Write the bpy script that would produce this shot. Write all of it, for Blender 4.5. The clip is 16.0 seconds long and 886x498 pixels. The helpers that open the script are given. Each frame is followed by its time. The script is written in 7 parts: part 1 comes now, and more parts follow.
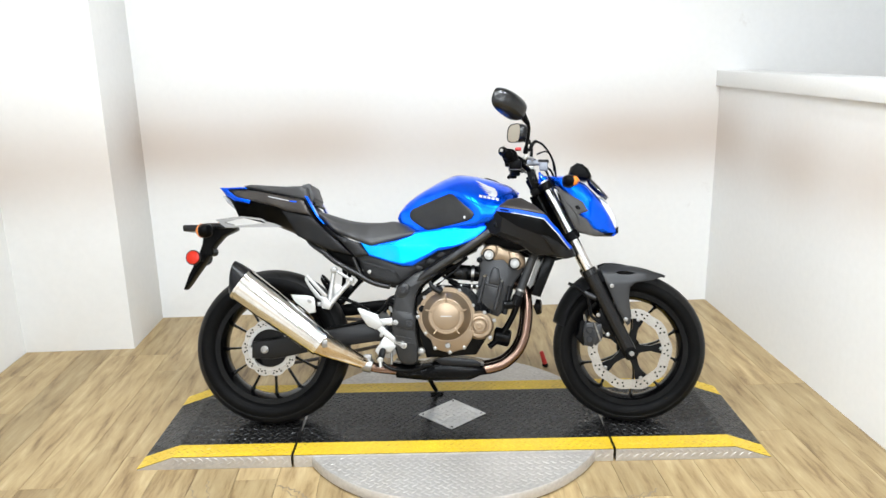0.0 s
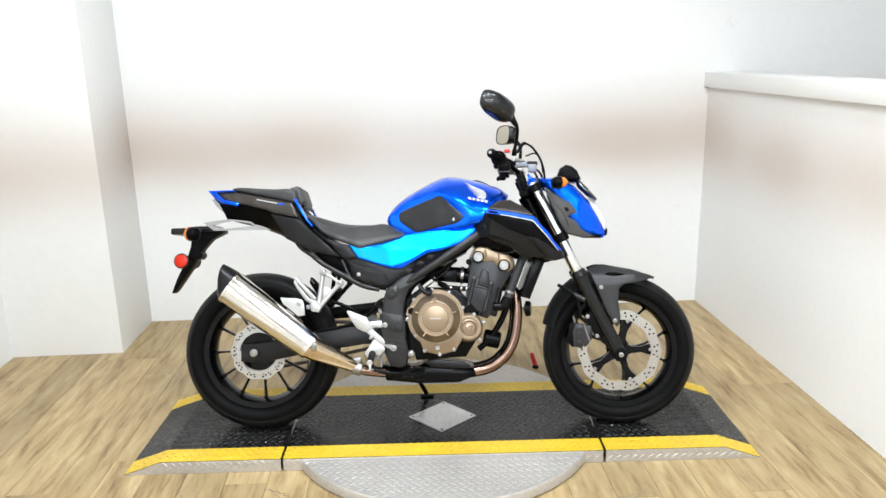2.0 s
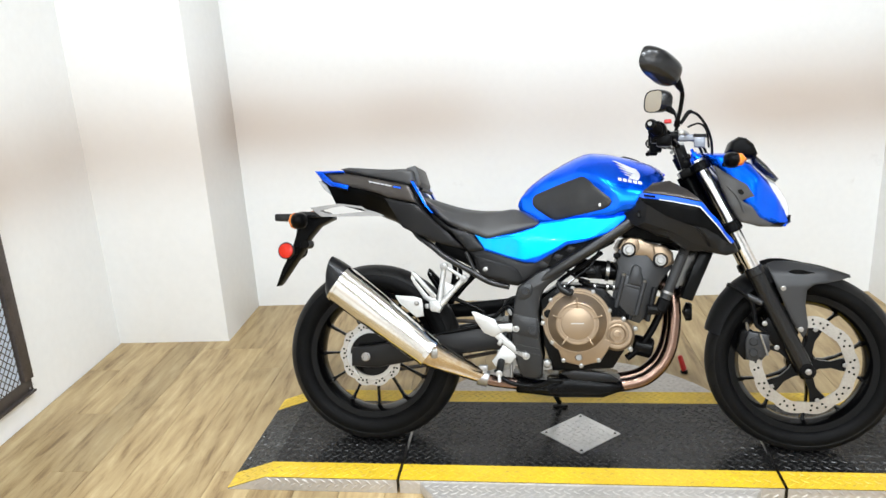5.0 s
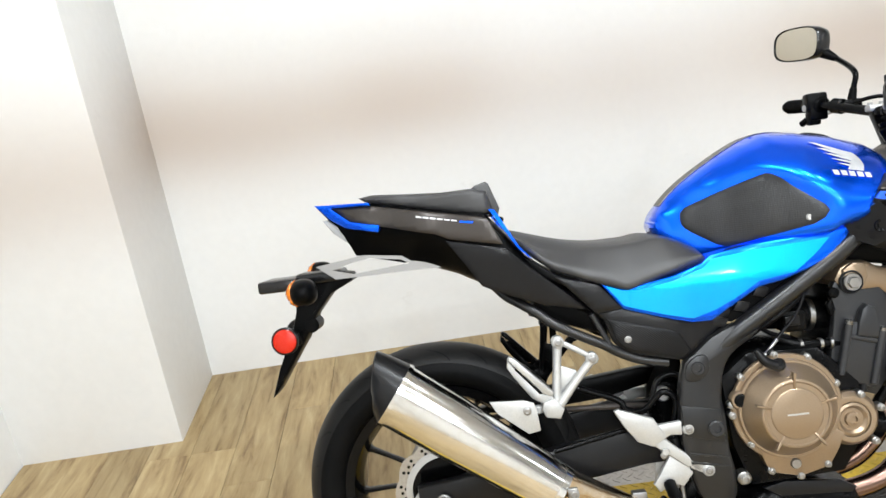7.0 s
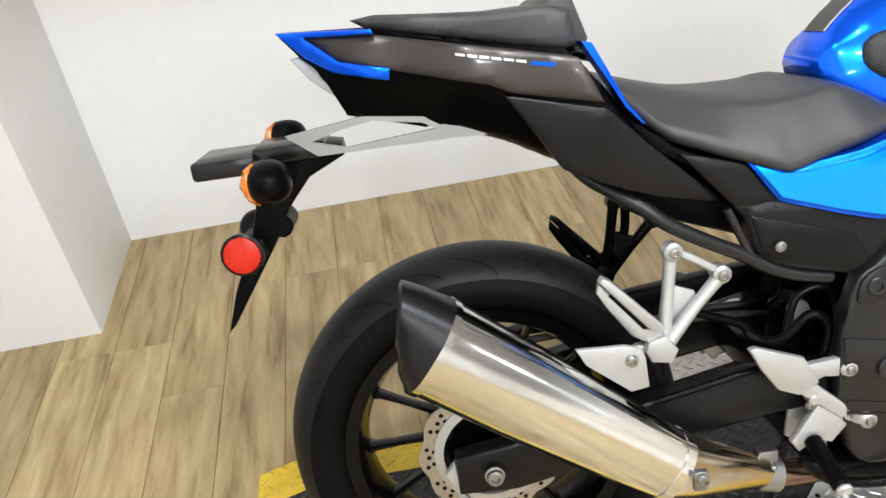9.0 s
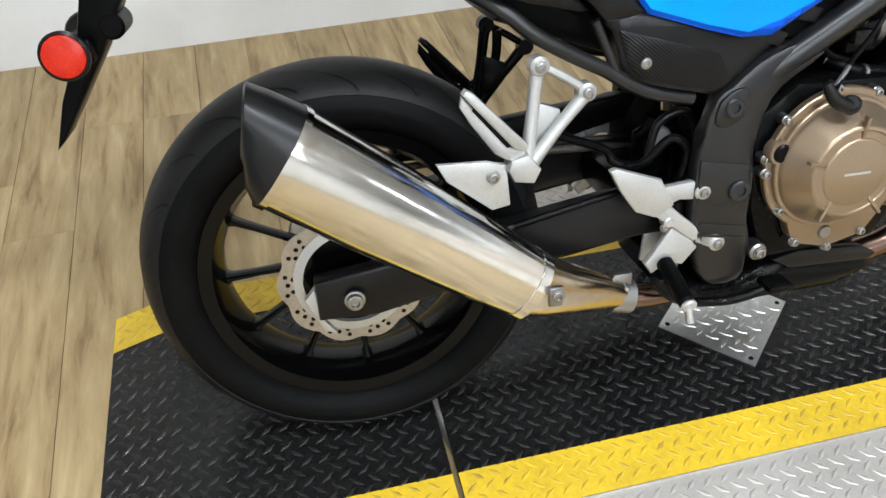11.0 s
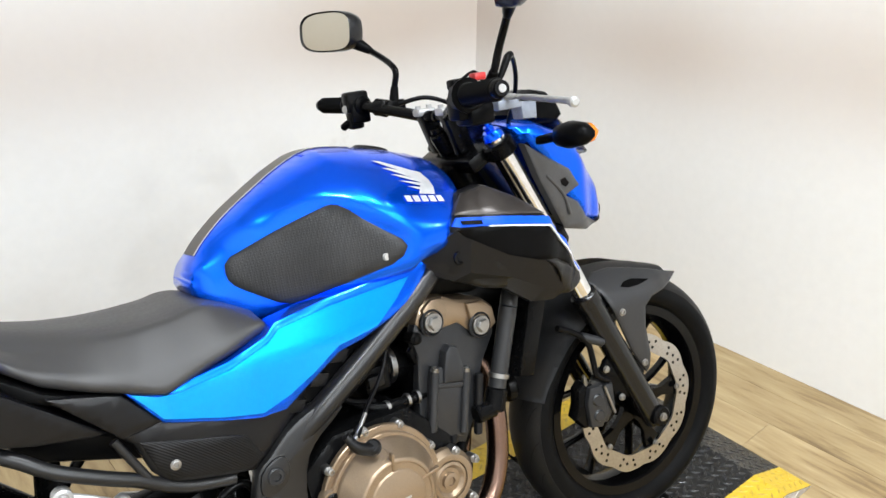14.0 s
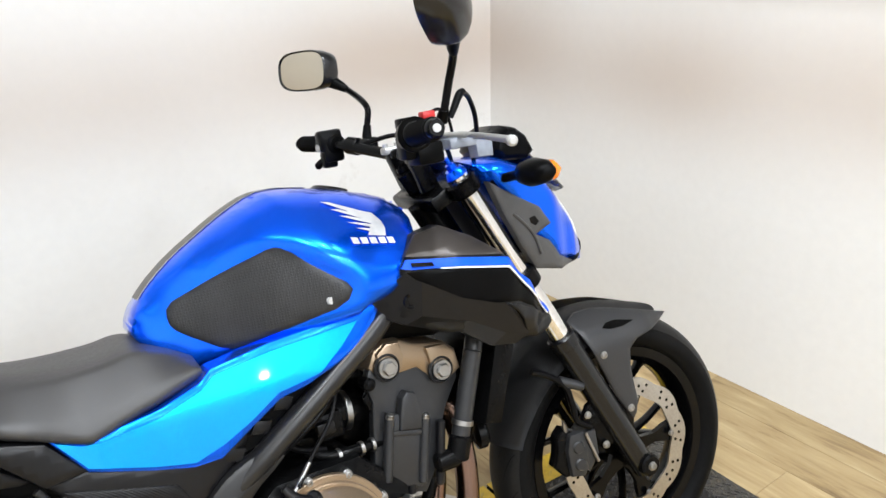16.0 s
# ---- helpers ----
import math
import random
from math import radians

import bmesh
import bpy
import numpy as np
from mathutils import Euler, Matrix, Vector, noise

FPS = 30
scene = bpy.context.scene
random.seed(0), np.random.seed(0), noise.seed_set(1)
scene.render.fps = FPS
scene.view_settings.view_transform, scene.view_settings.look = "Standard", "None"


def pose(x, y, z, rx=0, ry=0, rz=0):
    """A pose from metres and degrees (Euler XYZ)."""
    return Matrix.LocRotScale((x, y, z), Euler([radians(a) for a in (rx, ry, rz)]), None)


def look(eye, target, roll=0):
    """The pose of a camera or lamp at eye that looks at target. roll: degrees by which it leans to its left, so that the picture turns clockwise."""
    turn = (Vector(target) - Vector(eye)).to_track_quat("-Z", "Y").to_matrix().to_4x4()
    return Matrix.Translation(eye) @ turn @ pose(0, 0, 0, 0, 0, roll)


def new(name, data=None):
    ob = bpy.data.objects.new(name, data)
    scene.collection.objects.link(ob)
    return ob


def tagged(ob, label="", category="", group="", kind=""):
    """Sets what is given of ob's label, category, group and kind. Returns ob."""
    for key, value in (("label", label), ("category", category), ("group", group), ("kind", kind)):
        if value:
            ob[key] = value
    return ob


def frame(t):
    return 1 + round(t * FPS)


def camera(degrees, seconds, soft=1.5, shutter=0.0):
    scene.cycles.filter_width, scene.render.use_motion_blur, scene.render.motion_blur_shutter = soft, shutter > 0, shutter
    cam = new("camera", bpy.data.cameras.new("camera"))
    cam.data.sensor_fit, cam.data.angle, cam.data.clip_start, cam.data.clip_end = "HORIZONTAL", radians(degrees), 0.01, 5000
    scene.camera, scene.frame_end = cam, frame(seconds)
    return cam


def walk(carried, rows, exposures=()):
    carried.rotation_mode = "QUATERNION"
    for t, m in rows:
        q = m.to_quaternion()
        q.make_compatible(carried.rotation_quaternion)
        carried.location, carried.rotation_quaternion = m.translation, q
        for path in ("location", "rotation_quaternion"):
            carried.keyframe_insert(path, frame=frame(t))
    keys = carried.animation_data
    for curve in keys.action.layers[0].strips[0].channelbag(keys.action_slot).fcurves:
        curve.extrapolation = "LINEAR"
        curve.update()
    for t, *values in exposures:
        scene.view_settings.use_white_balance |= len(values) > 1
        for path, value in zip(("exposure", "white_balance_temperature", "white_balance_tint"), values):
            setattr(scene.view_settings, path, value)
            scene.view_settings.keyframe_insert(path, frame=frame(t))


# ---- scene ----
cam = camera(61.3, 16.0, soft=1.5)
PATH = [
    (0, (0.422, -0.082, 1.478), (0.499, 1.850, 0.967), -1.2),
    (0.5, (0.428, -0.083, 1.479), (0.514, 1.849, 0.969), -1.3),
    (1, (0.429, -0.087, 1.475), (0.519, 1.845, 0.967), -1.2),
    (1.5, (0.431, -0.087, 1.480), (0.526, 1.844, 0.970), -1.5),
    (2, (0.432, -0.080, 1.479), (0.531, 1.852, 0.972), -1.3),
    (2.5, (0.441, -0.073, 1.478), (0.546, 1.857, 0.965), -1.2),
    (3, (0.438, -0.061, 1.483), (0.540, 1.868, 0.962), -1.2),
    (3.5, (0.471, -0.053, 1.477), (0.537, 1.868, 0.922), -1.7),
    (4, (0.506, -0.045, 1.481), (0.348, 1.861, 0.896), -1.6),
    (4.2, (0.489, 0.01, 1.444), (0.283, 1.91, 0.854), -0.9),
    (6.3, (-0.031, 0.955, 1.458), (-0.023, 2.870, 0.883), -10.3),
    (6.5, (-0.080, 1.048, 1.439), (-0.037, 2.955, 0.836), -10.5),
    (7, (-0.129, 1.340, 1.389), (-0.078, 3.224, 0.719), -7.9),
    (7.5, (-0.175, 1.618, 1.420), (-0.032, 3.481, 0.706), -5.7),
    (8, (-0.289, 1.817, 1.414), (0.033, 3.627, 0.626), -4.7),
    (8.5, (-0.299, 1.900, 1.356), (-0.027, 3.663, 0.452), -5.6),
    (9, (-0.266, 1.934, 1.272), (-0.102, 3.569, 0.132), -7.1),
    (9.2, (-0.257, 1.941, 1.242), (-0.077, 3.525, 0.034), -4.9),
    (11.3, (-0.224, 1.906, 1.178), (0.237, 3.247, -0.232), 0.2),
    (11.5, (-0.197, 1.896, 1.185), (0.354, 3.254, -0.176), -0.7),
    (11.8, (-0.14, 1.883, 1.213), (0.534, 3.251, -0.081), -1.8),
    (12, (-0.111, 1.895, 1.231), (0.671, 3.247, -0.019), -1.7),
    (12.5, (-0.036, 1.862, 1.3), (0.978, 3.228, 0.249), -1.6),
    (13, (-0.015, 1.833, 1.320), (1.105, 3.184, 0.360), -0.8),
    (13.5, (-0.005, 1.814, 1.348), (1.150, 3.201, 0.485), -0.5),
    (14, (-0.002, 1.816, 1.363), (1.186, 3.195, 0.535), 0.4),
    (14.5, (-0.016, 1.800, 1.369), (1.179, 3.210, 0.605), 0.1),
    (15, (-0.036, 1.786, 1.389), (1.196, 3.172, 0.640), -3.9),
    (15.5, (-0.010, 1.769, 1.380), (1.251, 3.087, 0.560), -3.2),
    (16, (0.155, 1.747, 1.365), (1.249, 3.242, 0.610), -1.6),
]
EXPOSURES = [(0, -0.20, 6350, 11), (4.2, -0.20, 6350, 11), (6.3, -0.20, 6450, 11), (8.2, -0.22, 6550, 12), (9, -0.29, 6500, 12), (11.5, -0.43, 6250, 11), (12.5, -0.36, 6400, 11), (13.0, -0.27, 6450, 12), (14, -0.22, 6450, 12), (16, -0.22, 6450, 13)]
walk(cam, [(t, look(eye, target, roll)) for t, eye, target, roll in PATH], EXPOSURES)

# ---- light ----
world = bpy.data.worlds.new("room_air")
scene.world = world
world.use_nodes = True
world.node_tree.nodes["Background"].inputs[0].default_value = (1.0, 0.97, 0.93, 1)
world.node_tree.nodes["Background"].inputs[1].default_value = 0.25
# The last downlight is added, unseen, to brighten the space past the half wall.
LAMP_SPOTS = [(x, y) for y in (1.7, -0.3, -2.2, -4.0) for x in (-0.45, 0.55, 1.55)] + [(3.9, -1.0)]
LAMP_POWER = 44.0
CEILING = 3.3
for lx, ly in LAMP_SPOTS:
    lamp_data = bpy.data.lights.new("downlight_beam", "AREA")
    lamp_data.shape, lamp_data.size = "DISK", 0.19
    lamp_data.energy, lamp_data.color = LAMP_POWER, (0.885, 0.955, 1.0)
    beam = new("downlight_beam", lamp_data)
    beam.matrix_world = pose(lx, ly, CEILING - 0.03)


# ---- materials ----
def mat(name, col, rough=0.5, metal=0.0, col2=None, vary=0.5, vscale=6.0, fine=90.0, bump=0.0, bscale=300.0, coat=0.0, rvar=0.1, coat_ior=1.5, emit=0.0, spec=0.5):
    """Principled surface with colour varying at two scales, roughness wear and fine relief."""
    m = bpy.data.materials.new(name)
    m.use_nodes = True
    nt = m.node_tree
    b = nt.nodes["Principled BSDF"]
    tc = nt.nodes.new("ShaderNodeTexCoord")
    n1, n2 = nt.nodes.new("ShaderNodeTexNoise"), nt.nodes.new("ShaderNodeTexNoise")
    n1.inputs["Scale"].default_value, n2.inputs["Scale"].default_value = vscale, fine
    n1.inputs["Detail"].default_value, n2.inputs["Detail"].default_value = 4, 3
    for n in (n1, n2):
        nt.links.new(tc.outputs["Object"], n.inputs["Vector"])
    add = nt.nodes.new("ShaderNodeMath")
    add.operation = "ADD"
    half = nt.nodes.new("ShaderNodeMath")
    half.operation = "MULTIPLY"
    half.inputs[1].default_value = 0.5
    nt.links.new(n1.outputs[0], add.inputs[0])
    nt.links.new(n2.outputs[0], add.inputs[1])
    nt.links.new(add.outputs[0], half.inputs[0])
    fac = nt.nodes.new("ShaderNodeMapRange")
    fac.inputs[1].default_value, fac.inputs[2].default_value = 0.5 - 0.5 * vary * 0.6, 0.5 + 0.5 * vary * 0.6
    nt.links.new(half.outputs[0], fac.inputs[0])
    mix = nt.nodes.new("ShaderNodeMix")
    mix.data_type = "RGBA"
    c2 = col2 or tuple(c * 0.82 for c in col)
    mix.inputs[6].default_value, mix.inputs[7].default_value = (*col, 1), (*c2, 1)
    nt.links.new(fac.outputs[0], mix.inputs[0])
    nt.links.new(mix.outputs[2], b.inputs["Base Color"])
    rr = nt.nodes.new("ShaderNodeMapRange")
    rr.inputs[1].default_value, rr.inputs[2].default_value = 0.3, 0.7
    rr.inputs[3].default_value, rr.inputs[4].default_value = max(0.02, rough - rvar * rough), min(1, rough + rvar * rough)
    nt.links.new(n2.outputs[0], rr.inputs[0])
    nt.links.new(rr.outputs[0], b.inputs["Roughness"])
    b.inputs["Metallic"].default_value = metal
    b.inputs["Specular IOR Level"].default_value = spec
    if coat:
        b.inputs["Coat Weight"].default_value = coat
        b.inputs["Coat Roughness"].default_value = 0.04
        b.inputs["Coat IOR"].default_value = coat_ior
    if bump:
        n3 = nt.nodes.new("ShaderNodeTexNoise")
        n3.inputs["Scale"].default_value = bscale
        nt.links.new(tc.outputs["Object"], n3.inputs["Vector"])
        bp = nt.nodes.new("ShaderNodeBump")
        bp.inputs["Strength"].default_value, bp.inputs["Distance"].default_value = bump, 0.001
        nt.links.new(n3.outputs[0], bp.inputs["Height"])
        nt.links.new(bp.outputs[0], b.inputs["Normal"])
    if emit:
        b.inputs["Emission Color"].default_value = (*col, 1)
        b.inputs["Emission Strength"].default_value = emit
    return m


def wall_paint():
    """White matt wall paint with small scuffs and a painted-in waist-high tan shade band."""
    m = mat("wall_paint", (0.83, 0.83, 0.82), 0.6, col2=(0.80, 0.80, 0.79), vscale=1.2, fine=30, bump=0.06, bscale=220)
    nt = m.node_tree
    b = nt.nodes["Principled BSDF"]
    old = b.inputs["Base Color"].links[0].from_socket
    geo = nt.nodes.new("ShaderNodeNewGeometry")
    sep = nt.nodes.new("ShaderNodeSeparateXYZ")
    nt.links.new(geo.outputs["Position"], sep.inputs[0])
    # band by height: tan shade mixed into the wall colour
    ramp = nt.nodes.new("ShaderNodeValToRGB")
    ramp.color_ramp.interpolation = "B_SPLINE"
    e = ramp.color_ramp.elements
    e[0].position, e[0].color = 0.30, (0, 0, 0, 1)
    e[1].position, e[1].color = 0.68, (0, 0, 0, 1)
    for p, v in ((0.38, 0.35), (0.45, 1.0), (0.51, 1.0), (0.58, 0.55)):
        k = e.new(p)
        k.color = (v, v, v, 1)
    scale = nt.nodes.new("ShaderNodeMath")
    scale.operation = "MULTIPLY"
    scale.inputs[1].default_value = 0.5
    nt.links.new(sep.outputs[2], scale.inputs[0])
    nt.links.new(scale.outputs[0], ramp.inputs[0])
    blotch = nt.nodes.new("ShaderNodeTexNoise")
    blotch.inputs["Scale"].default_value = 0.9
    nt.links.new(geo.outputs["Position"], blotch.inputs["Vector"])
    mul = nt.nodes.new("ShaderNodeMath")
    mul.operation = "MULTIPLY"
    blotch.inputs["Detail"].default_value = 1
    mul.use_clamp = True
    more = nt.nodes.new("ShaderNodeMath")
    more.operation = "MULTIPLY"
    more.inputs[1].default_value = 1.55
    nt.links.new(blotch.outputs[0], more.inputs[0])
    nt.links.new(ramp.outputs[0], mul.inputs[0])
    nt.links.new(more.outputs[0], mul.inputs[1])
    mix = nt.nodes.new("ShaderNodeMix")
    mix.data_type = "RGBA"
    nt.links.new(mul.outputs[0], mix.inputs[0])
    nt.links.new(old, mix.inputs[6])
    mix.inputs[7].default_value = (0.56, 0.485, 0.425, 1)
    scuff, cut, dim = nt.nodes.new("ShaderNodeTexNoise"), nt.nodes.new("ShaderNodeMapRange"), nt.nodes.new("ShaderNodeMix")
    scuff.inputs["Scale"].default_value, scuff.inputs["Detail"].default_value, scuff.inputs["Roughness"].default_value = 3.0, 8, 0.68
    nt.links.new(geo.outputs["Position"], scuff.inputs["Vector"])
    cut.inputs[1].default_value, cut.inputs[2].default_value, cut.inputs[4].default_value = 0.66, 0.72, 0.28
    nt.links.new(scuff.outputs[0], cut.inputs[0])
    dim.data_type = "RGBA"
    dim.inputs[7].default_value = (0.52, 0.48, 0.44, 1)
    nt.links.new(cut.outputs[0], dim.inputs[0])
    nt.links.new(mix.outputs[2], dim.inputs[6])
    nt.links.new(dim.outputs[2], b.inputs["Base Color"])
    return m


def plank_vinyl():
    """Weathered wood-look vinyl: each board a tone of its own, long streaks and knots along it."""
    m = bpy.data.materials.new("plank_vinyl")
    m.use_nodes = True
    nt = m.node_tree
    b = nt.nodes["Principled BSDF"]
    b.inputs["Roughness"].default_value = 0.42
    b.inputs["Specular IOR Level"].default_value = 0.32
    tc, info = nt.nodes.new("ShaderNodeTexCoord"), nt.nodes.new("ShaderNodeObjectInfo")
    shift = nt.nodes.new("ShaderNodeVectorMath")
    shift.operation = "MULTIPLY_ADD"
    nt.links.new(info.outputs["Random"], shift.inputs[0])
    shift.inputs[1].default_value = (37.0, 91.0, 11.0)
    nt.links.new(tc.outputs["Object"], shift.inputs[2])
    mp = nt.nodes.new("ShaderNodeMapping")
    mp.inputs["Scale"].default_value = (27.0, 3.6, 1.0)
    nt.links.new(shift.outputs[0], mp.inputs[0])
    streak = nt.nodes.new("ShaderNodeTexNoise")
    streak.inputs["Scale"].default_value, streak.inputs["Detail"].default_value, streak.inputs["Roughness"].default_value = 1.0, 7, 0.62
    streak.inputs["Distortion"].default_value = 0.35
    nt.links.new(mp.outputs[0], streak.inputs["Vector"])
    ramp = nt.nodes.new("ShaderNodeValToRGB")
    e = ramp.color_ramp.elements
    e[0].position, e[0].color = 0.28, (0.150, 0.098, 0.048, 1)
    e[1].position, e[1].color = 0.68, (0.43, 0.335, 0.195, 1)
    for p, c in ((0.38, (0.245, 0.172, 0.088, 1)), (0.47, (0.320, 0.234, 0.124, 1)), (0.58, (0.370, 0.280, 0.153, 1))):
        k = e.new(p)
        k.color = c
    nt.links.new(streak.outputs[0], ramp.inputs[0])
    tone = nt.nodes.new("ShaderNodeMapRange")
    tone.inputs[3].default_value, tone.inputs[4].default_value = 0.94, 1.24
    nt.links.new(info.outputs["Random"], tone.inputs[0])
    hsv = nt.nodes.new("ShaderNodeHueSaturation")
    hsv.inputs["Saturation"].default_value = 1.05
    nt.links.new(tone.outputs[0], hsv.inputs["Value"])
    nt.links.new(ramp.outputs[0], hsv.inputs["Color"])
    nt.links.new(hsv.outputs[0], b.inputs["Base Color"])
    grain = nt.nodes.new("ShaderNodeTexNoise")
    grain.inputs["Scale"].default_value, grain.inputs["Detail"].default_value = 9.0, 5
    nt.links.new(mp.outputs[0], grain.inputs["Vector"])
    bp = nt.nodes.new("ShaderNodeBump")
    bp.inputs["Strength"].default_value, bp.inputs["Distance"].default_value = 0.25, 0.001
    nt.links.new(grain.outputs[0], bp.inputs["Height"])
    nt.links.new(bp.outputs[0], b.inputs["Normal"])
    return m


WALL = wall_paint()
SCUFF = mat("floor_scuff", (0.17, 0.125, 0.075), 0.5, col2=(0.30, 0.23, 0.145), vscale=30, fine=200, vary=0.9)
CEIL = mat("ceiling_paint", (0.75, 0.75, 0.74), 0.8)
DIM_PAINT = mat("pale_wall_paint", (0.78, 0.78, 0.77), 0.7, col2=(0.74, 0.74, 0.73), vscale=1.0)
BRUSHED = mat("brushed_grey_steel", (0.30, 0.295, 0.29), 0.42, 1.0, col2=(0.285, 0.28, 0.275), vscale=20, fine=60, rvar=0.04)
PLANK = plank_vinyl()
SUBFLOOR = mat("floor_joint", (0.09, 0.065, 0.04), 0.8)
LAMP_GLASS = mat("lamp_diffuser", (1.0, 0.97, 0.93), 0.4, emit=6.0)
WHITE_TRIM = mat("white_trim", (0.82, 0.81, 0.79), 0.4, col2=(0.79, 0.78, 0.76), vscale=2)
DECK_BLACK = mat("worn_black_deck_paint", (0.0035, 0.0035, 0.0037), 0.25, spec=0.30, col2=(0.012, 0.0115, 0.011), vscale=5, fine=60, vary=0.8, rvar=0.35, bump=0.15, bscale=200)
DECK_WORN = mat("worn_deck_tread", (0.0075, 0.0075, 0.0078), 0.31, spec=0.40, col2=(0.021, 0.020, 0.019), vscale=4, fine=40, vary=0.9, rvar=0.3)
DECK_YELLOW = mat("safety_yellow_paint", (0.74, 0.50, 0.022), 0.40, col2=(0.52, 0.34, 0.02), vscale=9, fine=110, vary=0.6, bump=0.1)
WORN_YELLOW = mat("worn_yellow_tread", (0.70, 0.47, 0.025), 0.38, col2=(0.36, 0.24, 0.035), vscale=7, fine=45, vary=0.5, rvar=0.3)
DECK_STEEL = mat("brushed_tread_steel", (0.60, 0.57, 0.535), 0.42, 0.5, col2=(0.40, 0.375, 0.345), vscale=5, fine=70, vary=0.85, rvar=0.3)
ALU = mat("worn_aluminium", (0.66, 0.66, 0.65), 0.30, 0.9, col2=(0.5, 0.5, 0.49), vscale=8, fine=90)
RUBBER = mat("tyre_rubber", (0.0032, 0.0032, 0.0034), 0.46, spec=0.045, col2=(0.0058, 0.0058, 0.0058), vscale=14, fine=140, bump=0.10, bscale=500)
TREAD = mat("scuffed_tread_rubber", (0.0055, 0.0054, 0.0053), 0.44, spec=0.14, col2=(0.0125, 0.012, 0.0115), vscale=9, fine=160, vary=0.6, bump=0.12, bscale=400)
RIM_BLACK = mat("rim_black_paint", (0.0018, 0.0018, 0.002), 0.16, spec=0.16, rvar=0.05)
DISC_STEEL = mat("brake_disc_steel", (0.46, 0.445, 0.42), 0.32, 1.0, col2=(0.36, 0.34, 0.31), vscale=20, fine=200)
BLUE = mat("pearl_blue_paint", (0.0004, 0.128, 1.0), 0.24, 0.82, spec=0.2, col2=(0.0004, 0.105, 0.97), fine=900, coat=0.8, coat_ior=1.24, vary=0.25)
LIGHT_BLUE = mat("metallic_light_blue_paint", (0.0008, 0.40, 1.0), 0.26, 0.86, spec=0.2, col2=(0.0008, 0.365, 0.98), fine=900, coat=0.8, coat_ior=1.3, vary=0.2)
GREY_METAL = mat("gunmetal_paint", (0.058, 0.050, 0.045), 0.34, 0.55, col2=(0.044, 0.038, 0.034), fine=900, coat=0.1)
BLACK_PLASTIC = mat("matt_black_plastic", (0.0020, 0.0020, 0.0022), 0.30, spec=0.055, col2=(0.0032, 0.0032, 0.0032), fine=300, bump=0.05, bscale=900, rvar=0.08)
FENDER_GREY = mat("grained_grey_plastic", (0.023, 0.023, 0.024), 0.42, spec=0.36, col2=(0.019, 0.019, 0.020), fine=300, bump=0.08, bscale=900)
DARK_GREY = mat("dark_grey_plastic", (0.0060, 0.0060, 0.0066), 0.31, spec=0.24, col2=(0.0048, 0.0048, 0.0054), fine=300, bump=0.05, bscale=700, rvar=0.08)
SATIN_BLACK = mat("satin_black_metal", (0.0022, 0.0022, 0.0025), 0.22, spec=0.09, col2=(0.0036, 0.0036, 0.0036), fine=160, rvar=0.08)
VINYL = mat("black_seat_vinyl", (0.031, 0.030, 0.030), 0.48, spec=0.50, col2=(0.036, 0.035, 0.035), fine=200, bump=0.12, bscale=700)
CHROME = mat("polished_stainless", (0.74, 0.73, 0.71), 0.13, 1.0, col2=(0.66, 0.64, 0.60), vscale=4, fine=50, rvar=0.3)
HEAT_STEEL = mat("heat_tinted_stainless", (0.60, 0.54, 0.45), 0.20, 1.0, col2=(0.50, 0.38, 0.24), vscale=9, fine=60)
COPPER_PIPE = mat("browned_header_pipe", (0.23, 0.145, 0.11), 0.24, 1.0, col2=(0.16, 0.105, 0.085), vscale=9, fine=40, vary=0.7)
BRONZE = mat("bronze_engine_paint", (0.285, 0.212, 0.142), 0.32, 0.7, col2=(0.25, 0.183, 0.120), fine=400, coat=0.2)
ENGINE_GREY = mat("engine_grey_paint", (0.026, 0.0265, 0.028), 0.32, 0.2, spec=0.35, col2=(0.020, 0.0205, 0.022), fine=120, bump=0.04, bscale=600, rvar=0.08)
CHEEK_GREY = mat("satin_grey_plastic", (0.062, 0.061, 0.061), 0.36, spec=0.4, fine=300, bump=0.05, bscale=700)
FRAME_PAINT = mat("frame_charcoal_paint", (0.0092, 0.0092, 0.0097), 0.30, 0.0, spec=0.42, col2=(0.0086, 0.0086, 0.009), fine=400, vary=0.2, rvar=0.0)
MIRROR_SHELL = mat("mirror_shell_plastic", (0.010, 0.010, 0.0105), 0.26, spec=0.42, fine=300, rvar=0.05)
FORK_GREY = mat("fork_slider_paint", (0.0055, 0.0055, 0.006), 0.22, spec=0.34, col2=(0.0045, 0.0045, 0.005), fine=160, rvar=0.06)
BOLT = mat("zinc_bolt", (0.34, 0.335, 0.325), 0.36, 1.0)
CAST_ALU = mat("cast_aluminium", (0.50, 0.50, 0.49), 0.42, 0.6, col2=(0.43, 0.43, 0.42), vscale=20, fine=300, bump=0.08, bscale=500)
FORK_CHROME = mat("hard_chrome", (0.82, 0.82, 0.82), 0.16, 1.0)
ORANGE = mat("amber_lens", (0.75, 0.20, 0.01), 0.2, coat=0.6, fine=300)
RED = mat("red_reflector", (0.40, 0.005, 0.002), 0.26, spec=0.3, fine=500, col2=(0.58, 0.030, 0.008), vscale=70, vary=0.9, bump=0.25, bscale=260)
MIRROR = mat("mirror_glass", (0.60, 0.56, 0.47), 0.03, 1.0, col2=(0.59, 0.55, 0.46), vscale=1.0, fine=2.0, rvar=0.0)
END_GREY = mat("muffler_cap_paint", (0.006, 0.006, 0.0065), 0.33, spec=0.28, fine=300)
HAZE_GLASS = mat("smoked_screen", (0.03, 0.03, 0.032), 0.08, coat=0.8)
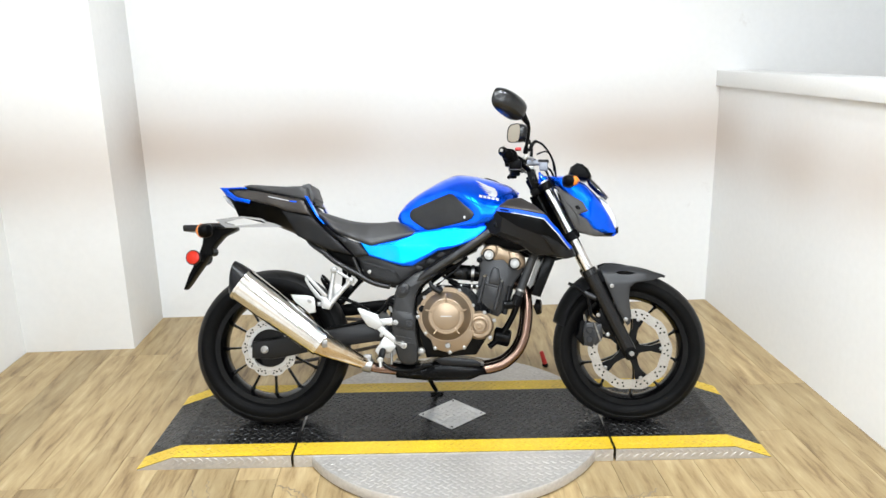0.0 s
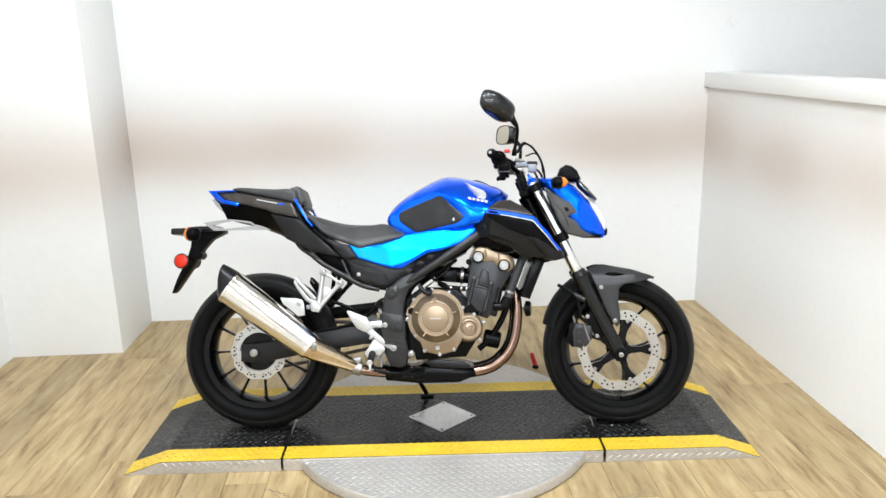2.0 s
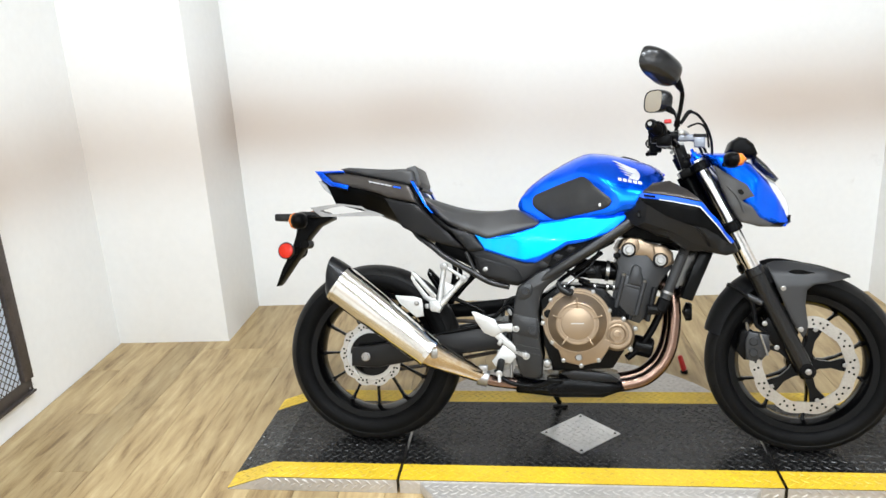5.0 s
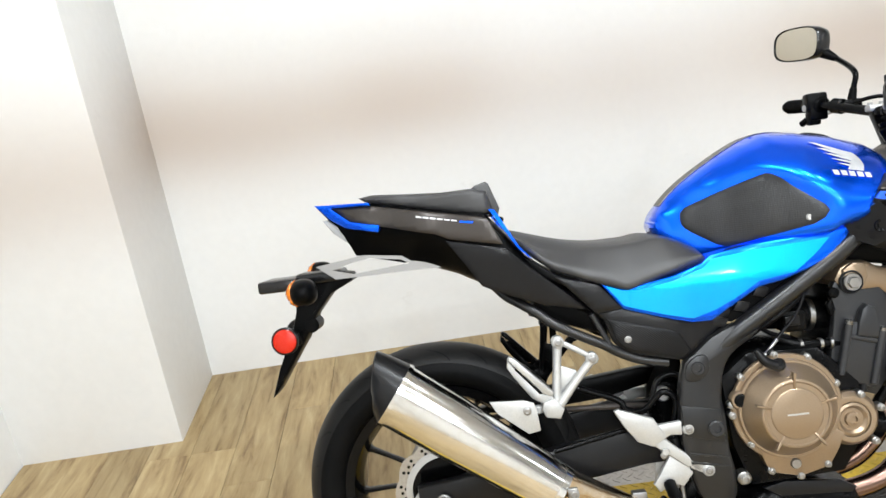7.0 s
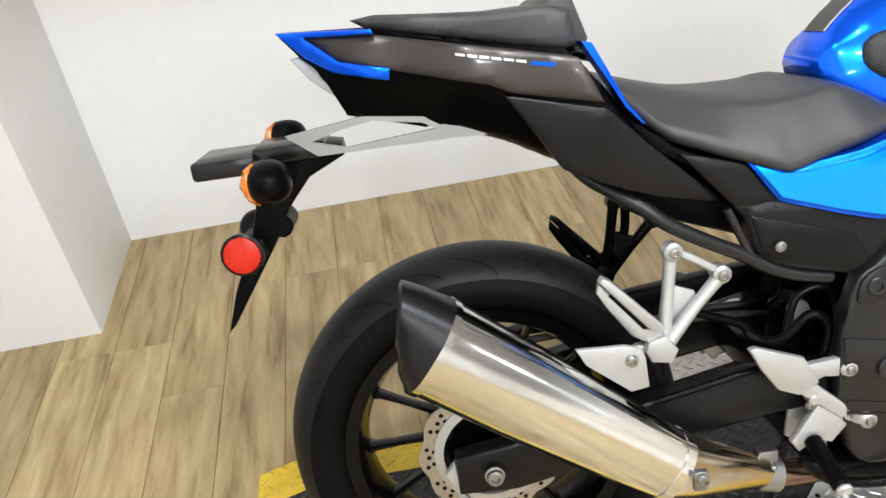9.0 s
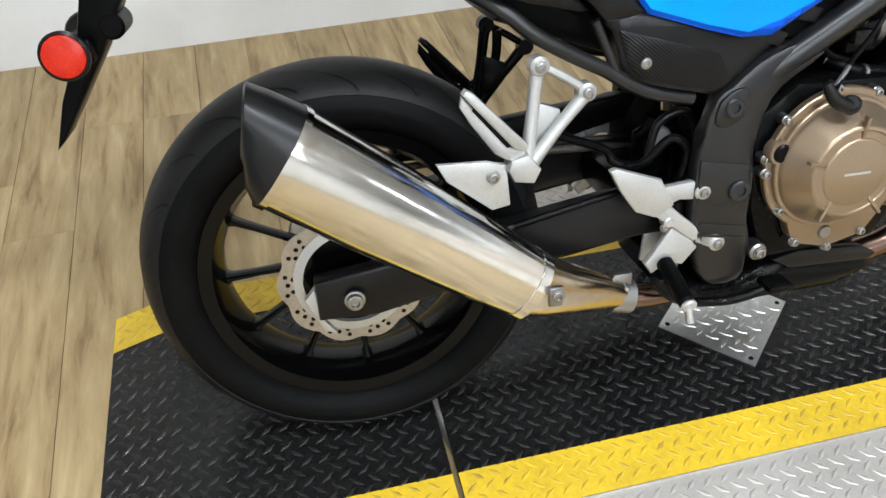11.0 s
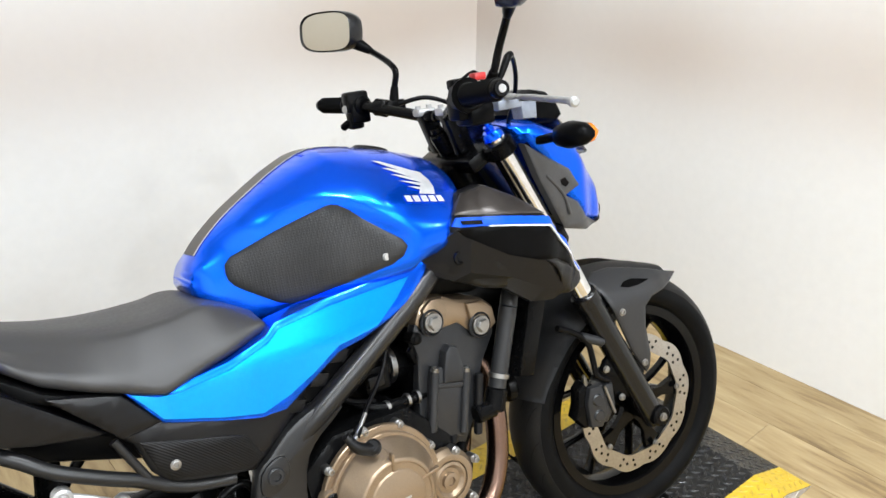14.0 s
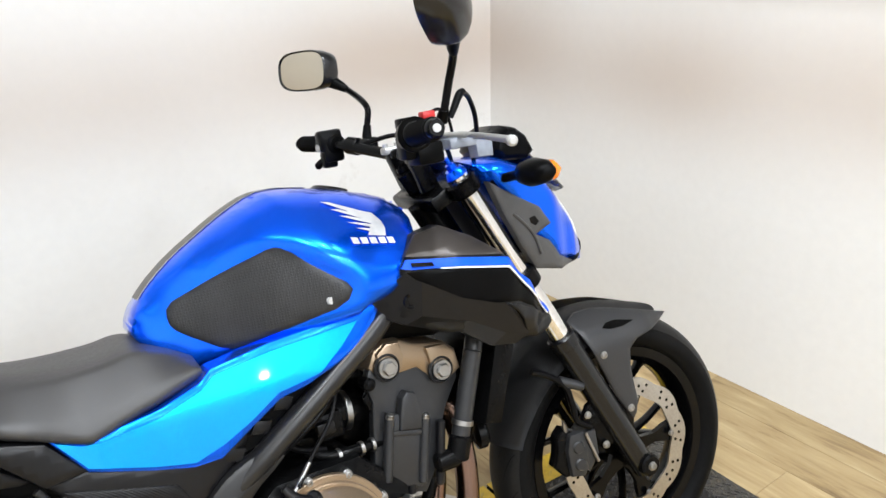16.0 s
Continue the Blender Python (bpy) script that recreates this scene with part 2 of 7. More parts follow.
SILVER_DECAL = mat("silver_decal", (0.74, 0.75, 0.77), 0.35, 0.35)
WHITE_DECAL = mat("white_decal", (0.75, 0.76, 0.78), 0.4)
BLUE_DECAL = mat("blue_decal", (0.004, 0.085, 0.70), 0.38, spec=0.15)
RESERVOIR = mat("cloudy_reservoir_plastic", (0.24, 0.27, 0.32), 0.25, col2=(0.18, 0.20, 0.25), vscale=20)
CLEAR_LENS = mat("headlamp_lens", (0.78, 0.80, 0.82), 0.06, 0.1, coat=1.0)
TAIL_LENS = mat("smoky_tail_lens", (0.36, 0.37, 0.38), 0.10, 0.1, coat=0.8)
RED_PLASTIC = mat("red_plastic", (0.55, 0.02, 0.02), 0.35)
CABLE = mat("cable_rubber", (0.0025, 0.0025, 0.003), 0.36, spec=0.10)
IRON = mat("rusty_dark_iron", (0.045, 0.038, 0.034), 0.55, 0.5, col2=(0.12, 0.10, 0.09), vscale=18, fine=120, vary=0.8, bump=0.2)
PANE = mat("frosted_pane", (0.75, 0.82, 0.92), 0.35, col2=(0.62, 0.70, 0.82), vscale=3)



def grip_pad():
    """Black rubber with a fine honeycomb relief."""
    m = mat("grip_pad_rubber", (0.012, 0.012, 0.0125), 0.38, spec=0.35, col2=(0.016, 0.016, 0.0165), vscale=30)
    nt = m.node_tree
    tc, vo, bp = nt.nodes.new("ShaderNodeTexCoord"), nt.nodes.new("ShaderNodeTexVoronoi"), nt.nodes.new("ShaderNodeBump")
    vo.feature = "DISTANCE_TO_EDGE"
    vo.inputs["Scale"].default_value, vo.inputs["Randomness"].default_value = 240.0, 0.15
    nt.links.new(tc.outputs["Object"], vo.inputs["Vector"])
    nt.links.new(vo.outputs["Distance"], bp.inputs["Height"])
    bp.inputs["Strength"].default_value, bp.inputs["Distance"].default_value = 0.4, 0.0015
    nt.links.new(bp.outputs[0], nt.nodes["Principled BSDF"].inputs["Normal"])
    return m


PAD_RUBBER = grip_pad()


def hatched_plastic():
    """Dark plastic with fine slanting ribs."""
    m = mat("hatched_plastic", (0.0042, 0.0042, 0.0046), 0.34, spec=0.20)
    nt = m.node_tree
    tc, wv, bp = nt.nodes.new("ShaderNodeTexCoord"), nt.nodes.new("ShaderNodeTexWave"), nt.nodes.new("ShaderNodeBump")
    wv.bands_direction = "DIAGONAL"
    wv.inputs["Scale"].default_value = 130.0
    nt.links.new(tc.outputs["Object"], wv.inputs["Vector"])
    nt.links.new(wv.outputs["Fac"], bp.inputs["Height"])
    bp.inputs["Strength"].default_value, bp.inputs["Distance"].default_value = 0.35, 0.0010
    nt.links.new(bp.outputs[0], nt.nodes["Principled BSDF"].inputs["Normal"])
    return m


HATCH = hatched_plastic()


# ---- mesh tools ----
def mesh_ob(name, bm, material, smooth=38.0):
    me = bpy.data.meshes.new(name)
    bmesh.ops.recalc_face_normals(bm, faces=bm.faces)
    for f in bm.faces:
        f.smooth = True
    for e in bm.edges:
        if len(e.link_faces) == 2 and e.calc_face_angle(0) > radians(smooth):
            e.smooth = False
    bm.to_mesh(me)
    bm.free()
    me.materials.append(material)
    return new(name, me)


def part(name, bm, material, parent, label="", smooth=38.0):
    ob = mesh_ob(name, bm, material, smooth)
    ob.parent = parent
    return tagged(ob, label)


def thing(name, label, category, m=None, group="", kind=""):
    ob = new(name)
    ob.empty_display_size = 0.1
    if m is not None:
        ob.matrix_world = m
    return tagged(ob, label, category, group, kind)


def add_box(bm, x0, x1, y0, y1, z0, z1, bevel=0.0, m=None, seg=2):
    r = bmesh.ops.create_cube(bm, size=1.0)
    vs = r["verts"]
    for v in vs:
        v.co = Vector(((x0 + x1) / 2 + v.co.x * (x1 - x0), (y0 + y1) / 2 + v.co.y * (y1 - y0), (z0 + z1) / 2 + v.co.z * (z1 - z0)))
    if m is not None:
        bmesh.ops.transform(bm, matrix=m, verts=vs)
    if bevel:
        es = list({e for v in vs for e in v.link_edges})
        bmesh.ops.bevel(bm, geom=es, offset=bevel, segments=seg, affect="EDGES", profile=0.5)
    return bm


def box(*a, **k):
    return add_box(bmesh.new(), *a, **k)


def add_lathe(bm, profile, centre=(0, 0, 0), axis=(0, 1, 0), seg=40, closed=False):
    """Turn a profile of (radius, along) round an axis through centre."""
    q = Vector((0, 0, 1)).rotation_difference(Vector(axis).normalized())
    c = Vector(centre)
    rings = []
    for r, h in profile:
        if r < 1e-6:
            rings.append([bm.verts.new(c + q @ Vector((0, 0, h)))])
        else:
            rings.append([bm.verts.new(c + q @ Vector((r * math.cos(2 * math.pi * i / seg), r * math.sin(2 * math.pi * i / seg), h))) for i in range(seg)])
    pairs = list(zip(rings, rings[1:])) + ([(rings[-1], rings[0])] if closed else [])
    for a, b in pairs:
        for i in range(seg):
            j = (i + 1) % seg
            if len(a) == 1 and len(b) == 1:
                continue
            if len(a) == 1:
                bm.faces.new((a[0], b[i], b[j]))
            elif len(b) == 1:
                bm.faces.new((a[i], a[j], b[0]))
            else:
                bm.faces.new((a[i], a[j], b[j], b[i]))
    return bm


def lathe(*a, **k):
    return add_lathe(bmesh.new(), *a, **k)


def add_rod(bm, a, b, r, r2=None, seg=16, bevel=0.0):
    a, b = Vector(a), Vector(b)
    n = (b - a).length
    r2 = r if r2 is None else r2
    e = min(bevel, n / 3)
    prof = [(0, 0), (r - e, 0), (r, e), (r2, n - e), (r2 - e, n), (0, n)] if e else [(0, 0), (r, 0), (r2, n), (0, n)]
    return add_lathe(bm, prof, a, b - a, seg)


def rod(*a, **k):
    return add_rod(bmesh.new(), *a, **k)


def curve_points(pts, n=6, closed=False):
    """Catmull-Rom through the points."""
    p = [Vector(q) for q in pts]
    out = []
    cnt = len(p)
    for i in range(cnt if closed else cnt - 1):
        if closed:
            a, b, c, d = p[i - 1], p[i], p[(i + 1) % cnt], p[(i + 2) % cnt]
        else:
            a, b, c, d = p[max(i - 1, 0)], p[i], p[i + 1], p[min(i + 2, cnt - 1)]
        for k in range(n):
            t = k / n
            out.append(0.5 * ((2 * b) + (c - a) * t + (2 * a - 5 * b + 4 * c - d) * t * t + (3 * b - a - 3 * c + d) * t ** 3))
    if not closed:
        out.append(p[-1])
    return out


def add_tube(bm, pts, r, seg=12, n=6, flat=1.0, radii=None):
    """A pipe along a smooth line; radii gives one radius for each given point."""
    line = curve_points(pts, n) if n > 1 else [Vector(p) for p in pts]
    rings = []
    up = Vector((0, 1, 0))
    for i, p in enumerate(line):
        d = (line[min(i + 1, len(line) - 1)] - line[max(i - 1, 0)]).normalized()
        s = d.cross(up)
        if s.length < 1e-3:
            s = d.cross(Vector((1, 0, 0)))
        s.normalize()
        w = s.cross(d).normalized()
        rr = r
        if radii:
            f = i / (len(line) - 1) * (len(radii) - 1)
            k = min(int(f), len(radii) - 2)
            rr = radii[k] + (radii[k + 1] - radii[k]) * (f - k)
        rings.append([bm.verts.new(p + (s * math.cos(2 * math.pi * j / seg) + w * flat * math.sin(2 * math.pi * j / seg)) * rr) for j in range(seg)])
    for a, b in zip(rings, rings[1:]):
        for j in range(seg):
            bm.faces.new((a[j], a[(j + 1) % seg], b[(j + 1) % seg], b[j]))
    bm.faces.new(rings[0])
    bm.faces.new(rings[-1])
    return bm


def tube(*a, **k):
    return add_tube(bmesh.new(), *a, **k)


def edge_distance(x, z, outline):
    best = 1e9
    for (ax, az), (bx, bz) in zip(outline, outline[1:] + outline[:1]):
        dx, dz = bx - ax, bz - az
        n = dx * dx + dz * dz
        t = 0 if n == 0 else min(1, max(0, ((x - ax) * dx + (z - az) * dz) / n))
        best = min(best, math.hypot(x - ax - t * dx, z - az - t * dz))
    return best


def inside(x, z, outline):
    hit = False
    for (ax, az), (bx, bz) in zip(outline, outline[1:] + outline[:1]):
        if (az > z) != (bz > z) and x < (bx - ax) * (z - az) / (bz - az) + ax:
            hit = not hit
    return hit


def soft_outline(pts, n=3):
    return [(p.x, p.y) for p in curve_points([(a, b, 0) for a, b in pts], n, closed=True)]


def grid_face(outline, step, rings=()):
    """A flat sheet with that (x, z) outline, ringed along its rim and cut into a grid."""
    bm = bmesh.new()
    f = bm.faces.new([bm.verts.new((x, 0, z)) for x, z in outline])
    for off in rings:
        bmesh.ops.inset_region(bm, faces=[f], thickness=off, use_even_offset=True, use_boundary=True)
    xs, zs = [p[0] for p in outline], [p[1] for p in outline]
    for lo, hi, axis in ((min(xs), max(xs), (1, 0, 0)), (min(zs), max(zs), (0, 0, 1))):
        k = lo + step
        while k < hi - step * 0.3:
            bmesh.ops.bisect_plane(bm, geom=bm.verts[:] + bm.edges[:] + bm.faces[:], dist=1e-5, plane_co=[k * c for c in axis], plane_no=axis)
            k += step
    bmesh.ops.triangulate(bm, faces=[f for f in bm.faces if len(f.verts) > 4])
    return bm


def panel(outline, width, thick=0.005, step=0.014, puff=0.005, side=-1, soft=0, rings=None):
    """A curved body panel: its outline from the side, its distance from the centre plane from width(x, z)."""
    outline = soft_outline(outline, soft) if soft else outline
    bm = grid_face(outline, step, ((puff * 0.7, puff * 1.0) if puff else ()) if rings is None else rings)
    for v in bm.verts:
        d = edge_distance(v.co.x, v.co.z, outline)
        inset = puff * (1 - min(1, d / max(puff * 2, 1e-6))) ** 2 if puff else 0
        v.co.y = side * (width(v.co.x, v.co.z) - inset)
    faces = bm.faces[:]
    r = bmesh.ops.extrude_face_region(bm, geom=faces)
    for v in r["geom"]:
        if isinstance(v, bmesh.types.BMVert):
            v.co.y -= side * thick
    return bm


def pillow(outline, width, radius, core=0.0, step=0.014, soft=0, mid=0.0, rings=(0.002, 0.004, 0.006)):
    """A solid, even on both sides of the plane y = mid, that rounds off towards its outline."""
    outline = soft_outline(outline, soft) if soft else outline
    bm = grid_face(outline, step, rings)
    for v in bm.verts:
        d = edge_distance(v.co.x, v.co.z, outline)
        r = radius(v.co.x, v.co.z) if callable(radius) else radius
        f = math.sqrt(max(0, 1 - (1 - min(1, d / r)) ** 2))
        c = core(v.co.x, v.co.z) if callable(core) else core
        w = width(v.co.x, v.co.z)
        v.co.y = -(min(c, w) + (w - min(c, w)) * f)
    ring = [e for e in bm.edges if len(e.link_faces) == 1]
    r = bmesh.ops.duplicate(bm, geom=bm.faces[:])
    for v in {v for f in r["geom"] if isinstance(f, bmesh.types.BMFace) for v in f.verts}:
        v.co.y = -v.co.y
    twin = r["vert_map"]
    for e in ring:
        a, b = e.verts
        try:
            bm.faces.new((a, b, twin[b], twin[a]))
        except ValueError:
            pass
    bmesh.ops.remove_doubles(bm, verts=bm.verts, dist=1e-5)
    for v in bm.verts:
        v.co.y += mid
    return bm


def slab(outline, y0, y1, bevel=0.0, soft=0):
    """A flat plate with that (x, z) outline between two planes."""
    outline = soft_outline(outline, soft) if soft else outline
    bm = bmesh.new()
    f = bm.faces.new([bm.verts.new((x, y0, z)) for x, z in outline])
    r = bmesh.ops.extrude_face_region(bm, geom=[f])
    for v in r["geom"]:
        if isinstance(v, bmesh.types.BMVert):
            v.co.y = y1
    if bevel:
        es = [e for e in bm.edges if abs(e.verts[0].co.y - e.verts[1].co.y) < 1e-6]
        bmesh.ops.bevel(bm, geom=es, offset=bevel, segments=2, affect="EDGES", profile=0.5)
    return bm


def ramp(table):
    """Straight-line interpolation through (x, value) pairs."""
    def f(x):
        if x <= table[0][0]:
            return table[0][1]
        for (a, u), (b, w) in zip(table, table[1:]):
            if x <= b:
                t = (x - a) / (b - a)
                return u + (w - u) * t * t * (3 - 2 * t)
        return table[-1][1]
    return f


def join(*bms):
    out = bmesh.new()
    for b in bms:
        me = bpy.data.meshes.new("tmp")
        b.to_mesh(me)
        b.free()
        out.from_mesh(me)
        bpy.data.meshes.remove(me)
    return out


# ---- room ----
FLOOR_X0, FLOOR_X1, FLOOR_Y0, FLOOR_Y1 = -1.62, 2.17, -6.0, 4.13


def structure(name, bm, material, label="", category=""):
    return tagged(mesh_ob(name, bm, material), label, category, kind="structure")


wall_back = structure("wall_back", box(-1.9, 5.0, 4.13, 4.28, -0.02, CEILING), WALL, "white painted back wall with a painted-in tan shade band", "wall")
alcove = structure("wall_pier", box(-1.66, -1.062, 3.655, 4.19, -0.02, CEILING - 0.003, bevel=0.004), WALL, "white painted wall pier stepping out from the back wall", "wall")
wall_left = structure("wall_left", box(-1.77, -1.623, -6.0, 4.19, -0.02, CEILING - 0.002), WALL, "white painted side wall with a painted-in tan shade band", "wall")
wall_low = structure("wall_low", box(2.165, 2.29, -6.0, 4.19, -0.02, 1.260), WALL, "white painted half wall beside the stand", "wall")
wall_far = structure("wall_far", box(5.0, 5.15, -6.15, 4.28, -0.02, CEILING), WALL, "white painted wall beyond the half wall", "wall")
# Unseen closing wall, kept white to bounce light onto the bike.
wall_front = structure("wall_front", box(-1.77, 5.0, -6.15, -6.0, -0.02, CEILING - 0.001), DIM_PAINT, "unseen white wall facing the stand, bouncing light back", "wall")
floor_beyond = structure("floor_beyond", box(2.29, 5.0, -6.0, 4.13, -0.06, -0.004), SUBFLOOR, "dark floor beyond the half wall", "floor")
ceiling = structure("ceiling", box(-1.77, 5.15, -6.15, 4.28, CEILING + 0.001, CEILING + 0.1), CEIL, "white painted ceiling with round downlights", "ceiling")
cap = structure("trim_cap", box(2.14, 2.32, -6.0, 4.17, 1.262, 1.345, bevel=0.004), WHITE_TRIM, "white wooden cap board on the half wall", "trim")
for lx, ly in LAMP_SPOTS:
    dl = thing("downlight", "round white recessed downlight, switched on", "ceiling lamp", pose(lx, ly, CEILING), group="downlights in the ceiling")
    part("trim_ring", lathe([(0.10, 0.0), (0.125, 0.0), (0.125, -0.008), (0.10, -0.012)], closed=True, axis=(0, 0, 1), seg=32), WHITE_TRIM, dl)
    part("diffuser", lathe([(0.0, -0.004), (0.098, -0.004), (0.098, 0.0), (0, 0)], axis=(0, 0, 1), seg=32), LAMP_GLASS, dl, "glowing white diffuser")

# floor of loose-laid boards running towards the back wall
floor = structure("floor", box(-1.62, 2.17, -6.0, 4.13, -0.06, -0.004), SUBFLOOR, "light brown weathered wood-look plank floor", "floor")
BOARD_W, BOARD_L = 0.1524, 1.22


def board_mesh(w, l):
    bm = box(-w / 2 + 0.0004, w / 2 - 0.0004, -l / 2 + 0.0004, l / 2 - 0.0004, -0.0035, 0.0)
    top = [e for e in bm.edges if all(v.co.z > -1e-6 for v in e.verts)]
    bmesh.ops.bevel(bm, geom=top, offset=0.0006, segments=1, affect="EDGES")
    me = bpy.data.meshes.new("plank")
    bm.to_mesh(me)
    bm.free()
    me.materials.append(PLANK)
    return me


def lay_floor():
    rng = random.Random(4)
    shared = {}
    x = FLOOR_X0
    while x < FLOOR_X1 - 0.01:
        w = min(BOARD_W, FLOOR_X1 - x)
        y = FLOOR_Y0 - rng.choice((0.0, 0.41, 0.81, 0.2, 0.61))
        while y < FLOOR_Y1 - 0.005:
            y0, y1 = max(y, FLOOR_Y0), min(y + BOARD_L, FLOOR_Y1)
            if y1 - y0 > 0.02:
                key = (round(w, 3), round(y1 - y0, 3))
                if key not in shared:
                    shared[key] = board_mesh(*key)
                ob = new("plank", shared[key])
                ob.parent = floor
                ob.location = (x + w / 2, (y0 + y1) / 2, 0)
            y += BOARD_L
        x += w


# ---- the turntable stand ----
DECK_Z = 0.050
DECK = pose(0.556, 2.69, 0, 0, 0, -2.4)


def add_lozenges(bm, allowed, u0, u1, v0, v1, z, pitch=0.030, size=(0.0145, 0.0042), height=0.0016):
    """Raised tread bars of chequer plate, alternating between the two diagonals."""
    nu, nv = int((u1 - u0) / pitch), int((v1 - v0) / (pitch * 0.62))
    for i in range(nu + 1):
        for j in range(nv + 1):
            u, v = u0 + (i + 0.5 * (j % 2)) * pitch, v0 + j * pitch * 0.62
            if not allowed(u, v):
                continue
            a = radians(38 if (j // 1) % 2 else -38)
            ca, sa = math.cos(a), math.sin(a)
            pts = [(-size[0], 0), (0, -size[1]), (size[0], 0), (0, size[1])]
            top = [(-size[0] * 0.7, 0), (0, -size[1] * 0.45), (size[0] * 0.7, 0), (0, size[1] * 0.45)]
            lo = [bm.verts.new((u + p * ca - q * sa, v + p * sa + q * ca, z)) for p, q in pts]
            hi = [bm.verts.new((u + p * ca - q * sa, v + p * sa + q * ca, z + height)) for p, q in top]
            bm.faces.new(hi)
            for k in range(4):
                bm.faces.new((lo[k], lo[(k + 1) % 4], hi[(k + 1) % 4], hi[k]))
    return bm


def stand():
    t = thing("turntable", "round steel tread-plate turntable under a black motorcycle deck", "turntable", DECK)
    part("disc", lathe([(0, 0.004), (0.595, 0.004), (0.605, 0.006), (0.605, 0.040), (0.602, 0.044), (0, 0.044)], axis=(0, 0, 1), seg=96), DECK_STEEL, t, "silver steel tread-plate disc")
    bm = add_lozenges(bmesh.new(), lambda u, v: math.hypot(u, v) < 0.59 and abs(v) > 0.312, -0.6, 0.6, -0.6, 0.6, 0.044)
    tagged(part("tread", bm, DECK_STEEL, t), kind="stuff")
    part("base_ring", lathe([(0, 0.0005), (0.60, 0.0005), (0.60, 0.004), (0, 0.004)], axis=(0, 0, 1), seg=64), SATIN_BLACK, t)
    half_v, seam = 0.302, 0.594

    def yellow(u, v):
        return abs(v) > half_v - 0.088

    # middle deck, then two ramps
    for name, u0, u1, end in (("deck", -seam + 0.004, seam - 0.004, 0), ("ramp_deck", -1.175, -seam - 0.006, -1), ("ramp_deck", seam + 0.006, 1.175, 1)):
        flat = 0.135
        us = [u0, u1] if end == 0 else ([u0, u0 + flat, u1] if end < 0 else [u0, u1 - flat, u1])
        hs = [DECK_Z, DECK_Z] if end == 0 else ([0.004, DECK_Z, DECK_Z] if end < 0 else [DECK_Z, DECK_Z, 0.004])
        low = 0.0445 if end == 0 else 0.0008
        bm = bmesh.new()
        rows = []
        for u, h in zip(us, hs):
            rows.append([bm.verts.new((u, -half_v, min(low, h - 0.001))), bm.verts.new((u, -half_v, h)), bm.verts.new((u, half_v, h)), bm.verts.new((u, half_v, min(low, h - 0.001)))])
        for a, b in zip(rows, rows[1:]):
            for k in range(4):
                bm.faces.new((a[k], a[(k + 1) % 4], b[(k + 1) % 4], b[k]))
        bm.faces.new(rows[0])
        bm.faces.new(rows[-1])
        d = part(name, bm, DECK_BLACK, t, "worn black tread-plate deck", smooth=10)

        def height(u):
            for (a, h), (b, k) in zip(list(zip(us, hs)), list(zip(us, hs))[1:]):
                if a <= u <= b:
                    return h + (k - h) * (u - a) / (b - a)
            return DECK_Z

        def lift(bm):
            for v in bm.verts:
                v.co.z += height(v.co.x)
            return bm
        bm = add_lozenges(bmesh.new(), lambda u, v: u0 + 0.012 < u < u1 - 0.012 and not yellow(u, v) and not (abs(u) / 0.155 + abs(v + 0.006) / 0.148 < 1), u0, u1, -half_v, half_v, 0.0)
        tagged(part("tread", lift(bm), DECK_WORN, d), kind="stuff")
        for s in (-1, 1):
            v0, v1 = sorted((s * (half_v - 0.088), s * half_v))
            bm = bmesh.new()
            a = [bm.verts.new((u, v0, h + 0.0006)) for u, h in zip(us, hs)]
            b = [bm.verts.new((u, v1, h + 0.0006)) for u, h in zip(us, hs)]
            for k in range(len(us) - 1):
                bm.faces.new((a[k], a[k + 1], b[k + 1], b[k]))
            r = bmesh.ops.extrude_face_region(bm, geom=bm.faces[:])
            for v in r["geom"]:
                if isinstance(v, bmesh.types.BMVert):
                    v.co.z -= 0.0012
            part("stripe", bm, DECK_YELLOW, d, "chipped yellow safety stripe", smooth=10)
            bm = add_lozenges(bmesh.new(), lambda u, v: u0 + 0.012 < u < u1 - 0.012 and v0 + 0.008 < v < v1 - 0.008, u0, u1, -half_v, half_v, 0.0005)
            tagged(part("stripe_tread", lift(bm), WORN_YELLOW, d), kind="stuff")
            # steel skirt
            bm = bmesh.new()
            y = s * (half_v + 0.0015)
            lo = [bm.verts.new((u, y, 0.001)) for u in us]
            hi = [bm.verts.new((u, y, max(0.0015, h - 0.002))) for u, h in zip(us, hs)]
            for k in range(len(us) - 1):
                bm.faces.new((lo[k], lo[k + 1], hi[k + 1], hi[k]))
            r = bmesh.ops.extrude_face_region(bm, geom=bm.faces[:])
            for v in r["geom"]:
                if isinstance(v, bmesh.types.BMVert):
                    v.co.y -= s * 0.003
            part("skirt", bm, DECK_STEEL, d, "silver tread-plate skirt", smooth=10)
            bm = add_lozenges(bmesh.new(), lambda u, v: u0 + 0.012 < u < u1 - 0.012 and 0.005 < v < height(u) - 0.007, u0, u1, 0.002, DECK_Z, 0.0)
            for v in bm.verts:
                v.co = Vector((v.co.x, y + s * v.co.z, v.co.y))
            tagged(part("skirt_tread", bm, DECK_STEEL, d), kind="stuff")
    bm = slab([(-0.137, -0.006), (0.008, 0.124), (0.137, -0.008), (-0.004, -0.136)], 0, 0.003)
    bmesh.ops.transform(bm, matrix=Matrix(((1, 0, 0, 0), (0, 0, 1, 0), (0, 1, 0, DECK_Z + 0.0003), (0, 0, 0, 1))), verts=bm.verts)
    plate = part("hatch_plate", bm, ALU, t, "bare aluminium diamond hatch plate", smooth=10)
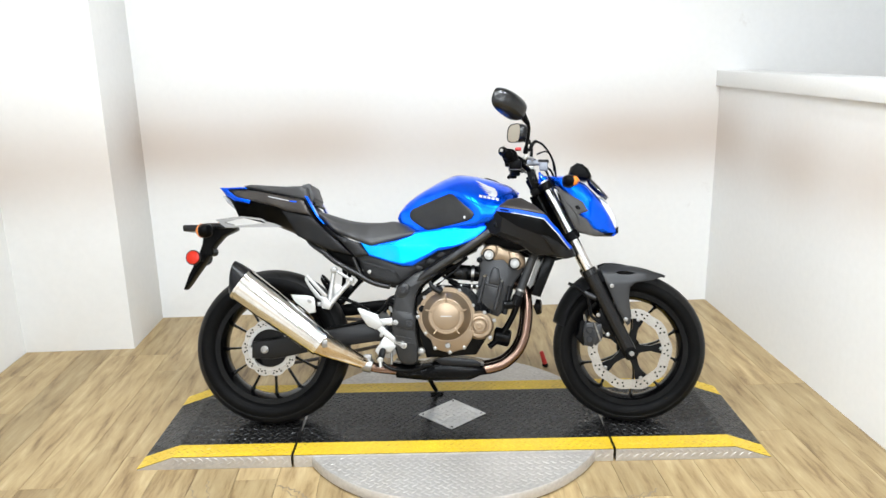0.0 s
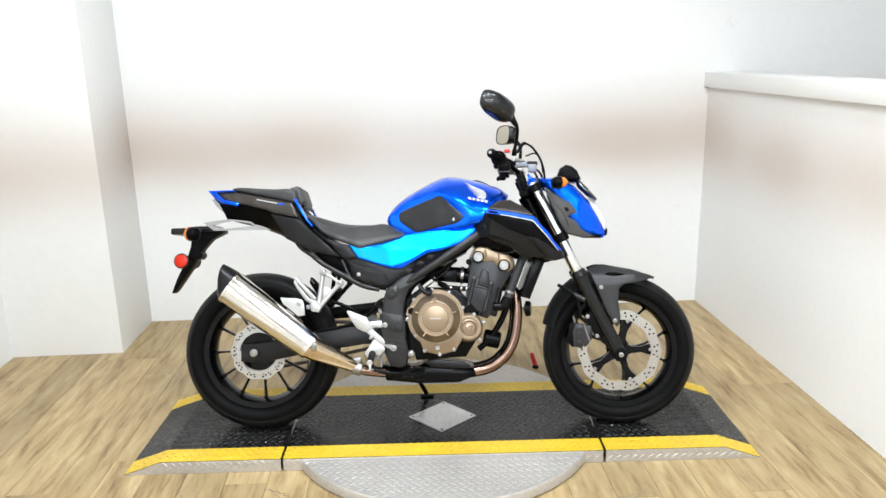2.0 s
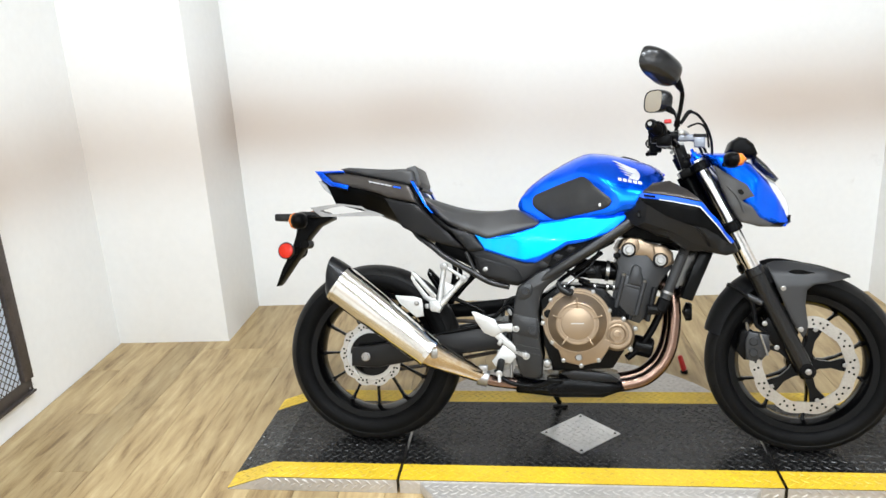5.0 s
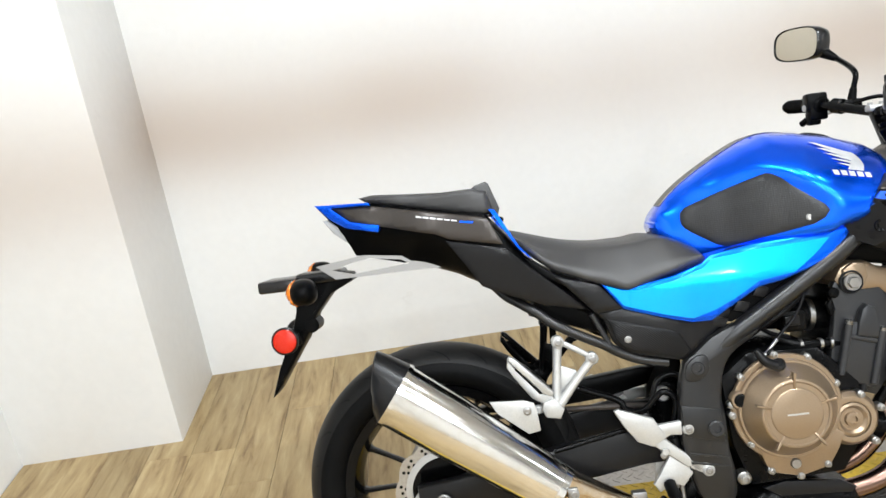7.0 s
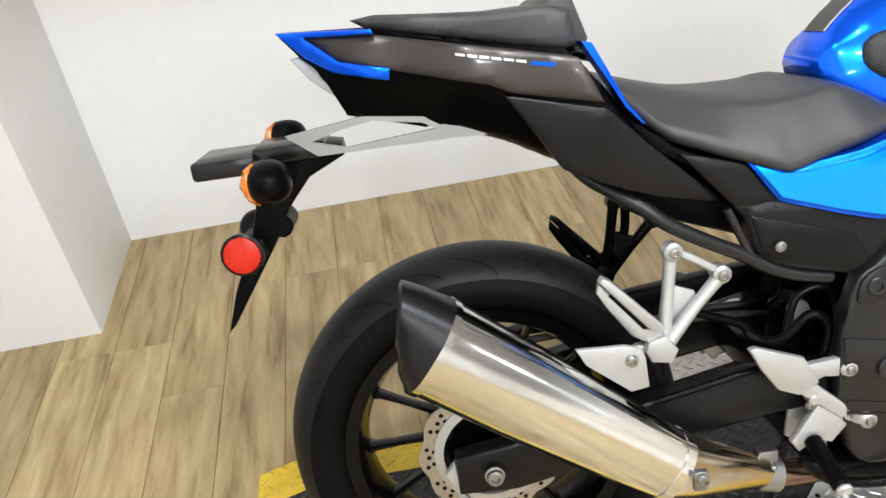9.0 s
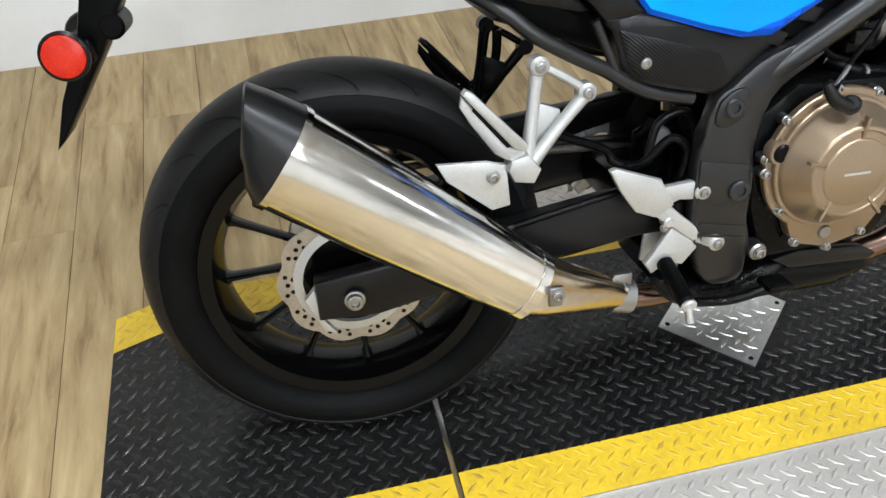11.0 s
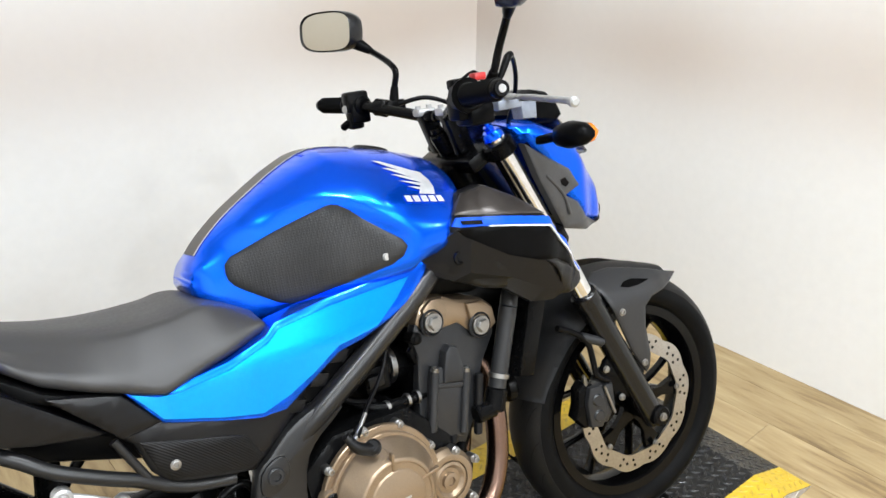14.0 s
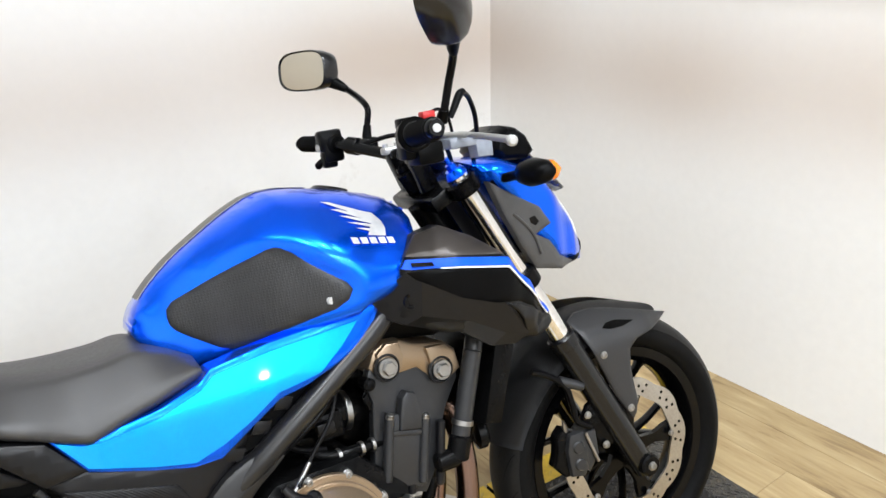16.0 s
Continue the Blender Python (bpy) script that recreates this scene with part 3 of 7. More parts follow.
    bm = add_lozenges(bmesh.new(), lambda u, v: abs(u) / 0.12 + abs(v + 0.006) / 0.112 < 1, -0.14, 0.14, -0.13, 0.12, DECK_Z + 0.0033)
    tagged(part("tread", bm, ALU, plate), kind="stuff")
    for u, v in ((-0.118, -0.006), (0.118, -0.007), (0.006, 0.107), (-0.003, -0.118)):
        part("screw", lathe([(0, 0.002), (0.003, 0.002), (0.005, 0)], (u, v, DECK_Z + 0.0034), (0, 0, 1), 10), SATIN_BLACK, plate)
    return t


stand()


# ---- motorcycle ----
# Bike space: x forward from near the rear axle, y to the bike's left, z up from the deck; it leans on its side stand.
BIKE = pose(-0.178, 2.665, DECK_Z + 0.003, 0, 0, -4.0) @ pose(0, 0, 0, -17.0, 0, 0)
bike = thing("motorcycle", "blue and black naked motorcycle leaning on its side stand", "motorcycle", BIKE)
# the front end is turned a little to the right about the steering axis
RAKE = 25.5
STEER_BASE = Vector((1.512, 0, 0))
STEER_AXIS = Vector((-math.sin(radians(RAKE)), 0, math.cos(radians(RAKE))))
STEER = Matrix.Translation(STEER_BASE) @ Matrix.Rotation(radians(-7.0), 4, STEER_AXIS) @ Matrix.Translation(-STEER_BASE)
REAR_AXLE, FRONT_AXLE = (0.022, 0.0, 0.306), (1.431, 0.0, 0.292)


def fpart(name, bm, material, parent, label="", smooth=38.0):
    """A part of the steered front end."""
    bmesh.ops.transform(bm, matrix=STEER, verts=bm.verts)
    return part(name, bm, material, parent, label, smooth)


def bolt_head(bm, p, r=0.008, h=0.006, axis=(0, -1, 0)):
    add_lathe(bm, [(0, 0), (r * 1.25, 0), (r * 1.25, h * 0.3), (r, h * 0.35), (r, h * 0.9), (r * 0.85, h), (r * 0.55, h), (r * 0.5, h * 0.6), (0, h * 0.6)], p, axis, 14)
    return bm


def wheel(maker, name, axle, outer, width, rim_w, disc_r, disc_in, disc_y, label, phase=0.0, forked=False):
    cx, cy, cz = axle
    r0 = 0.2165
    hw = rim_w / 2
    bm = lathe([(r0 + 0.006, -hw), (r0 + 0.010, -hw + 0.006), (r0 - 0.004, -hw + 0.012), (r0 - 0.010, -hw + 0.03), (r0 - 0.014, 0), (r0 - 0.010, hw - 0.03), (r0 - 0.004, hw - 0.012), (r0 + 0.010, hw - 0.006), (r0 + 0.006, hw), (r0 - 0.014, hw - 0.002), (r0 - 0.028, 0.02), (r0 - 0.028, -0.02), (r0 - 0.014, -hw + 0.002)], axle, (0, 1, 0), 72, closed=True)
    add_lathe(bm, [(0, -0.055), (0.030, -0.055), (0.034, -0.05), (0.034, -0.03), (0.045, -0.02), (0.045, 0.02), (0.034, 0.03), (0.034, 0.05), (0.03, 0.055), (0, 0.055)], axle, (0, 1, 0), 32)
    w = maker(name, bm, RIM_BLACK, bike, label)
    # tyre: round crown, shoulders and bead
    prof = []
    side_h = outer - r0
    for k in range(-12, 13):
        a = k / 12 * radians(108)
        prof.append((outer - side_h * 0.62 + side_h * 0.62 * math.cos(a), width / 2 * math.sin(a) / math.sin(radians(90)) if abs(a) < radians(90) else math.copysign(width / 2 * (1 - (abs(a) - radians(90)) * 0.35), a)))
    prof = [(r0 + 0.004, -rim_w / 2 + 0.006)] + prof + [(r0 + 0.004, rim_w / 2 - 0.006)]
    maker("tyre", lathe(prof, axle, (0, 1, 0), 96, closed=True), RUBBER, w, "black road tyre with grooved tread", 60)
    # scuffed tread band, ending in a small step above the sidewall
    band = []
    for k in range(-10, 11):
        b = k / 10 * radians(66)
        band.append((outer - side_h * 0.62 + side_h * 0.62 * math.cos(b) + 0.0012, width / 2 * math.sin(b) * 1.006))
    inner = [(q - 0.004, y * 0.97) for q, y in reversed(band)]
    maker("tread", lathe(band + inner, axle, (0, 1, 0), 96, closed=True), TREAD, w, "scuffed dark grey tread band", 50)
    # tread grooves, their shade drawn as thin dark strips on the band
    bm = bmesh.new()
    for i in range(22):
        for s in (-1, 1):
            a0 = 2 * math.pi * (i + (0.5 if s > 0 else 0)) / 22
            ring = []
            for k in range(7):
                f = k / 6
                b = s * radians((16 if i % 2 else 30) + (46 if i % 2 else 26) * f)
                rr = outer - side_h * 0.62 + side_h * 0.62 * math.cos(b) + 0.0019
                yy = width / 2 * math.sin(b) * 1.01
                a = a0 + (0.34 if i % 2 else 0.2) * (1 - f) ** 1.7
                for da in (-0.0085, 0.0085):
                    ring.append(bm.verts.new((cx + rr * math.cos(a + da * (1 - 0.6 * abs(f - 0.5))), cy + yy, cz + rr * math.sin(a + da * (1 - 0.6 * abs(f - 0.5))))))
            for k in range(6):
                bm.faces.new((ring[2 * k], ring[2 * k + 1], ring[2 * k + 3], ring[2 * k + 2]))
    tagged(maker("tread_groove", bm, CABLE, w, "", 60), kind="stuff")
    # thin cast spokes: twelve straight ones, or five that fork into pairs
    for i in range(10 if forked else 12):
        base = 2 * math.pi * (i // 2 + 0.02) / 5 if forked else 2 * math.pi * (i + phase) / 12
        lean = (radians(18) if i % 2 else -radians(18)) if forked else 0.0
        c = Vector(axle)
        bm = bmesh.new()
        rings = []
        for r, t, hy, f in ((0.030, 0.0095, 0.020, 0.0), (0.07, 0.0050, 0.014, 0.22), (0.105, 0.0043, 0.012, 0.45), (0.14, 0.0040, 0.011, 0.70), (0.18, 0.0048, 0.013, 0.95), (0.193, 0.011, 0.018, 1.0)):
            a = base + lean * f
            d, side = Vector((math.cos(a), 0, math.sin(a))), Vector((-math.sin(a), 0, math.cos(a)))
            rings.append([bm.verts.new(c + d * r + side * t * p + Vector((0, hy * q, 0))) for p, q in ((-1, -0.6), (-0.5, -1), (0.5, -1), (1, -0.6), (1, 0.6), (0.5, 1), (-0.5, 1), (-1, 0.6))])
        for ra, rb in zip(rings, rings[1:]):
            for k in range(8):
                bm.faces.new((ra[k], ra[(k + 1) % 8], rb[(k + 1) % 8], rb[k]))
        maker("spoke", bm, RIM_BLACK, w)
    # wave brake disc
    bm = bmesh.new()
    n = 120
    rings = {}
    for key, y in (("a", disc_y - 0.0022), ("b", disc_y + 0.0022)):
        for which in ("o", "i"):
            rings[key + which] = []
            for k in range(n):
                a = 2 * math.pi * k / n
                wav = 0.5 + 0.5 * math.cos(10 * a)
                r = disc_r - 0.007 * (1 - wav ** 0.6) if which == "o" else disc_in + 0.004 * wav
                rings[key + which].append(bm.verts.new((cx + r * math.cos(a), cy + y, cz + r * math.sin(a))))
    for k in range(n):
        j = (k + 1) % n
        for p, q in (("ao", "ai"), ("ai", "bi"), ("bi", "bo"), ("bo", "ao")):
            bm.faces.new((rings[p][k], rings[p][j], rings[q][j], rings[q][k]))
    disc = maker("brake_disc", bm, DISC_STEEL, w, "drilled wavy steel brake disc", 30)
    # holes are not cut: black discs stand for the shade in them
    bm = bmesh.new()
    for k in range(10):
        for m_, (fr, da) in enumerate(((0.25, -0.13), (0.62, -0.03), (0.35, 0.10), (0.8, 0.14), (0.78, -0.17))):
            a = 2 * math.pi * k / 10 + da
            r = disc_in + 0.006 + (disc_r - disc_in - 0.014) * fr
            add_lathe(bm, [(0, -0.0003), (0.0036, -0.0003), (0.0036, 0.0049), (0, 0.0049)], (cx + r * math.cos(a), cy + disc_y - 0.0023, cz + r * math.sin(a)), (0, 1, 0), 8)
    tagged(maker("drill_hole", bm, RIM_BLACK, disc), kind="stuff")
    return w


rear_wheel = wheel(part, "rear_wheel", REAR_AXLE, 0.306, 0.152, 0.115, 0.112, 0.077, -0.072, "black cast rear wheel with thin spokes", 0.08)
front_wheel = wheel(fpart, "front_wheel", FRONT_AXLE, 0.292, 0.118, 0.090, 0.160, 0.118, -0.062, "black cast front wheel with thin forked spokes", forked=True)
# five-armed disc carrier on the front hub
for i in range(5):
    a = 2 * math.pi * (i + 0.02) / 5
    c = Vector(FRONT_AXLE)
    d, s = Vector((math.cos(a), 0, math.sin(a))), Vector((-math.sin(a), 0, math.cos(a)))
    bm = bmesh.new()
    rings = []
    for r, t in ((0.02, 0.026), (0.045, 0.014), (0.080, 0.0105), (0.104, 0.018), (0.124, 0.022)):
        rings.append([bm.verts.new(c + d * r + s * t * p + Vector((0, q, 0))) for p, q in ((-1, -0.058), (1, -0.058), (1, -0.046), (-1, -0.046))])
    for ra, rb in zip(rings, rings[1:]):
        for k in range(4):
            bm.faces.new((ra[k], ra[(k + 1) % 4], rb[(k + 1) % 4], rb[k]))
    bm.faces.new(rings[-1])
    fpart("disc_carrier_arm", bm, RIM_BLACK, front_wheel, "", 20)
    fpart("disc_bolt", bolt_head(bmesh.new(), c + d * 0.118 + Vector((0, -0.066, 0)), 0.0058, 0.005), BOLT, front_wheel)
fpart("axle_end", lathe([(0, -0.030), (0.019, -0.030), (0.023, -0.026), (0.023, 0.05), (0, 0.05)], (1.431, -0.110, 0.286), (0, 1, 0), 24), SATIN_BLACK, front_wheel)
fpart("axle_bolt", bolt_head(bmesh.new(), (1.431, -0.140, 0.286), 0.0075, 0.006), BOLT, front_wheel, "silver front axle bolt")
part("axle_nut", bolt_head(bmesh.new(), (0.018, -0.136, 0.306), 0.012, 0.014), BOLT, rear_wheel, "silver rear axle nut")
# rear disc carrier and sprocket
part("disc_hub", lathe([(0.03, -0.070), (0.075, -0.070), (0.075, -0.060), (0.03, -0.055)], REAR_AXLE, (0, 1, 0), 40, closed=True), RIM_BLACK, rear_wheel, "black hub face")
part("sensor_ring", lathe([(0.074, -0.079), (0.088, -0.077), (0.088, -0.067), (0.074, -0.066)], REAR_AXLE, (0, 1, 0), 48, closed=True), CAST_ALU, rear_wheel, "pale grey sensor ring")
part("caliper_bracket", slab([(-0.052, 0.300), (-0.036, 0.318), (-0.028, 0.262), (-0.012, 0.238), (-0.030, 0.244)], -0.112, -0.100, 0.002), CAST_ALU, rear_wheel, "pale grey caliper bracket")
part("sprocket", lathe([(0.04, 0.07), (0.088, 0.07), (0.092, 0.073), (0.088, 0.076), (0.04, 0.076)], REAR_AXLE, (0, 1, 0), 42, closed=True), DISC_STEEL, rear_wheel, "steel rear sprocket")

# swingarm
arm = part("swingarm", slab([(-0.035, 0.335), (0.05, 0.345), (0.24, 0.379), (0.40, 0.405), (0.56, 0.40), (0.56, 0.335), (0.442, 0.332), (0.334, 0.318), (0.25, 0.306), (0.05, 0.268), (-0.035, 0.272)], -0.128, -0.096, 0.006), DARK_GREY, bike, "dark grey box-section swingarm")
part("swingarm_beam", slab([(-0.035, 0.335), (0.05, 0.345), (0.24, 0.379), (0.40, 0.405), (0.56, 0.40), (0.56, 0.335), (0.442, 0.332), (0.334, 0.318), (0.25, 0.306), (0.05, 0.268), (-0.035, 0.272)], 0.096, 0.128, 0.006), DARK_GREY, arm)
part("swingarm_bridge", box(0.44, 0.52, -0.1, 0.1, 0.335, 0.395, 0.01), SATIN_BLACK, arm)
bm = tube([(0.02, 0.078, 0.398), (0.2, 0.078, 0.41), (0.45, 0.078, 0.40), (0.55, 0.078, 0.385)], 0.007, 8)
add_tube(bm, [(0.02, 0.078, 0.222), (0.2, 0.078, 0.25), (0.45, 0.078, 0.30), (0.55, 0.078, 0.315)], 0.007, 8)
part("drive_chain", bm, IRON, bike, "dark oily drive chain")
part("chain_guard", slab([(0.06, 0.425), (0.20, 0.455), (0.30, 0.470), (0.49, 0.489), (0.52, 0.485), (0.50, 0.45), (0.40, 0.428), (0.25, 0.418)], 0.062, 0.095, 0.004), BLACK_PLASTIC, bike)
part("shock_absorber", lathe([(0.03, 0), (0.03, 0.03), (0.042, 0.035), (0.042, 0.12), (0.03, 0.13), (0.024, 0.15)], (0.525, 0.0, 0.32), (0.05, 0, 1), 24), SATIN_BLACK, bike)

# exhaust
muf_a, muf_b = Vector((-0.044, -0.214, 0.557)), Vector((0.246, -0.210, 0.335))
mdir = (muf_b - muf_a).normalized()


def oval_loft(stations, seg=40, cap=True):
    """Loft of ovals: centre, direction, half-height, half-width, slant of the end plane."""
    bm = bmesh.new()
    rings = []
    for c, d, hh, hw, slant in stations:
        d = Vector(d).normalized()
        s = Vector((0, 1, 0))
        s = (s - d * s.dot(d))
        s = s.normalized() if s.length > 0.05 else Vector((1, 0, 0))
        u = s.cross(d).normalized()
        if u.z < 0:
            u = -u
        ring = []
        for k in range(seg):
            a = 2 * math.pi * k / seg
            ca, sa = math.cos(a), math.sin(a)
            ca, sa = math.copysign(abs(ca) ** 0.85, ca), math.copysign(abs(sa) ** 0.85, sa)
            ring.append(bm.verts.new(Vector(c) + s * hw * ca + u * hh * sa + d * slant * sa))
        rings.append(ring)
    for a, b in zip(rings, rings[1:]):
        for k in range(seg):
            bm.faces.new((a[k], a[(k + 1) % seg], b[(k + 1) % seg], b[k]))
    if cap:
        bm.faces.new(rings[0])
        bm.faces.new(rings[-1])
    return bm


can = part("muffler", oval_loft([(muf_a, mdir, 0.063, 0.056, 0), (muf_a + mdir * 0.12, mdir, 0.062, 0.055, 0), (muf_a + mdir * 0.30, mdir, 0.053, 0.048, 0), (muf_b, mdir, 0.048, 0.044, 0)]), CHROME, bike, "polished stainless muffler can")
part("end_ring", oval_loft([(muf_a - mdir * 0.004, mdir, 0.0655, 0.0585, 0), (muf_a + mdir * 0.005, mdir, 0.0655, 0.0585, 0)]), CHROME, can)
up_m = Vector((-mdir.z, 0, mdir.x)).normalized()
part("end_cap", oval_loft([(muf_a - mdir * 0.046 + up_m * 0.013, mdir, 0.024, 0.026, -0.010), (muf_a - mdir * 0.058 + up_m * 0.015, mdir, 0.034, 0.036, -0.016), (muf_a - mdir * 0.054 + up_m * 0.014, mdir, 0.041, 0.043, -0.020), (muf_a - mdir * 0.034 + up_m * 0.006, mdir, 0.054, 0.051, -0.012), (muf_a - mdir * 0.003, mdir, 0.0640, 0.0570, 0)]), END_GREY, can, "black muffler end cap", 50)
part("link_bolt", join(box(0.262, 0.282, -0.262, -0.252, 0.322, 0.352, 0.004), bolt_head(bmesh.new(), (0.273, -0.262, 0.340), 0.008, 0.006)), BOLT, can, "bright muffler clamp tab")
part("front_ring", oval_loft([(muf_b - mdir * 0.008, mdir, 0.050, 0.046, 0), (muf_b + mdir * 0.006, mdir, 0.050, 0.046, 0)]), CHROME, can)
link_dir = (0.174, 0.070, -0.092)
part("link_pipe", oval_loft([(muf_b + mdir * 0.002, mdir, 0.046, 0.042, 0), (Vector((0.268, -0.200, 0.322)), link_dir, 0.043, 0.040, 0), (Vector((0.30, -0.188, 0.305)), link_dir, 0.038, 0.036, 0), (Vector((0.36, -0.164, 0.274)), link_dir, 0.029, 0.028, 0), (Vector((0.402, -0.146, 0.252)), link_dir, 0.0225, 0.0225, 0), (Vector((0.430, -0.136, 0.241)), (1, 0, -0.2), 0.0205, 0.0205, 0)], 32), HEAT_STEEL, can, "straw-tinted stainless link pipe", 50)
part("clamp_bolt", rod((0.418, -0.162, 0.262), (0.418, -0.118, 0.272), 0.005, bevel=0.002), BOLT, can)
part("mid_pipe", tube([(0.40, -0.14, 0.246), (0.45, -0.135, 0.232), (0.52, -0.12, 0.222)], 0.019, 20), COPPER_PIPE, can, "bronze-tinted exhaust pipe")
bm = lathe([(0.022, -0.018), (0.027, -0.016), (0.027, 0.016), (0.022, 0.018)], (0.415, -0.14, 0.243), (0.95, 0.02, -0.25), 24)
add_box(bm, 0.40, 0.43, -0.15, -0.13, 0.262, 0.285, 0.003)
part("clamp", bm, BRUSHED, can, "silver pipe clamp")
part("muffler_bracket", slab([(0.136, 0.517), (0.200, 0.513), (0.221, 0.506), (0.226, 0.492), (0.229, 0.450), (0.205, 0.446), (0.148, 0.493)], -0.204, -0.196, 0.002), CAST_ALU, can, "cast aluminium hanger")
part("hanger_bolt", bolt_head(bmesh.new(), (0.207, -0.204, 0.492), 0.007, 0.007), BOLT, can)
for dy in (-0.045, 0.075):
    part("header_pipe", tube([(0.985, dy, 0.55), (1.022, dy - 0.012, 0.52), (1.031, dy - 0.02, 0.455), (1.026, dy - 0.025, 0.385), (1.008, dy - 0.03, 0.318), (0.970, dy - 0.035, 0.264), (0.90, dy - 0.04, 0.225), (0.74, dy - 0.05, 0.205)], 0.0215, 20), COPPER_PIPE, bike, "browned steel exhaust header")
belly = part("belly_box", pillow([(0.505, 0.245), (0.62, 0.232), (0.69, 0.262), (0.80, 0.25), (0.86, 0.236), (0.87, 0.205), (0.80, 0.178), (0.66, 0.176), (0.52, 0.19)], lambda x, z: 0.135, 0.03, 0.10), SATIN_BLACK, bike, "black exhaust collector cover")

# engine
engine = part("engine", join(slab([(0.60, 0.50), (0.66, 0.545), (0.80, 0.54), (0.875, 0.46), (0.88, 0.36), (0.83, 0.28), (0.64, 0.27), (0.61, 0.36)], -0.148, 0.15, 0.012), slab([(0.85, 0.44), (0.848, 0.60), (0.872, 0.685), (1.015, 0.652), (1.022, 0.60), (0.985, 0.565), (0.95, 0.43)], -0.112, 0.115, 0.008)), SATIN_BLACK, bike, "black twin-cylinder engine with bronze covers")
cc = (0.718, -0.158, 0.430)
bm = lathe([(0.108, 0.0), (0.108, 0.010), (0.106, 0.012), (0.0985, 0.012), (0.098, 0.019), (0.0965, 0.0205), (0.0925, 0.0205), (0.0915, 0.024), (0.0895, 0.0275), (0.0685, 0.0545), (0.0665, 0.0575), (0.0635, 0.0590), (0.0610, 0.0585), (0.0595, 0.0565), (0.050, 0.0565), (0.0485, 0.0585), (0.047, 0.059), (0.0, 0.0605)], cc, (0, -1, 0), 72)
clutch = part("clutch_cover", bm, BRONZE, engine, "bronze painted clutch cover")
part("cover_lobe", slab([(0.622, 0.406), (0.634, 0.369), (0.657, 0.342), (0.665, 0.319), (0.677, 0.303), (0.731, 0.290), (0.789, 0.305), (0.810, 0.337), (0.826, 0.369), (0.746, 0.407)], -0.172, -0.148, 0.005), BRONZE, engine, "bronze lower case cover", 25)
for k in range(5):
    a = radians(90 + 72 * k)
    c = Vector(cc) + Vector((0.066 * math.cos(a), -0.0550, 0.066 * math.sin(a)))
    part("cover_rib", box(-0.019, 0.016, -0.006, 0.003, -0.0024, 0.0024, 0.001, m=Matrix.Translation(c) @ Matrix.Rotation(-a, 4, "Y") @ Matrix.Rotation(radians(-12), 4, "Z")), BRONZE, clutch)
part("cover_mark", box(0.698, 0.738, -0.2195, -0.2182, 0.4285, 0.4315), CAST_ALU, clutch, "worn silver maker's mark")
pump = part("pump_cover", lathe([(0.054, 0.0), (0.054, 0.010), (0.051, 0.014), (0.046, 0.020), (0.038, 0.021), (0.0355, 0.0205), (0.035, 0.013), (0.0335, 0.013), (0.033, 0.020), (0.028, 0.0215), (0.022, 0.016), (0.015, 0.016), (0.014, 0.022), (0.008, 0.023), (0.007, 0.019), (0, 0.019)], (0.842, -0.150, 0.392), (0, -1, 0), 48), BRONZE, engine, "bronze round pump cover", 25)
for a_deg in (20, 62, 97, 140, 172):
    a = radians(a_deg)
    c = Vector(cc) + Vector((0.107 * math.cos(a), -0.008, 0.107 * math.sin(a)))
    b = rod((c.x, -0.146, c.z), (c.x, -0.166, c.z), 0.0078, bevel=0.002)
    part("cover_bolt", bolt_head(b, (c.x, -0.166, c.z), 0.0055, 0.006), BOLT, engine)
for x, z in ((0.610, 0.426), (0.640, 0.365), (0.674, 0.308), (0.730, 0.292), (0.784, 0.310),  (0.80, 0.447), (0.862, 0.44), (0.898, 0.41), (0.882, 0.345)):
    b = rod((x, -0.150, z), (x, -0.172, z), 0.0078, bevel=0.002)
    part("cover_bolt", bolt_head(b, (x, -0.172, z), 0.0055, 0.006), BOLT, engine)
part("oil_filler", join(lathe([(0.012, 0.006), (0.017, 0.006), (0.019, 0.003), (0.019, -0.012), (0.012, -0.012)], (0.627, -0.172, 0.457), (0, -1, 0), 24, closed=True)), BRONZE, engine, "bronze filler ring")
part("oil_filler_cap", lathe([(0, 0.010), (0.010, 0.010), (0.0135, 0.007), (0.0135, -0.01), (0, -0.01)], (0.627, -0.172, 0.457), (0, -1, 0), 20), SATIN_BLACK, engine, "black oil filler cap")
part("clutch_boss", rod((0.715, -0.185, 0.484), (0.707, -0.200, 0.507), 0.014, bevel=0.003), BRONZE, engine)
part("clutch_arm", join(rod((0.698, -0.203, 0.522), (0.692, -0.212, 0.532), 0.013, bevel=0.004), tube([(0.698, -0.207, 0.522), (0.671, -0.207, 0.536), (0.657, -0.203, 0.559)], 0.009, 12, radii=(0.0105, 0.0095, 0.006))), DARK_GREY, engine, "dark clutch release arm")
part("sight_glass", lathe([(0, 0.008), (0.009, 0.008), (0.011, 0.005), (0.011, 0), (0, 0)], (0.722, -0.168, 0.318), (0, -1, 0), 20), BOLT, engine)
part("cylinder_cover", slab([(0.856, 0.665), (0.842, 0.64), (0.850, 0.602), (0.834, 0.52), (0.826, 0.475), (0.845, 0.446), (0.915, 0.422), (0.939, 0.453), (0.964, 0.52), (0.983, 0.556), (1.014, 0.598), (1.020, 0.634), (0.95, 0.655)], -0.126, -0.105, 0.004), ENGINE_GREY, engine, "satin grey cylinder end cover", 25)
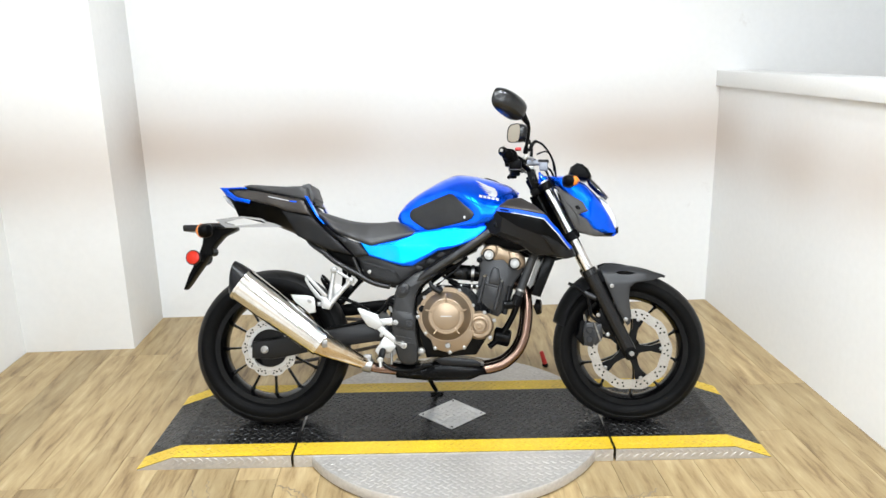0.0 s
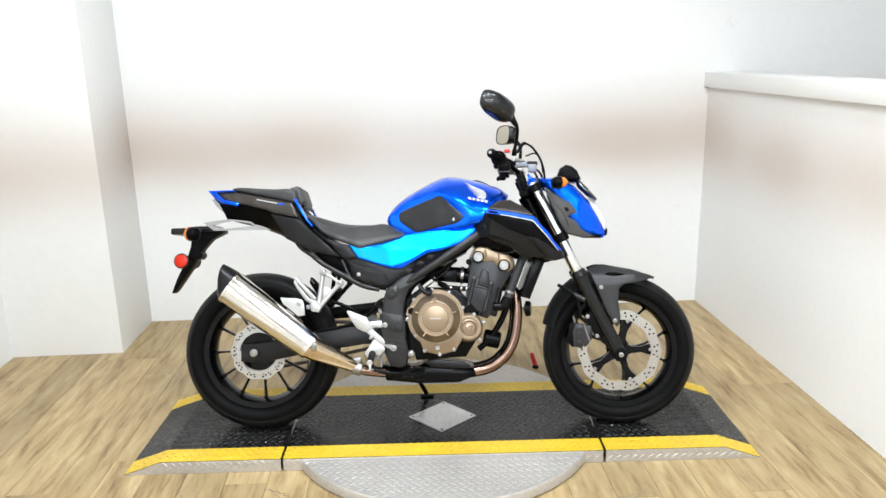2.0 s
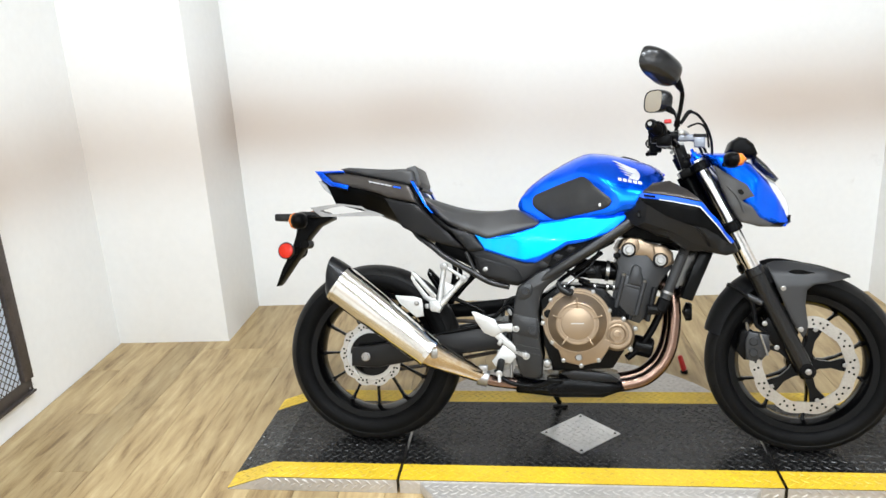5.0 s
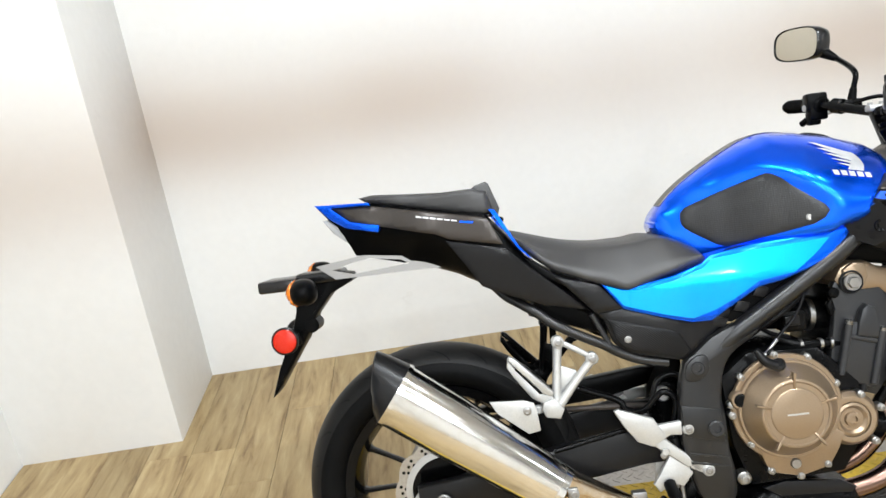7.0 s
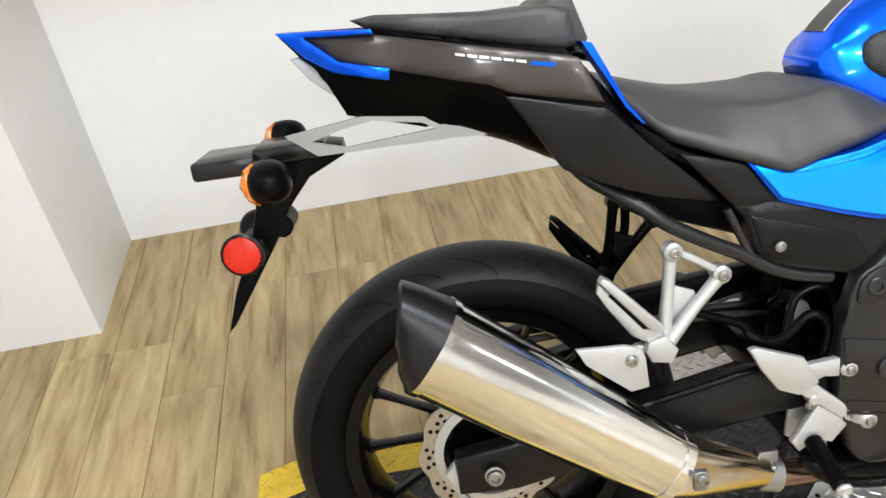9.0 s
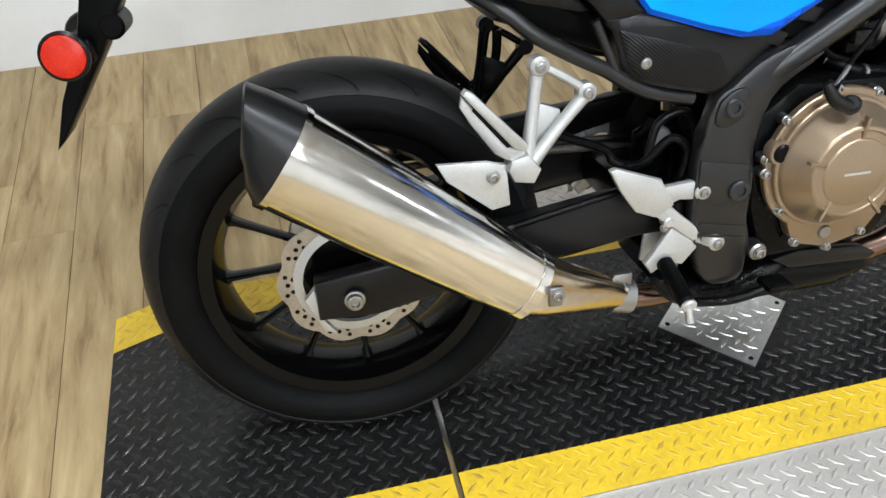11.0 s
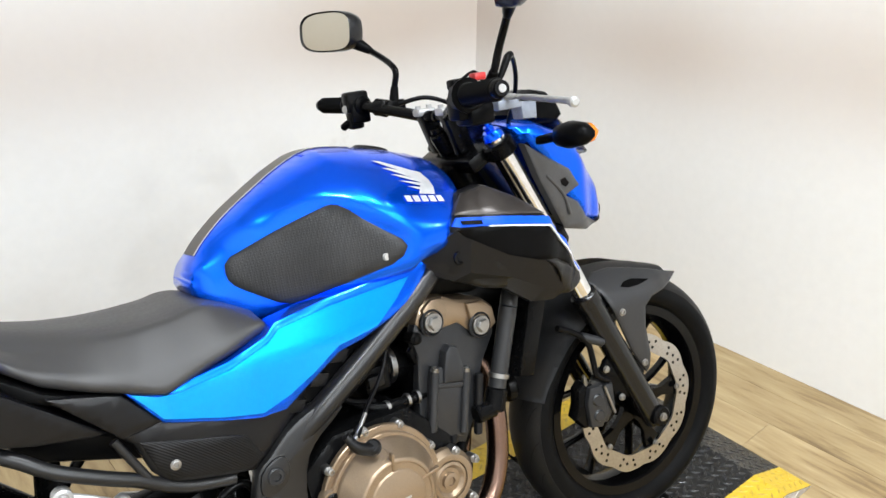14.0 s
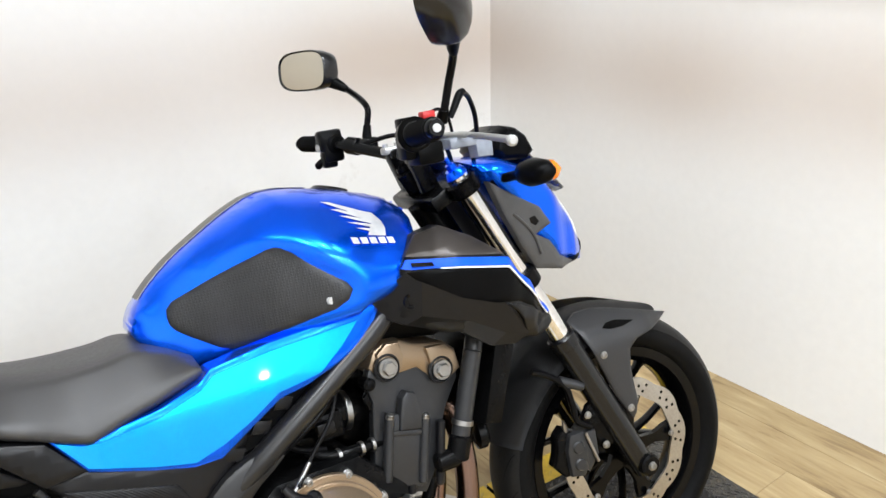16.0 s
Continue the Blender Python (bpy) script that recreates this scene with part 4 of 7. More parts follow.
part("cover_column", slab([(0.866, 0.584), (0.858, 0.560), (0.835, 0.468), (0.904, 0.442), (0.939, 0.552), (0.922, 0.563)], -0.142, -0.124, 0.004), ENGINE_GREY, engine, "", 25)
part("cover_peak", slab([(0.884, 0.578), (0.893, 0.603), (0.903, 0.612), (0.919, 0.604), (0.925, 0.562), (0.92, 0.54), (0.878, 0.55)], -0.148, -0.124, 0.006), ENGINE_GREY, engine, "", 25)
part("cover_band", slab([(0.862, 0.556), (0.859, 0.547), (0.925, 0.528), (0.929, 0.537)], -0.1455, -0.124, 0.003), ENGINE_GREY, engine, "", 25)
for xa, za, xb, zb in ((0.866, 0.577, 0.840, 0.475), (0.930, 0.556, 0.902, 0.450)):
    part("cover_post", rod((xa, -0.143, za), (xb, -0.143, zb), 0.0078, bevel=0.002), ENGINE_GREY, engine)
    part("post_bolt", bolt_head(bmesh.new(), (xa, -0.143, za), 0.0062, 0.007, (0.2, -0.3, 1)), BOLT, engine)
part("mount_bolt", join(rod((0.846, -0.11, 0.640), (0.846, -0.138, 0.640), 0.011, bevel=0.002), bolt_head(bmesh.new(), (0.846, -0.138, 0.640), 0.007, 0.005)), SATIN_BLACK, engine)
for x0, z0, x1, z1 in ((0.903, 0.555, 0.883, 0.435), (0.962, 0.538, 0.938, 0.43)):
    part("cover_post", rod((x0, -0.134, z0), (x1, -0.134, z1), 0.008, bevel=0.002), DARK_GREY, engine)
part("head_cover", slab([(0.851, 0.664), (0.866, 0.690), (0.888, 0.699), (0.918, 0.696), (0.938, 0.684), (0.957, 0.678), (0.999, 0.668), (1.020, 0.648), (1.024, 0.612), (0.992, 0.598), (0.960, 0.616), (0.938, 0.638), (0.896, 0.638), (0.867, 0.642)], -0.130, 0.128, 0.008), BRONZE, engine, "bronze cylinder head cover", 25)
for pts in ([(0.868, 0.684), (0.888, 0.697), (0.912, 0.694), (0.917, 0.668), (0.905, 0.642), (0.866, 0.646)], [(0.958, 0.670), (0.996, 0.666), (1.014, 0.648), (1.017, 0.618), (0.992, 0.603), (0.965, 0.622)]):
    part("head_bump", slab(pts, -0.137, -0.125, 0.005), BRONZE, engine, "", 25)
for x, z in ((0.882, 0.658), (0.980, 0.624)):
    part("head_boss", lathe([(0.0, 0.0), (0.0235, 0), (0.0235, 0.005), (0.021, 0.008), (0.0185, 0.004)], (x, -0.132, z), (0, -1, 0), 28), ENGINE_GREY, engine)
    part("head_plug", join(lathe([(0, 0.008), (0.0165, 0.008), (0.018, 0.006), (0.018, 0), (0, 0)], (x, -0.135, z), (0, -1, 0), 24), lathe([(0, 0.015), (0.0105, 0.015), (0.0125, 0.013), (0.0125, 0.007), (0, 0.007)], (x, -0.135, z), (0, -1, 0), 6)), BOLT, engine, "silver hexagon head plug", 25)

# frame
frame_ob = part("frame", tube([(0.985, -0.10, 0.82), (0.885, -0.148, 0.745), (0.77, -0.152, 0.668), (0.655, -0.147, 0.594), (0.615, -0.142, 0.568), (0.580, -0.135, 0.545)], 0.0195, 18), FRAME_PAINT, bike, "charcoal tubular steel frame")
part("frame_tube", tube([(0.985, 0.10, 0.82), (0.885, 0.148, 0.745), (0.77, 0.152, 0.668), (0.655, 0.147, 0.594), (0.615, 0.142, 0.568), (0.580, 0.135, 0.545)], 0.0195, 18), FRAME_PAINT, frame_ob)
pivot_outline = [(0.660, 0.606), (0.628, 0.602), (0.586, 0.584), (0.552, 0.556), (0.530, 0.540), (0.518, 0.490), (0.510, 0.434), (0.509, 0.383), (0.518, 0.33), (0.532, 0.270), (0.558, 0.245), (0.600, 0.248), (0.610, 0.285), (0.602, 0.355), (0.598, 0.43), (0.600, 0.483), (0.614, 0.530), (0.640, 0.556), (0.684, 0.586)]
for s in (-1, 1):
    part("pivot_plate", slab([(x, z) for x, z in pivot_outline], s * 0.160, s * 0.13, 0.009, 2), FRAME_PAINT, frame_ob, "dark grey swingarm pivot plate")
part("pivot_field", slab([(0.514, 0.455), (0.590, 0.440), (0.594, 0.372), (0.516, 0.392)], -0.1625, -0.158, 0.0015), FRAME_PAINT, frame_ob, "", 25)
part("pivot_lobe", slab([(0.534, 0.536), (0.556, 0.552), (0.574, 0.550), (0.578, 0.527), (0.566, 0.508), (0.545, 0.500), (0.529, 0.508)], -0.1640, -0.158, 0.0025, 2), FRAME_PAINT, frame_ob, "", 25)
for z in (0.352, 0.334):
    part("pivot_rib", slab([(0.522, z + 0.006), (0.598, z - 0.010), (0.598, z - 0.014), (0.522, z + 0.002)], -0.1622, -0.158, 0.0008), FRAME_PAINT, frame_ob, "", 25)
for x, z, r in ((0.554, 0.527, 0.0135), (0.578, 0.402, 0.0165)):
    part("pivot_boss", lathe([(0, 0.001), (0.45 * r, 0.001), (0.5 * r, 0.004), (0.85 * r, 0.004), (r, 0.002), (r, -0.002), (0, -0.002)], (x, -0.1640, z), (0, -1, 0), 24), ENGINE_GREY, frame_ob)
part("frame_bolt", join(rod((0.622, -0.14, 0.296), (0.622, -0.168, 0.296), 0.014, bevel=0.003), bolt_head(bmesh.new(), (0.622, -0.168, 0.296), 0.008, 0.006)), BOLT, frame_ob)
for s in (-1, 1):
    part("subframe_tube", tube([(0.15, s * 0.05, 0.765), (0.19, s * 0.09, 0.714), (0.227, s * 0.122, 0.689), (0.253, s * 0.132, 0.671), (0.287, s * 0.138, 0.643), (0.34, s * 0.140, 0.612), (0.378, s * 0.140, 0.592), (0.412, s * 0.140, 0.570), (0.45, s * 0.140, 0.553), (0.503, s * 0.140, 0.541)], 0.0100, 14), FRAME_PAINT, frame_ob)
    part("subframe_strut", rod((0.361, s * 0.140, 0.656), (0.391, s * 0.142, 0.590), 0.0060), FRAME_PAINT, frame_ob)

# pillion and rider foot rests
for s in (-1, 1):
    cast = CAST_ALU if s < 0 else SATIN_BLACK
    br = part("pillion_bracket", join(
        tube([(0.287, s * 0.136, 0.607), (0.279, s * 0.139, 0.550), (0.270, s * 0.144, 0.486)], 0.0085, 12, radii=(0.0095, 0.0085, 0.0105)),
        tube([(0.353, s * 0.140, 0.566), (0.315, s * 0.141, 0.525), (0.277, s * 0.144, 0.482)], 0.0085, 12, radii=(0.0100, 0.0085, 0.0110)),
        tube([(0.287, s * 0.136, 0.609), (0.320, s * 0.138, 0.590), (0.353, s * 0.140, 0.568)], 0.0058, 10),
        slab([(0.282, 0.560), (0.318, 0.545), (0.322, 0.528), (0.292, 0.496), (0.276, 0.500)], s * 0.128, s * 0.134, 0.001),
        slab([(0.242, 0.494), (0.266, 0.500), (0.284, 0.476), (0.274, 0.457), (0.246, 0.462), (0.238, 0.478)], s * 0.132, s * 0.166, 0.005)), cast, bike, "cast aluminium pillion foot-rest bracket" if s < 0 else "black pillion foot-rest bracket", 30)
    for x, z in ((0.287, 0.608), (0.352, 0.567)):
        part("bracket_eye", lathe([(0, 0.013), (0.0095, 0.013), (0.0128, 0.010), (0.0128, -0.008), (0, -0.008)], (x, s * 0.136, z), (0, s, 0), 20), cast, br)
        part("bracket_bolt", bolt_head(bmesh.new(), (x, s * 0.149, z), 0.0066, 0.0045, (0, s, 0)), BOLT, br)
    # folded peg: two rails, the slot between them shaded by a black slab
    part("pillion_peg", join(
        slab([(0.181, 0.588), (0.186, 0.594), (0.196, 0.588), (0.266, 0.512), (0.262, 0.505), (0.246, 0.510), (0.197, 0.569)], s * 0.150, s * 0.166, 0.003),
        slab([(0.181, 0.586), (0.192, 0.572), (0.238, 0.512), (0.262, 0.506), (0.266, 0.492), (0.252, 0.484), (0.222, 0.503), (0.190, 0.549), (0.178, 0.571)], s * 0.150, s * 0.159, 0.003),
        rod((0.232, s * 0.150, 0.486), (0.232, s * 0.150, 0.470), 0.009, bevel=0.003)), cast, br, "folded pillion foot peg", 30)
    part("peg_slot", slab([(0.193, 0.566), (0.198, 0.570), (0.246, 0.512), (0.238, 0.511)], s * 0.156, s * 0.1598, 0.0), RIM_BLACK, br)
    if s > 0:
        part("bracket_loop", tube([(0.262, 0.150, 0.506), (0.300, 0.14, 0.540), (0.305, 0.13, 0.600)], 0.008, 10), SATIN_BLACK, br)
    hb = part("foot_rest_bracket", join(
        slab([(0.430, 0.398), (0.457, 0.412), (0.489, 0.379), (0.532, 0.341), (0.556, 0.338), (0.572, 0.319), (0.558, 0.304), (0.532, 0.316), (0.486, 0.352)], s * 0.146, s * 0.160, 0.004),
        slab([(0.450, 0.424), (0.462, 0.420), (0.514, 0.424), (0.538, 0.410), (0.530, 0.392), (0.490, 0.397), (0.470, 0.388)], s * 0.144, s * 0.157, 0.004),
        slab([(0.484, 0.360), (0.528, 0.318), (0.504, 0.290), (0.482, 0.298), (0.456, 0.282), (0.444, 0.300), (0.457, 0.318)], s * 0.145, s * 0.158, 0.004),
        rod((0.474, s * 0.146, 0.366), (0.474, s * 0.164, 0.366), 0.008, bevel=0.002)), CAST_ALU, bike, "cast aluminium foot-rest bracket", 25)
    part("heel_guard", slab([(0.379, 0.460), (0.388, 0.463), (0.456, 0.437), (0.478, 0.396), (0.450, 0.380), (0.420, 0.393), (0.396, 0.427)], s * 0.156, s * 0.167, 0.003), CAST_ALU, hb, "aluminium heel guard", 25)
    part("heel_guard_screw", bolt_head(bmesh.new(), (0.470, s * 0.158, 0.358), 0.006, 0.005, (0, s, 0)), BOLT, hb)
    for x, z in ((0.524, 0.406), (0.555, 0.319)):
        part("bracket_eye", lathe([(0, 0.013), (0.0095, 0.013), (0.0125, 0.010), (0.0125, -0.008), (0, -0.008)], (x, s * 0.15, z), (0, s, 0), 20), CAST_ALU, hb)
        part("bracket_bolt", bolt_head(bmesh.new(), (x, s * 0.163, z), 0.0062, 0.0045, (0, s, 0)), BOLT, hb)
    part("foot_peg", rod((0.475, s * 0.155, 0.30), (0.474, s * 0.236, 0.274), 0.0125, bevel=0.004), BLACK_PLASTIC, hb, "black rubber foot peg")
    part("peg_tip", join(rod((0.474, s * 0.236, 0.274), (0.474, s * 0.243, 0.272), 0.0115, bevel=0.003), rod((0.474, s * 0.238, 0.27), (0.476, s * 0.244, 0.248), 0.0055)), CAST_ALU, hb, "bare aluminium peg tip")

# fuel tank
PAD = [(0.577, 0.822), (0.579, 0.834), (0.589, 0.844), (0.605, 0.850), (0.646, 0.866), (0.687, 0.880), (0.726, 0.8925), (0.735, 0.8945), (0.744, 0.892), (0.757, 0.882), (0.774, 0.864), (0.798, 0.842), (0.821, 0.822), (0.827, 0.810), (0.818, 0.796), (0.799, 0.786), (0.752, 0.776), (0.712, 0.768), (0.667, 0.758), (0.652, 0.757), (0.636, 0.763), (0.596, 0.791), (0.584, 0.801), (0.578, 0.811)]
RECESS = [(0.49, 0.840), (0.56, 0.858), (0.65, 0.895), (0.725, 0.913), (0.752, 0.902), (0.846, 0.828), (0.853, 0.80), (0.862, 0.69), (0.49, 0.69)]
EMBLEM_FACET = [(0.796, 0.948), (0.789, 0.908), (0.861, 0.846), (0.91, 0.826), (0.955, 0.872), (0.95, 0.905), (0.856, 0.953)]
tank_w = ramp([(0.50, 0.055), (0.56, 0.078), (0.64, 0.132), (0.74, 0.182), (0.82, 0.204), (0.90, 0.201), (0.96, 0.188), (1.01, 0.172)])


def tank_width(x, z):
    return tank_w(x) * (1.0 - 0.10 * max(0, (0.80 - z) / 0.06)) * (1.0 - 1.1 * max(0, z - 0.82))


TANK = [(0.533, 0.795), (0.535, 0.83), (0.560, 0.864), (0.604, 0.900), (0.657, 0.932), (0.712, 0.961), (0.765, 0.979), (0.825, 0.974), (0.90, 0.957), (0.965, 0.935), (1.003, 0.910), (1.006, 0.886), (0.982, 0.848), (0.952, 0.812), (0.925, 0.788), (0.89, 0.770), (0.86, 0.765), (0.75, 0.753), (0.66, 0.741), (0.60, 0.738)]
TANK_SOFT = soft_outline(TANK, 3)


def path_distance(x, z, pts):
    return min(edge_distance(x, z, [a, b]) for a, b in zip(pts, pts[1:]))


def rounded(d, r):
    return math.sqrt(max(0, 1 - (1 - min(1, d / r)) ** 2))


def tank_base(x, z):
    """Half-width of the tank: a wide round back, with a tight edge along its front and foot."""
    top, rim = path_distance(x, z, TANK[:11]), path_distance(x, z, TANK[10:] + TANK[:1])
    wide = 0.03 + 0.10 * min(1, max(0, (z - 0.79) / 0.06))
    return 0.03 + (tank_width(x, z) - 0.03) * rounded(top, wide) * (0.25 + 0.75 * rounded(rim, 0.022))


# the knee recess lies in a nearly flat plane, the emblem facet is dished
KNEE = np.linalg.lstsq(np.array([(1, x, z) for x, z in PAD]), np.array([tank_base(x, z) for x, z in PAD]), rcond=None)[0]


def step_in(x, z, outline, width):
    d = min(1, edge_distance(x, z, outline) / width) if inside(x, z, outline) else 0
    return d * d * (3 - 2 * d)


def tank_shape(x, z, y):
    y -= 0.005 * step_in(x, z, EMBLEM_FACET, 0.030)
    s = step_in(x, z, RECESS, 0.020)
    flat = float(KNEE[0] + KNEE[1] * x + KNEE[2] * z)
    sink = 0.016 * min(1, max(0, (x - 0.545) / 0.07))
    return y * (1 - s) + (0.72 * flat + 0.28 * y - sink) * s


def tank_surface(x, z):
    return tank_shape(x, z, tank_base(x, z))


bm = pillow(TANK, tank_base, 1e-4, 0.03, 0.008, 3)
for v in bm.verts:
    v.co.y = math.copysign(tank_shape(v.co.x, v.co.z, abs(v.co.y)), v.co.y)
inner_verts = [v for v in bm.verts if edge_distance(v.co.x, v.co.z, TANK_SOFT) > 0.022]
for _ in range(5):
    bmesh.ops.smooth_vert(bm, verts=inner_verts, factor=0.5, use_axis_x=False, use_axis_y=True, use_axis_z=False)
tank = part("fuel_tank", bm, BLUE, bike, "glossy pearl blue fuel tank", 50)
part("knee_pad", panel(PAD, lambda x, z: tank_surface(x, z) + 0.0065, 0.012, 0.011, 0.003), PAD_RUBBER, tank, "black textured knee pad")
part("knee_pad", panel(PAD, lambda x, z: tank_surface(x, z) + 0.0065, 0.012, 0.02, 0.003, side=1), PAD_RUBBER, tank, "black textured knee pad")
part("pad_stud", lathe([(0, 0.003), (0.005, 0.003), (0.007, 0)], (0.793, -tank_surface(0.793, 0.80) - 0.004, 0.80), (0, -1, 0), 16), CAST_ALU, tank)

# winged emblem and lettering as plain silver shapes
for s in (-1, 1):
    # five long feathers that sweep into one base
    for tip, root, w in (((0.833, 0.946), (0.906, 0.914), 0.0068), ((0.842, 0.932), (0.909, 0.906), 0.0066), ((0.849, 0.920), (0.910, 0.899), 0.0062), ((0.856, 0.908), (0.909, 0.892), 0.0058), ((0.866, 0.897), (0.906, 0.885), 0.0052)):
        part("emblem_feather", panel([tip, (tip[0] + 0.014, tip[1] - 0.003), (root[0] - 0.012, root[1] + 0.0045), root, (root[0] - 0.002, root[1] - w), (root[0] - 0.030, root[1] + 0.012 - w)], lambda x, z: tank_surface(x, z) + 0.0030, 0.0012, 0.01, 0, s), SILVER_DECAL, tank, "silver wing feather")
    part("emblem_tail", panel([(0.896, 0.916), (0.908, 0.913), (0.917, 0.898), (0.917, 0.886), (0.910, 0.875), (0.880, 0.882), (0.888, 0.890), (0.898, 0.900)], lambda x, z: tank_surface(x, z) + 0.0028, 0.0012, 0.01, 0, s), SILVER_DECAL, tank, "silver wing base")
    for k in range(5):
        x0, zz = 0.848 + 0.0155 * k, 0.8855 - 0.0031 * k
        part("letter_bar", panel([(x0, zz), (x0 + 0.0115, zz - 0.0023), (x0 + 0.0112, zz - 0.0123), (x0 - 0.0003, zz - 0.0100)], lambda x, z: tank_surface(x, z) + 0.0030, 0.0012, 0.01, 0, s), SILVER_DECAL, tank, "silver lettering bar")
# grey stripe over the crest of the tank
crest = [(x, z) for x, z in TANK_SOFT if z > 0.846 and x < 0.86]
crest.sort()
for name, half, lift, material, lab in (("stripe_edge", 0.029, 0.0012, WHITE_DECAL, "white stripe edge"), ("tank_stripe", 0.0245, 0.0018, GREY_METAL, "gunmetal stripe")):
    bm = bmesh.new()
    rows = []
    for i, (x, z) in enumerate(crest):
        a, c = crest[max(i - 1, 0)], crest[min(i + 1, len(crest) - 1)]
        n = Vector((-(c[1] - a[1]), 0, c[0] - a[0])).normalized()
        row = []
        for j in range(-4, 5):
            y = half * j / 4
            sink = 0.0 if abs(y) < 0.029 else 0.20 * (abs(y) - 0.029)
            row.append(bm.verts.new((x + n.x * (lift - sink), y, z + n.z * (lift - sink))))
        rows.append(row)
    for a, c in zip(rows, rows[1:]):
        for j in range(8):
            bm.faces.new((a[j], a[j + 1], c[j + 1], c[j]))
    part(name, bm, material, tank, lab)
part("filler_cap", lathe([(0, 0.012), (0.030, 0.012), (0.034, 0.008), (0.040, 0.005), (0.040, -0.004)], (0.90, 0, 0.950), (0.35, 0, 1), 32), SATIN_BLACK, tank, "black fuel filler cap")

# seats
seat_w = ramp([(0.196, 0.088), (0.28, 0.122), (0.36, 0.145), (0.432, 0.164), (0.52, 0.154), (0.600, 0.138)])
seat_drop = ramp([(0.196, 0.002), (0.25, 0.024), (0.31, 0.022), (0.39, 0.011), (0.48, 0.007), (0.60, 0.006)])


def straight(table, soft=0.006):
    """Straight pieces whose corners are lightly rounded."""
    xs, ys = zip(*table)
    return lambda x: float(np.mean(np.interp(np.linspace(x - soft, x + soft, 9), xs, ys)))


seat_top = straight([(0.18, 0.853), (0.24, 0.836), (0.287, 0.820), (0.332, 0.8065), (0.375, 0.798), (0.418, 0.7935), (0.478, 0.7925), (0.512, 0.799), (0.535, 0.794), (0.565, 0.780), (0.61, 0.755)], 0.014)
seat_low = straight([(0.196, 0.842), (0.259, 0.783), (0.298, 0.750), (0.367, 0.722), (0.437, 0.697), (0.511, 0.715), (0.600, 0.735)])


def rider_seat():
    """A saddle lofted from back to front: dished top, one flat flank, a tight rolled lower edge."""
    bm, rows = bmesh.new(), []
    n = 60
    for k in range(n + 1):
        x = 0.197 + (0.597 - 0.197) * k / n
        zt, zb, w = seat_top(x), seat_low(x), seat_w(x)
        end = math.sqrt(max(0.0, 1 - max(0, (x - 0.588) / 0.010) ** 2)) if x > 0.588 else 1.0
        h = max(zt - zb, 0.004) * (0.75 + 0.25 * end)
        w *= 0.965 + 0.035 * end
        zc = zt - min(seat_drop(x), 0.4 * h)
        wc = w * 0.70
        lip = min(0.012, 0.35 * h)
        half = [(0, zt), (wc * 0.35, zt), (wc * 0.7, zt - 0.15 * (zt - zc)), (wc * 0.92, zc + 0.35 * (zt - zc)), (wc, zc), (wc + 0.10 * (w - wc), zc - 0.06 * (zc - zb))]
        for f in (0.25, 0.5, 0.75):
            half.append((wc + (w - wc) * (f + 0.16 * f * (1 - f)), zc + (zb + lip * 1.4 - zc) * f))
        half += [(w, zb + lip * 1.4), (w + 0.0015, zb + lip * 0.9), (w, zb + lip * 0.4), (w - 0.005, zb), (w - 0.02, zb - 0.001)]
        ring = [(-y, z) for y, z in half] + [(y, z) for y, z in reversed(half[1:])]
        rows.append([bm.verts.new((x, y, z)) for y, z in ring])
    for a, b in zip(rows, rows[1:]):
        for j in range(len(a)):
            bm.faces.new((a[j], a[(j + 1) % len(a)], b[(j + 1) % len(a)], b[j]))
    bm.faces.new(rows[0])
    bm.faces.new(rows[-1])
    return bm


part("seat", rider_seat(), VINYL, bike, "black vinyl rider seat", 60)
part("seat_pan", slab([(0.225, 0.803), (0.297, 0.745), (0.39, 0.700), (0.431, 0.690), (0.503, 0.705), (0.595, 0.727), (0.59, 0.715), (0.50, 0.692), (0.43, 0.678), (0.36, 0.692), (0.27, 0.745)], -0.135, 0.135, 0.003), BLACK_PLASTIC, bike, "black seat pan")
pillion_w = ramp([(-0.10, 0.045), (0.0, 0.085), (0.17, 0.115), (0.22, 0.11)])
pillion = part("pillion_seat", pillow([(-0.092, 0.950), (-0.06, 0.953), (0.02, 0.945), (0.09, 0.939), (0.150, 0.939), (0.182, 0.930), (0.192, 0.884), (0.168, 0.879), (0.05, 0.908), (-0.072, 0.937)], lambda x, z: pillion_w(x), 0.013, lambda x, z: pillion_w(x) * 0.86, 0.012), VINYL, bike, "black vinyl pillion seat", 30)
part("seat_lip", slab([(0.150, 0.938), (0.158, 0.944), (0.182, 0.950), (0.188, 0.945), (0.206, 0.892), (0.201, 0.878), (0.188, 0.876), (0.180, 0.890)], -0.094, 0.094, 0.006), VINYL, pillion, "", 30)
part("seat_base", pillow([(-0.078, 0.938), (0.05, 0.911), (0.168, 0.882), (0.19, 0.878), (0.165, 0.872), (0.05, 0.898), (-0.07, 0.928)], lambda x, z: pillion_w(x) * 0.94, 0.004, lambda x, z: pillion_w(x) * 0.9, 0.02), BLACK_PLASTIC, pillion)

# tail
tail_w = ramp([(-0.20, 0.020), (-0.06, 0.090), (0.06, 0.135), (0.20, 0.166), (0.30, 0.152), (0.40, 0.142)])


def tail_width(x, z):
    low = ramp([(-0.12, 0.83), (0.03, 0.79), (0.16, 0.726), (0.30, 0.64), (0.40, 0.60)])(x)
    return (tail_w(x) - 0.012) * (0.45 + 0.55 * min(1, max(0, (z - low) / 0.07)))


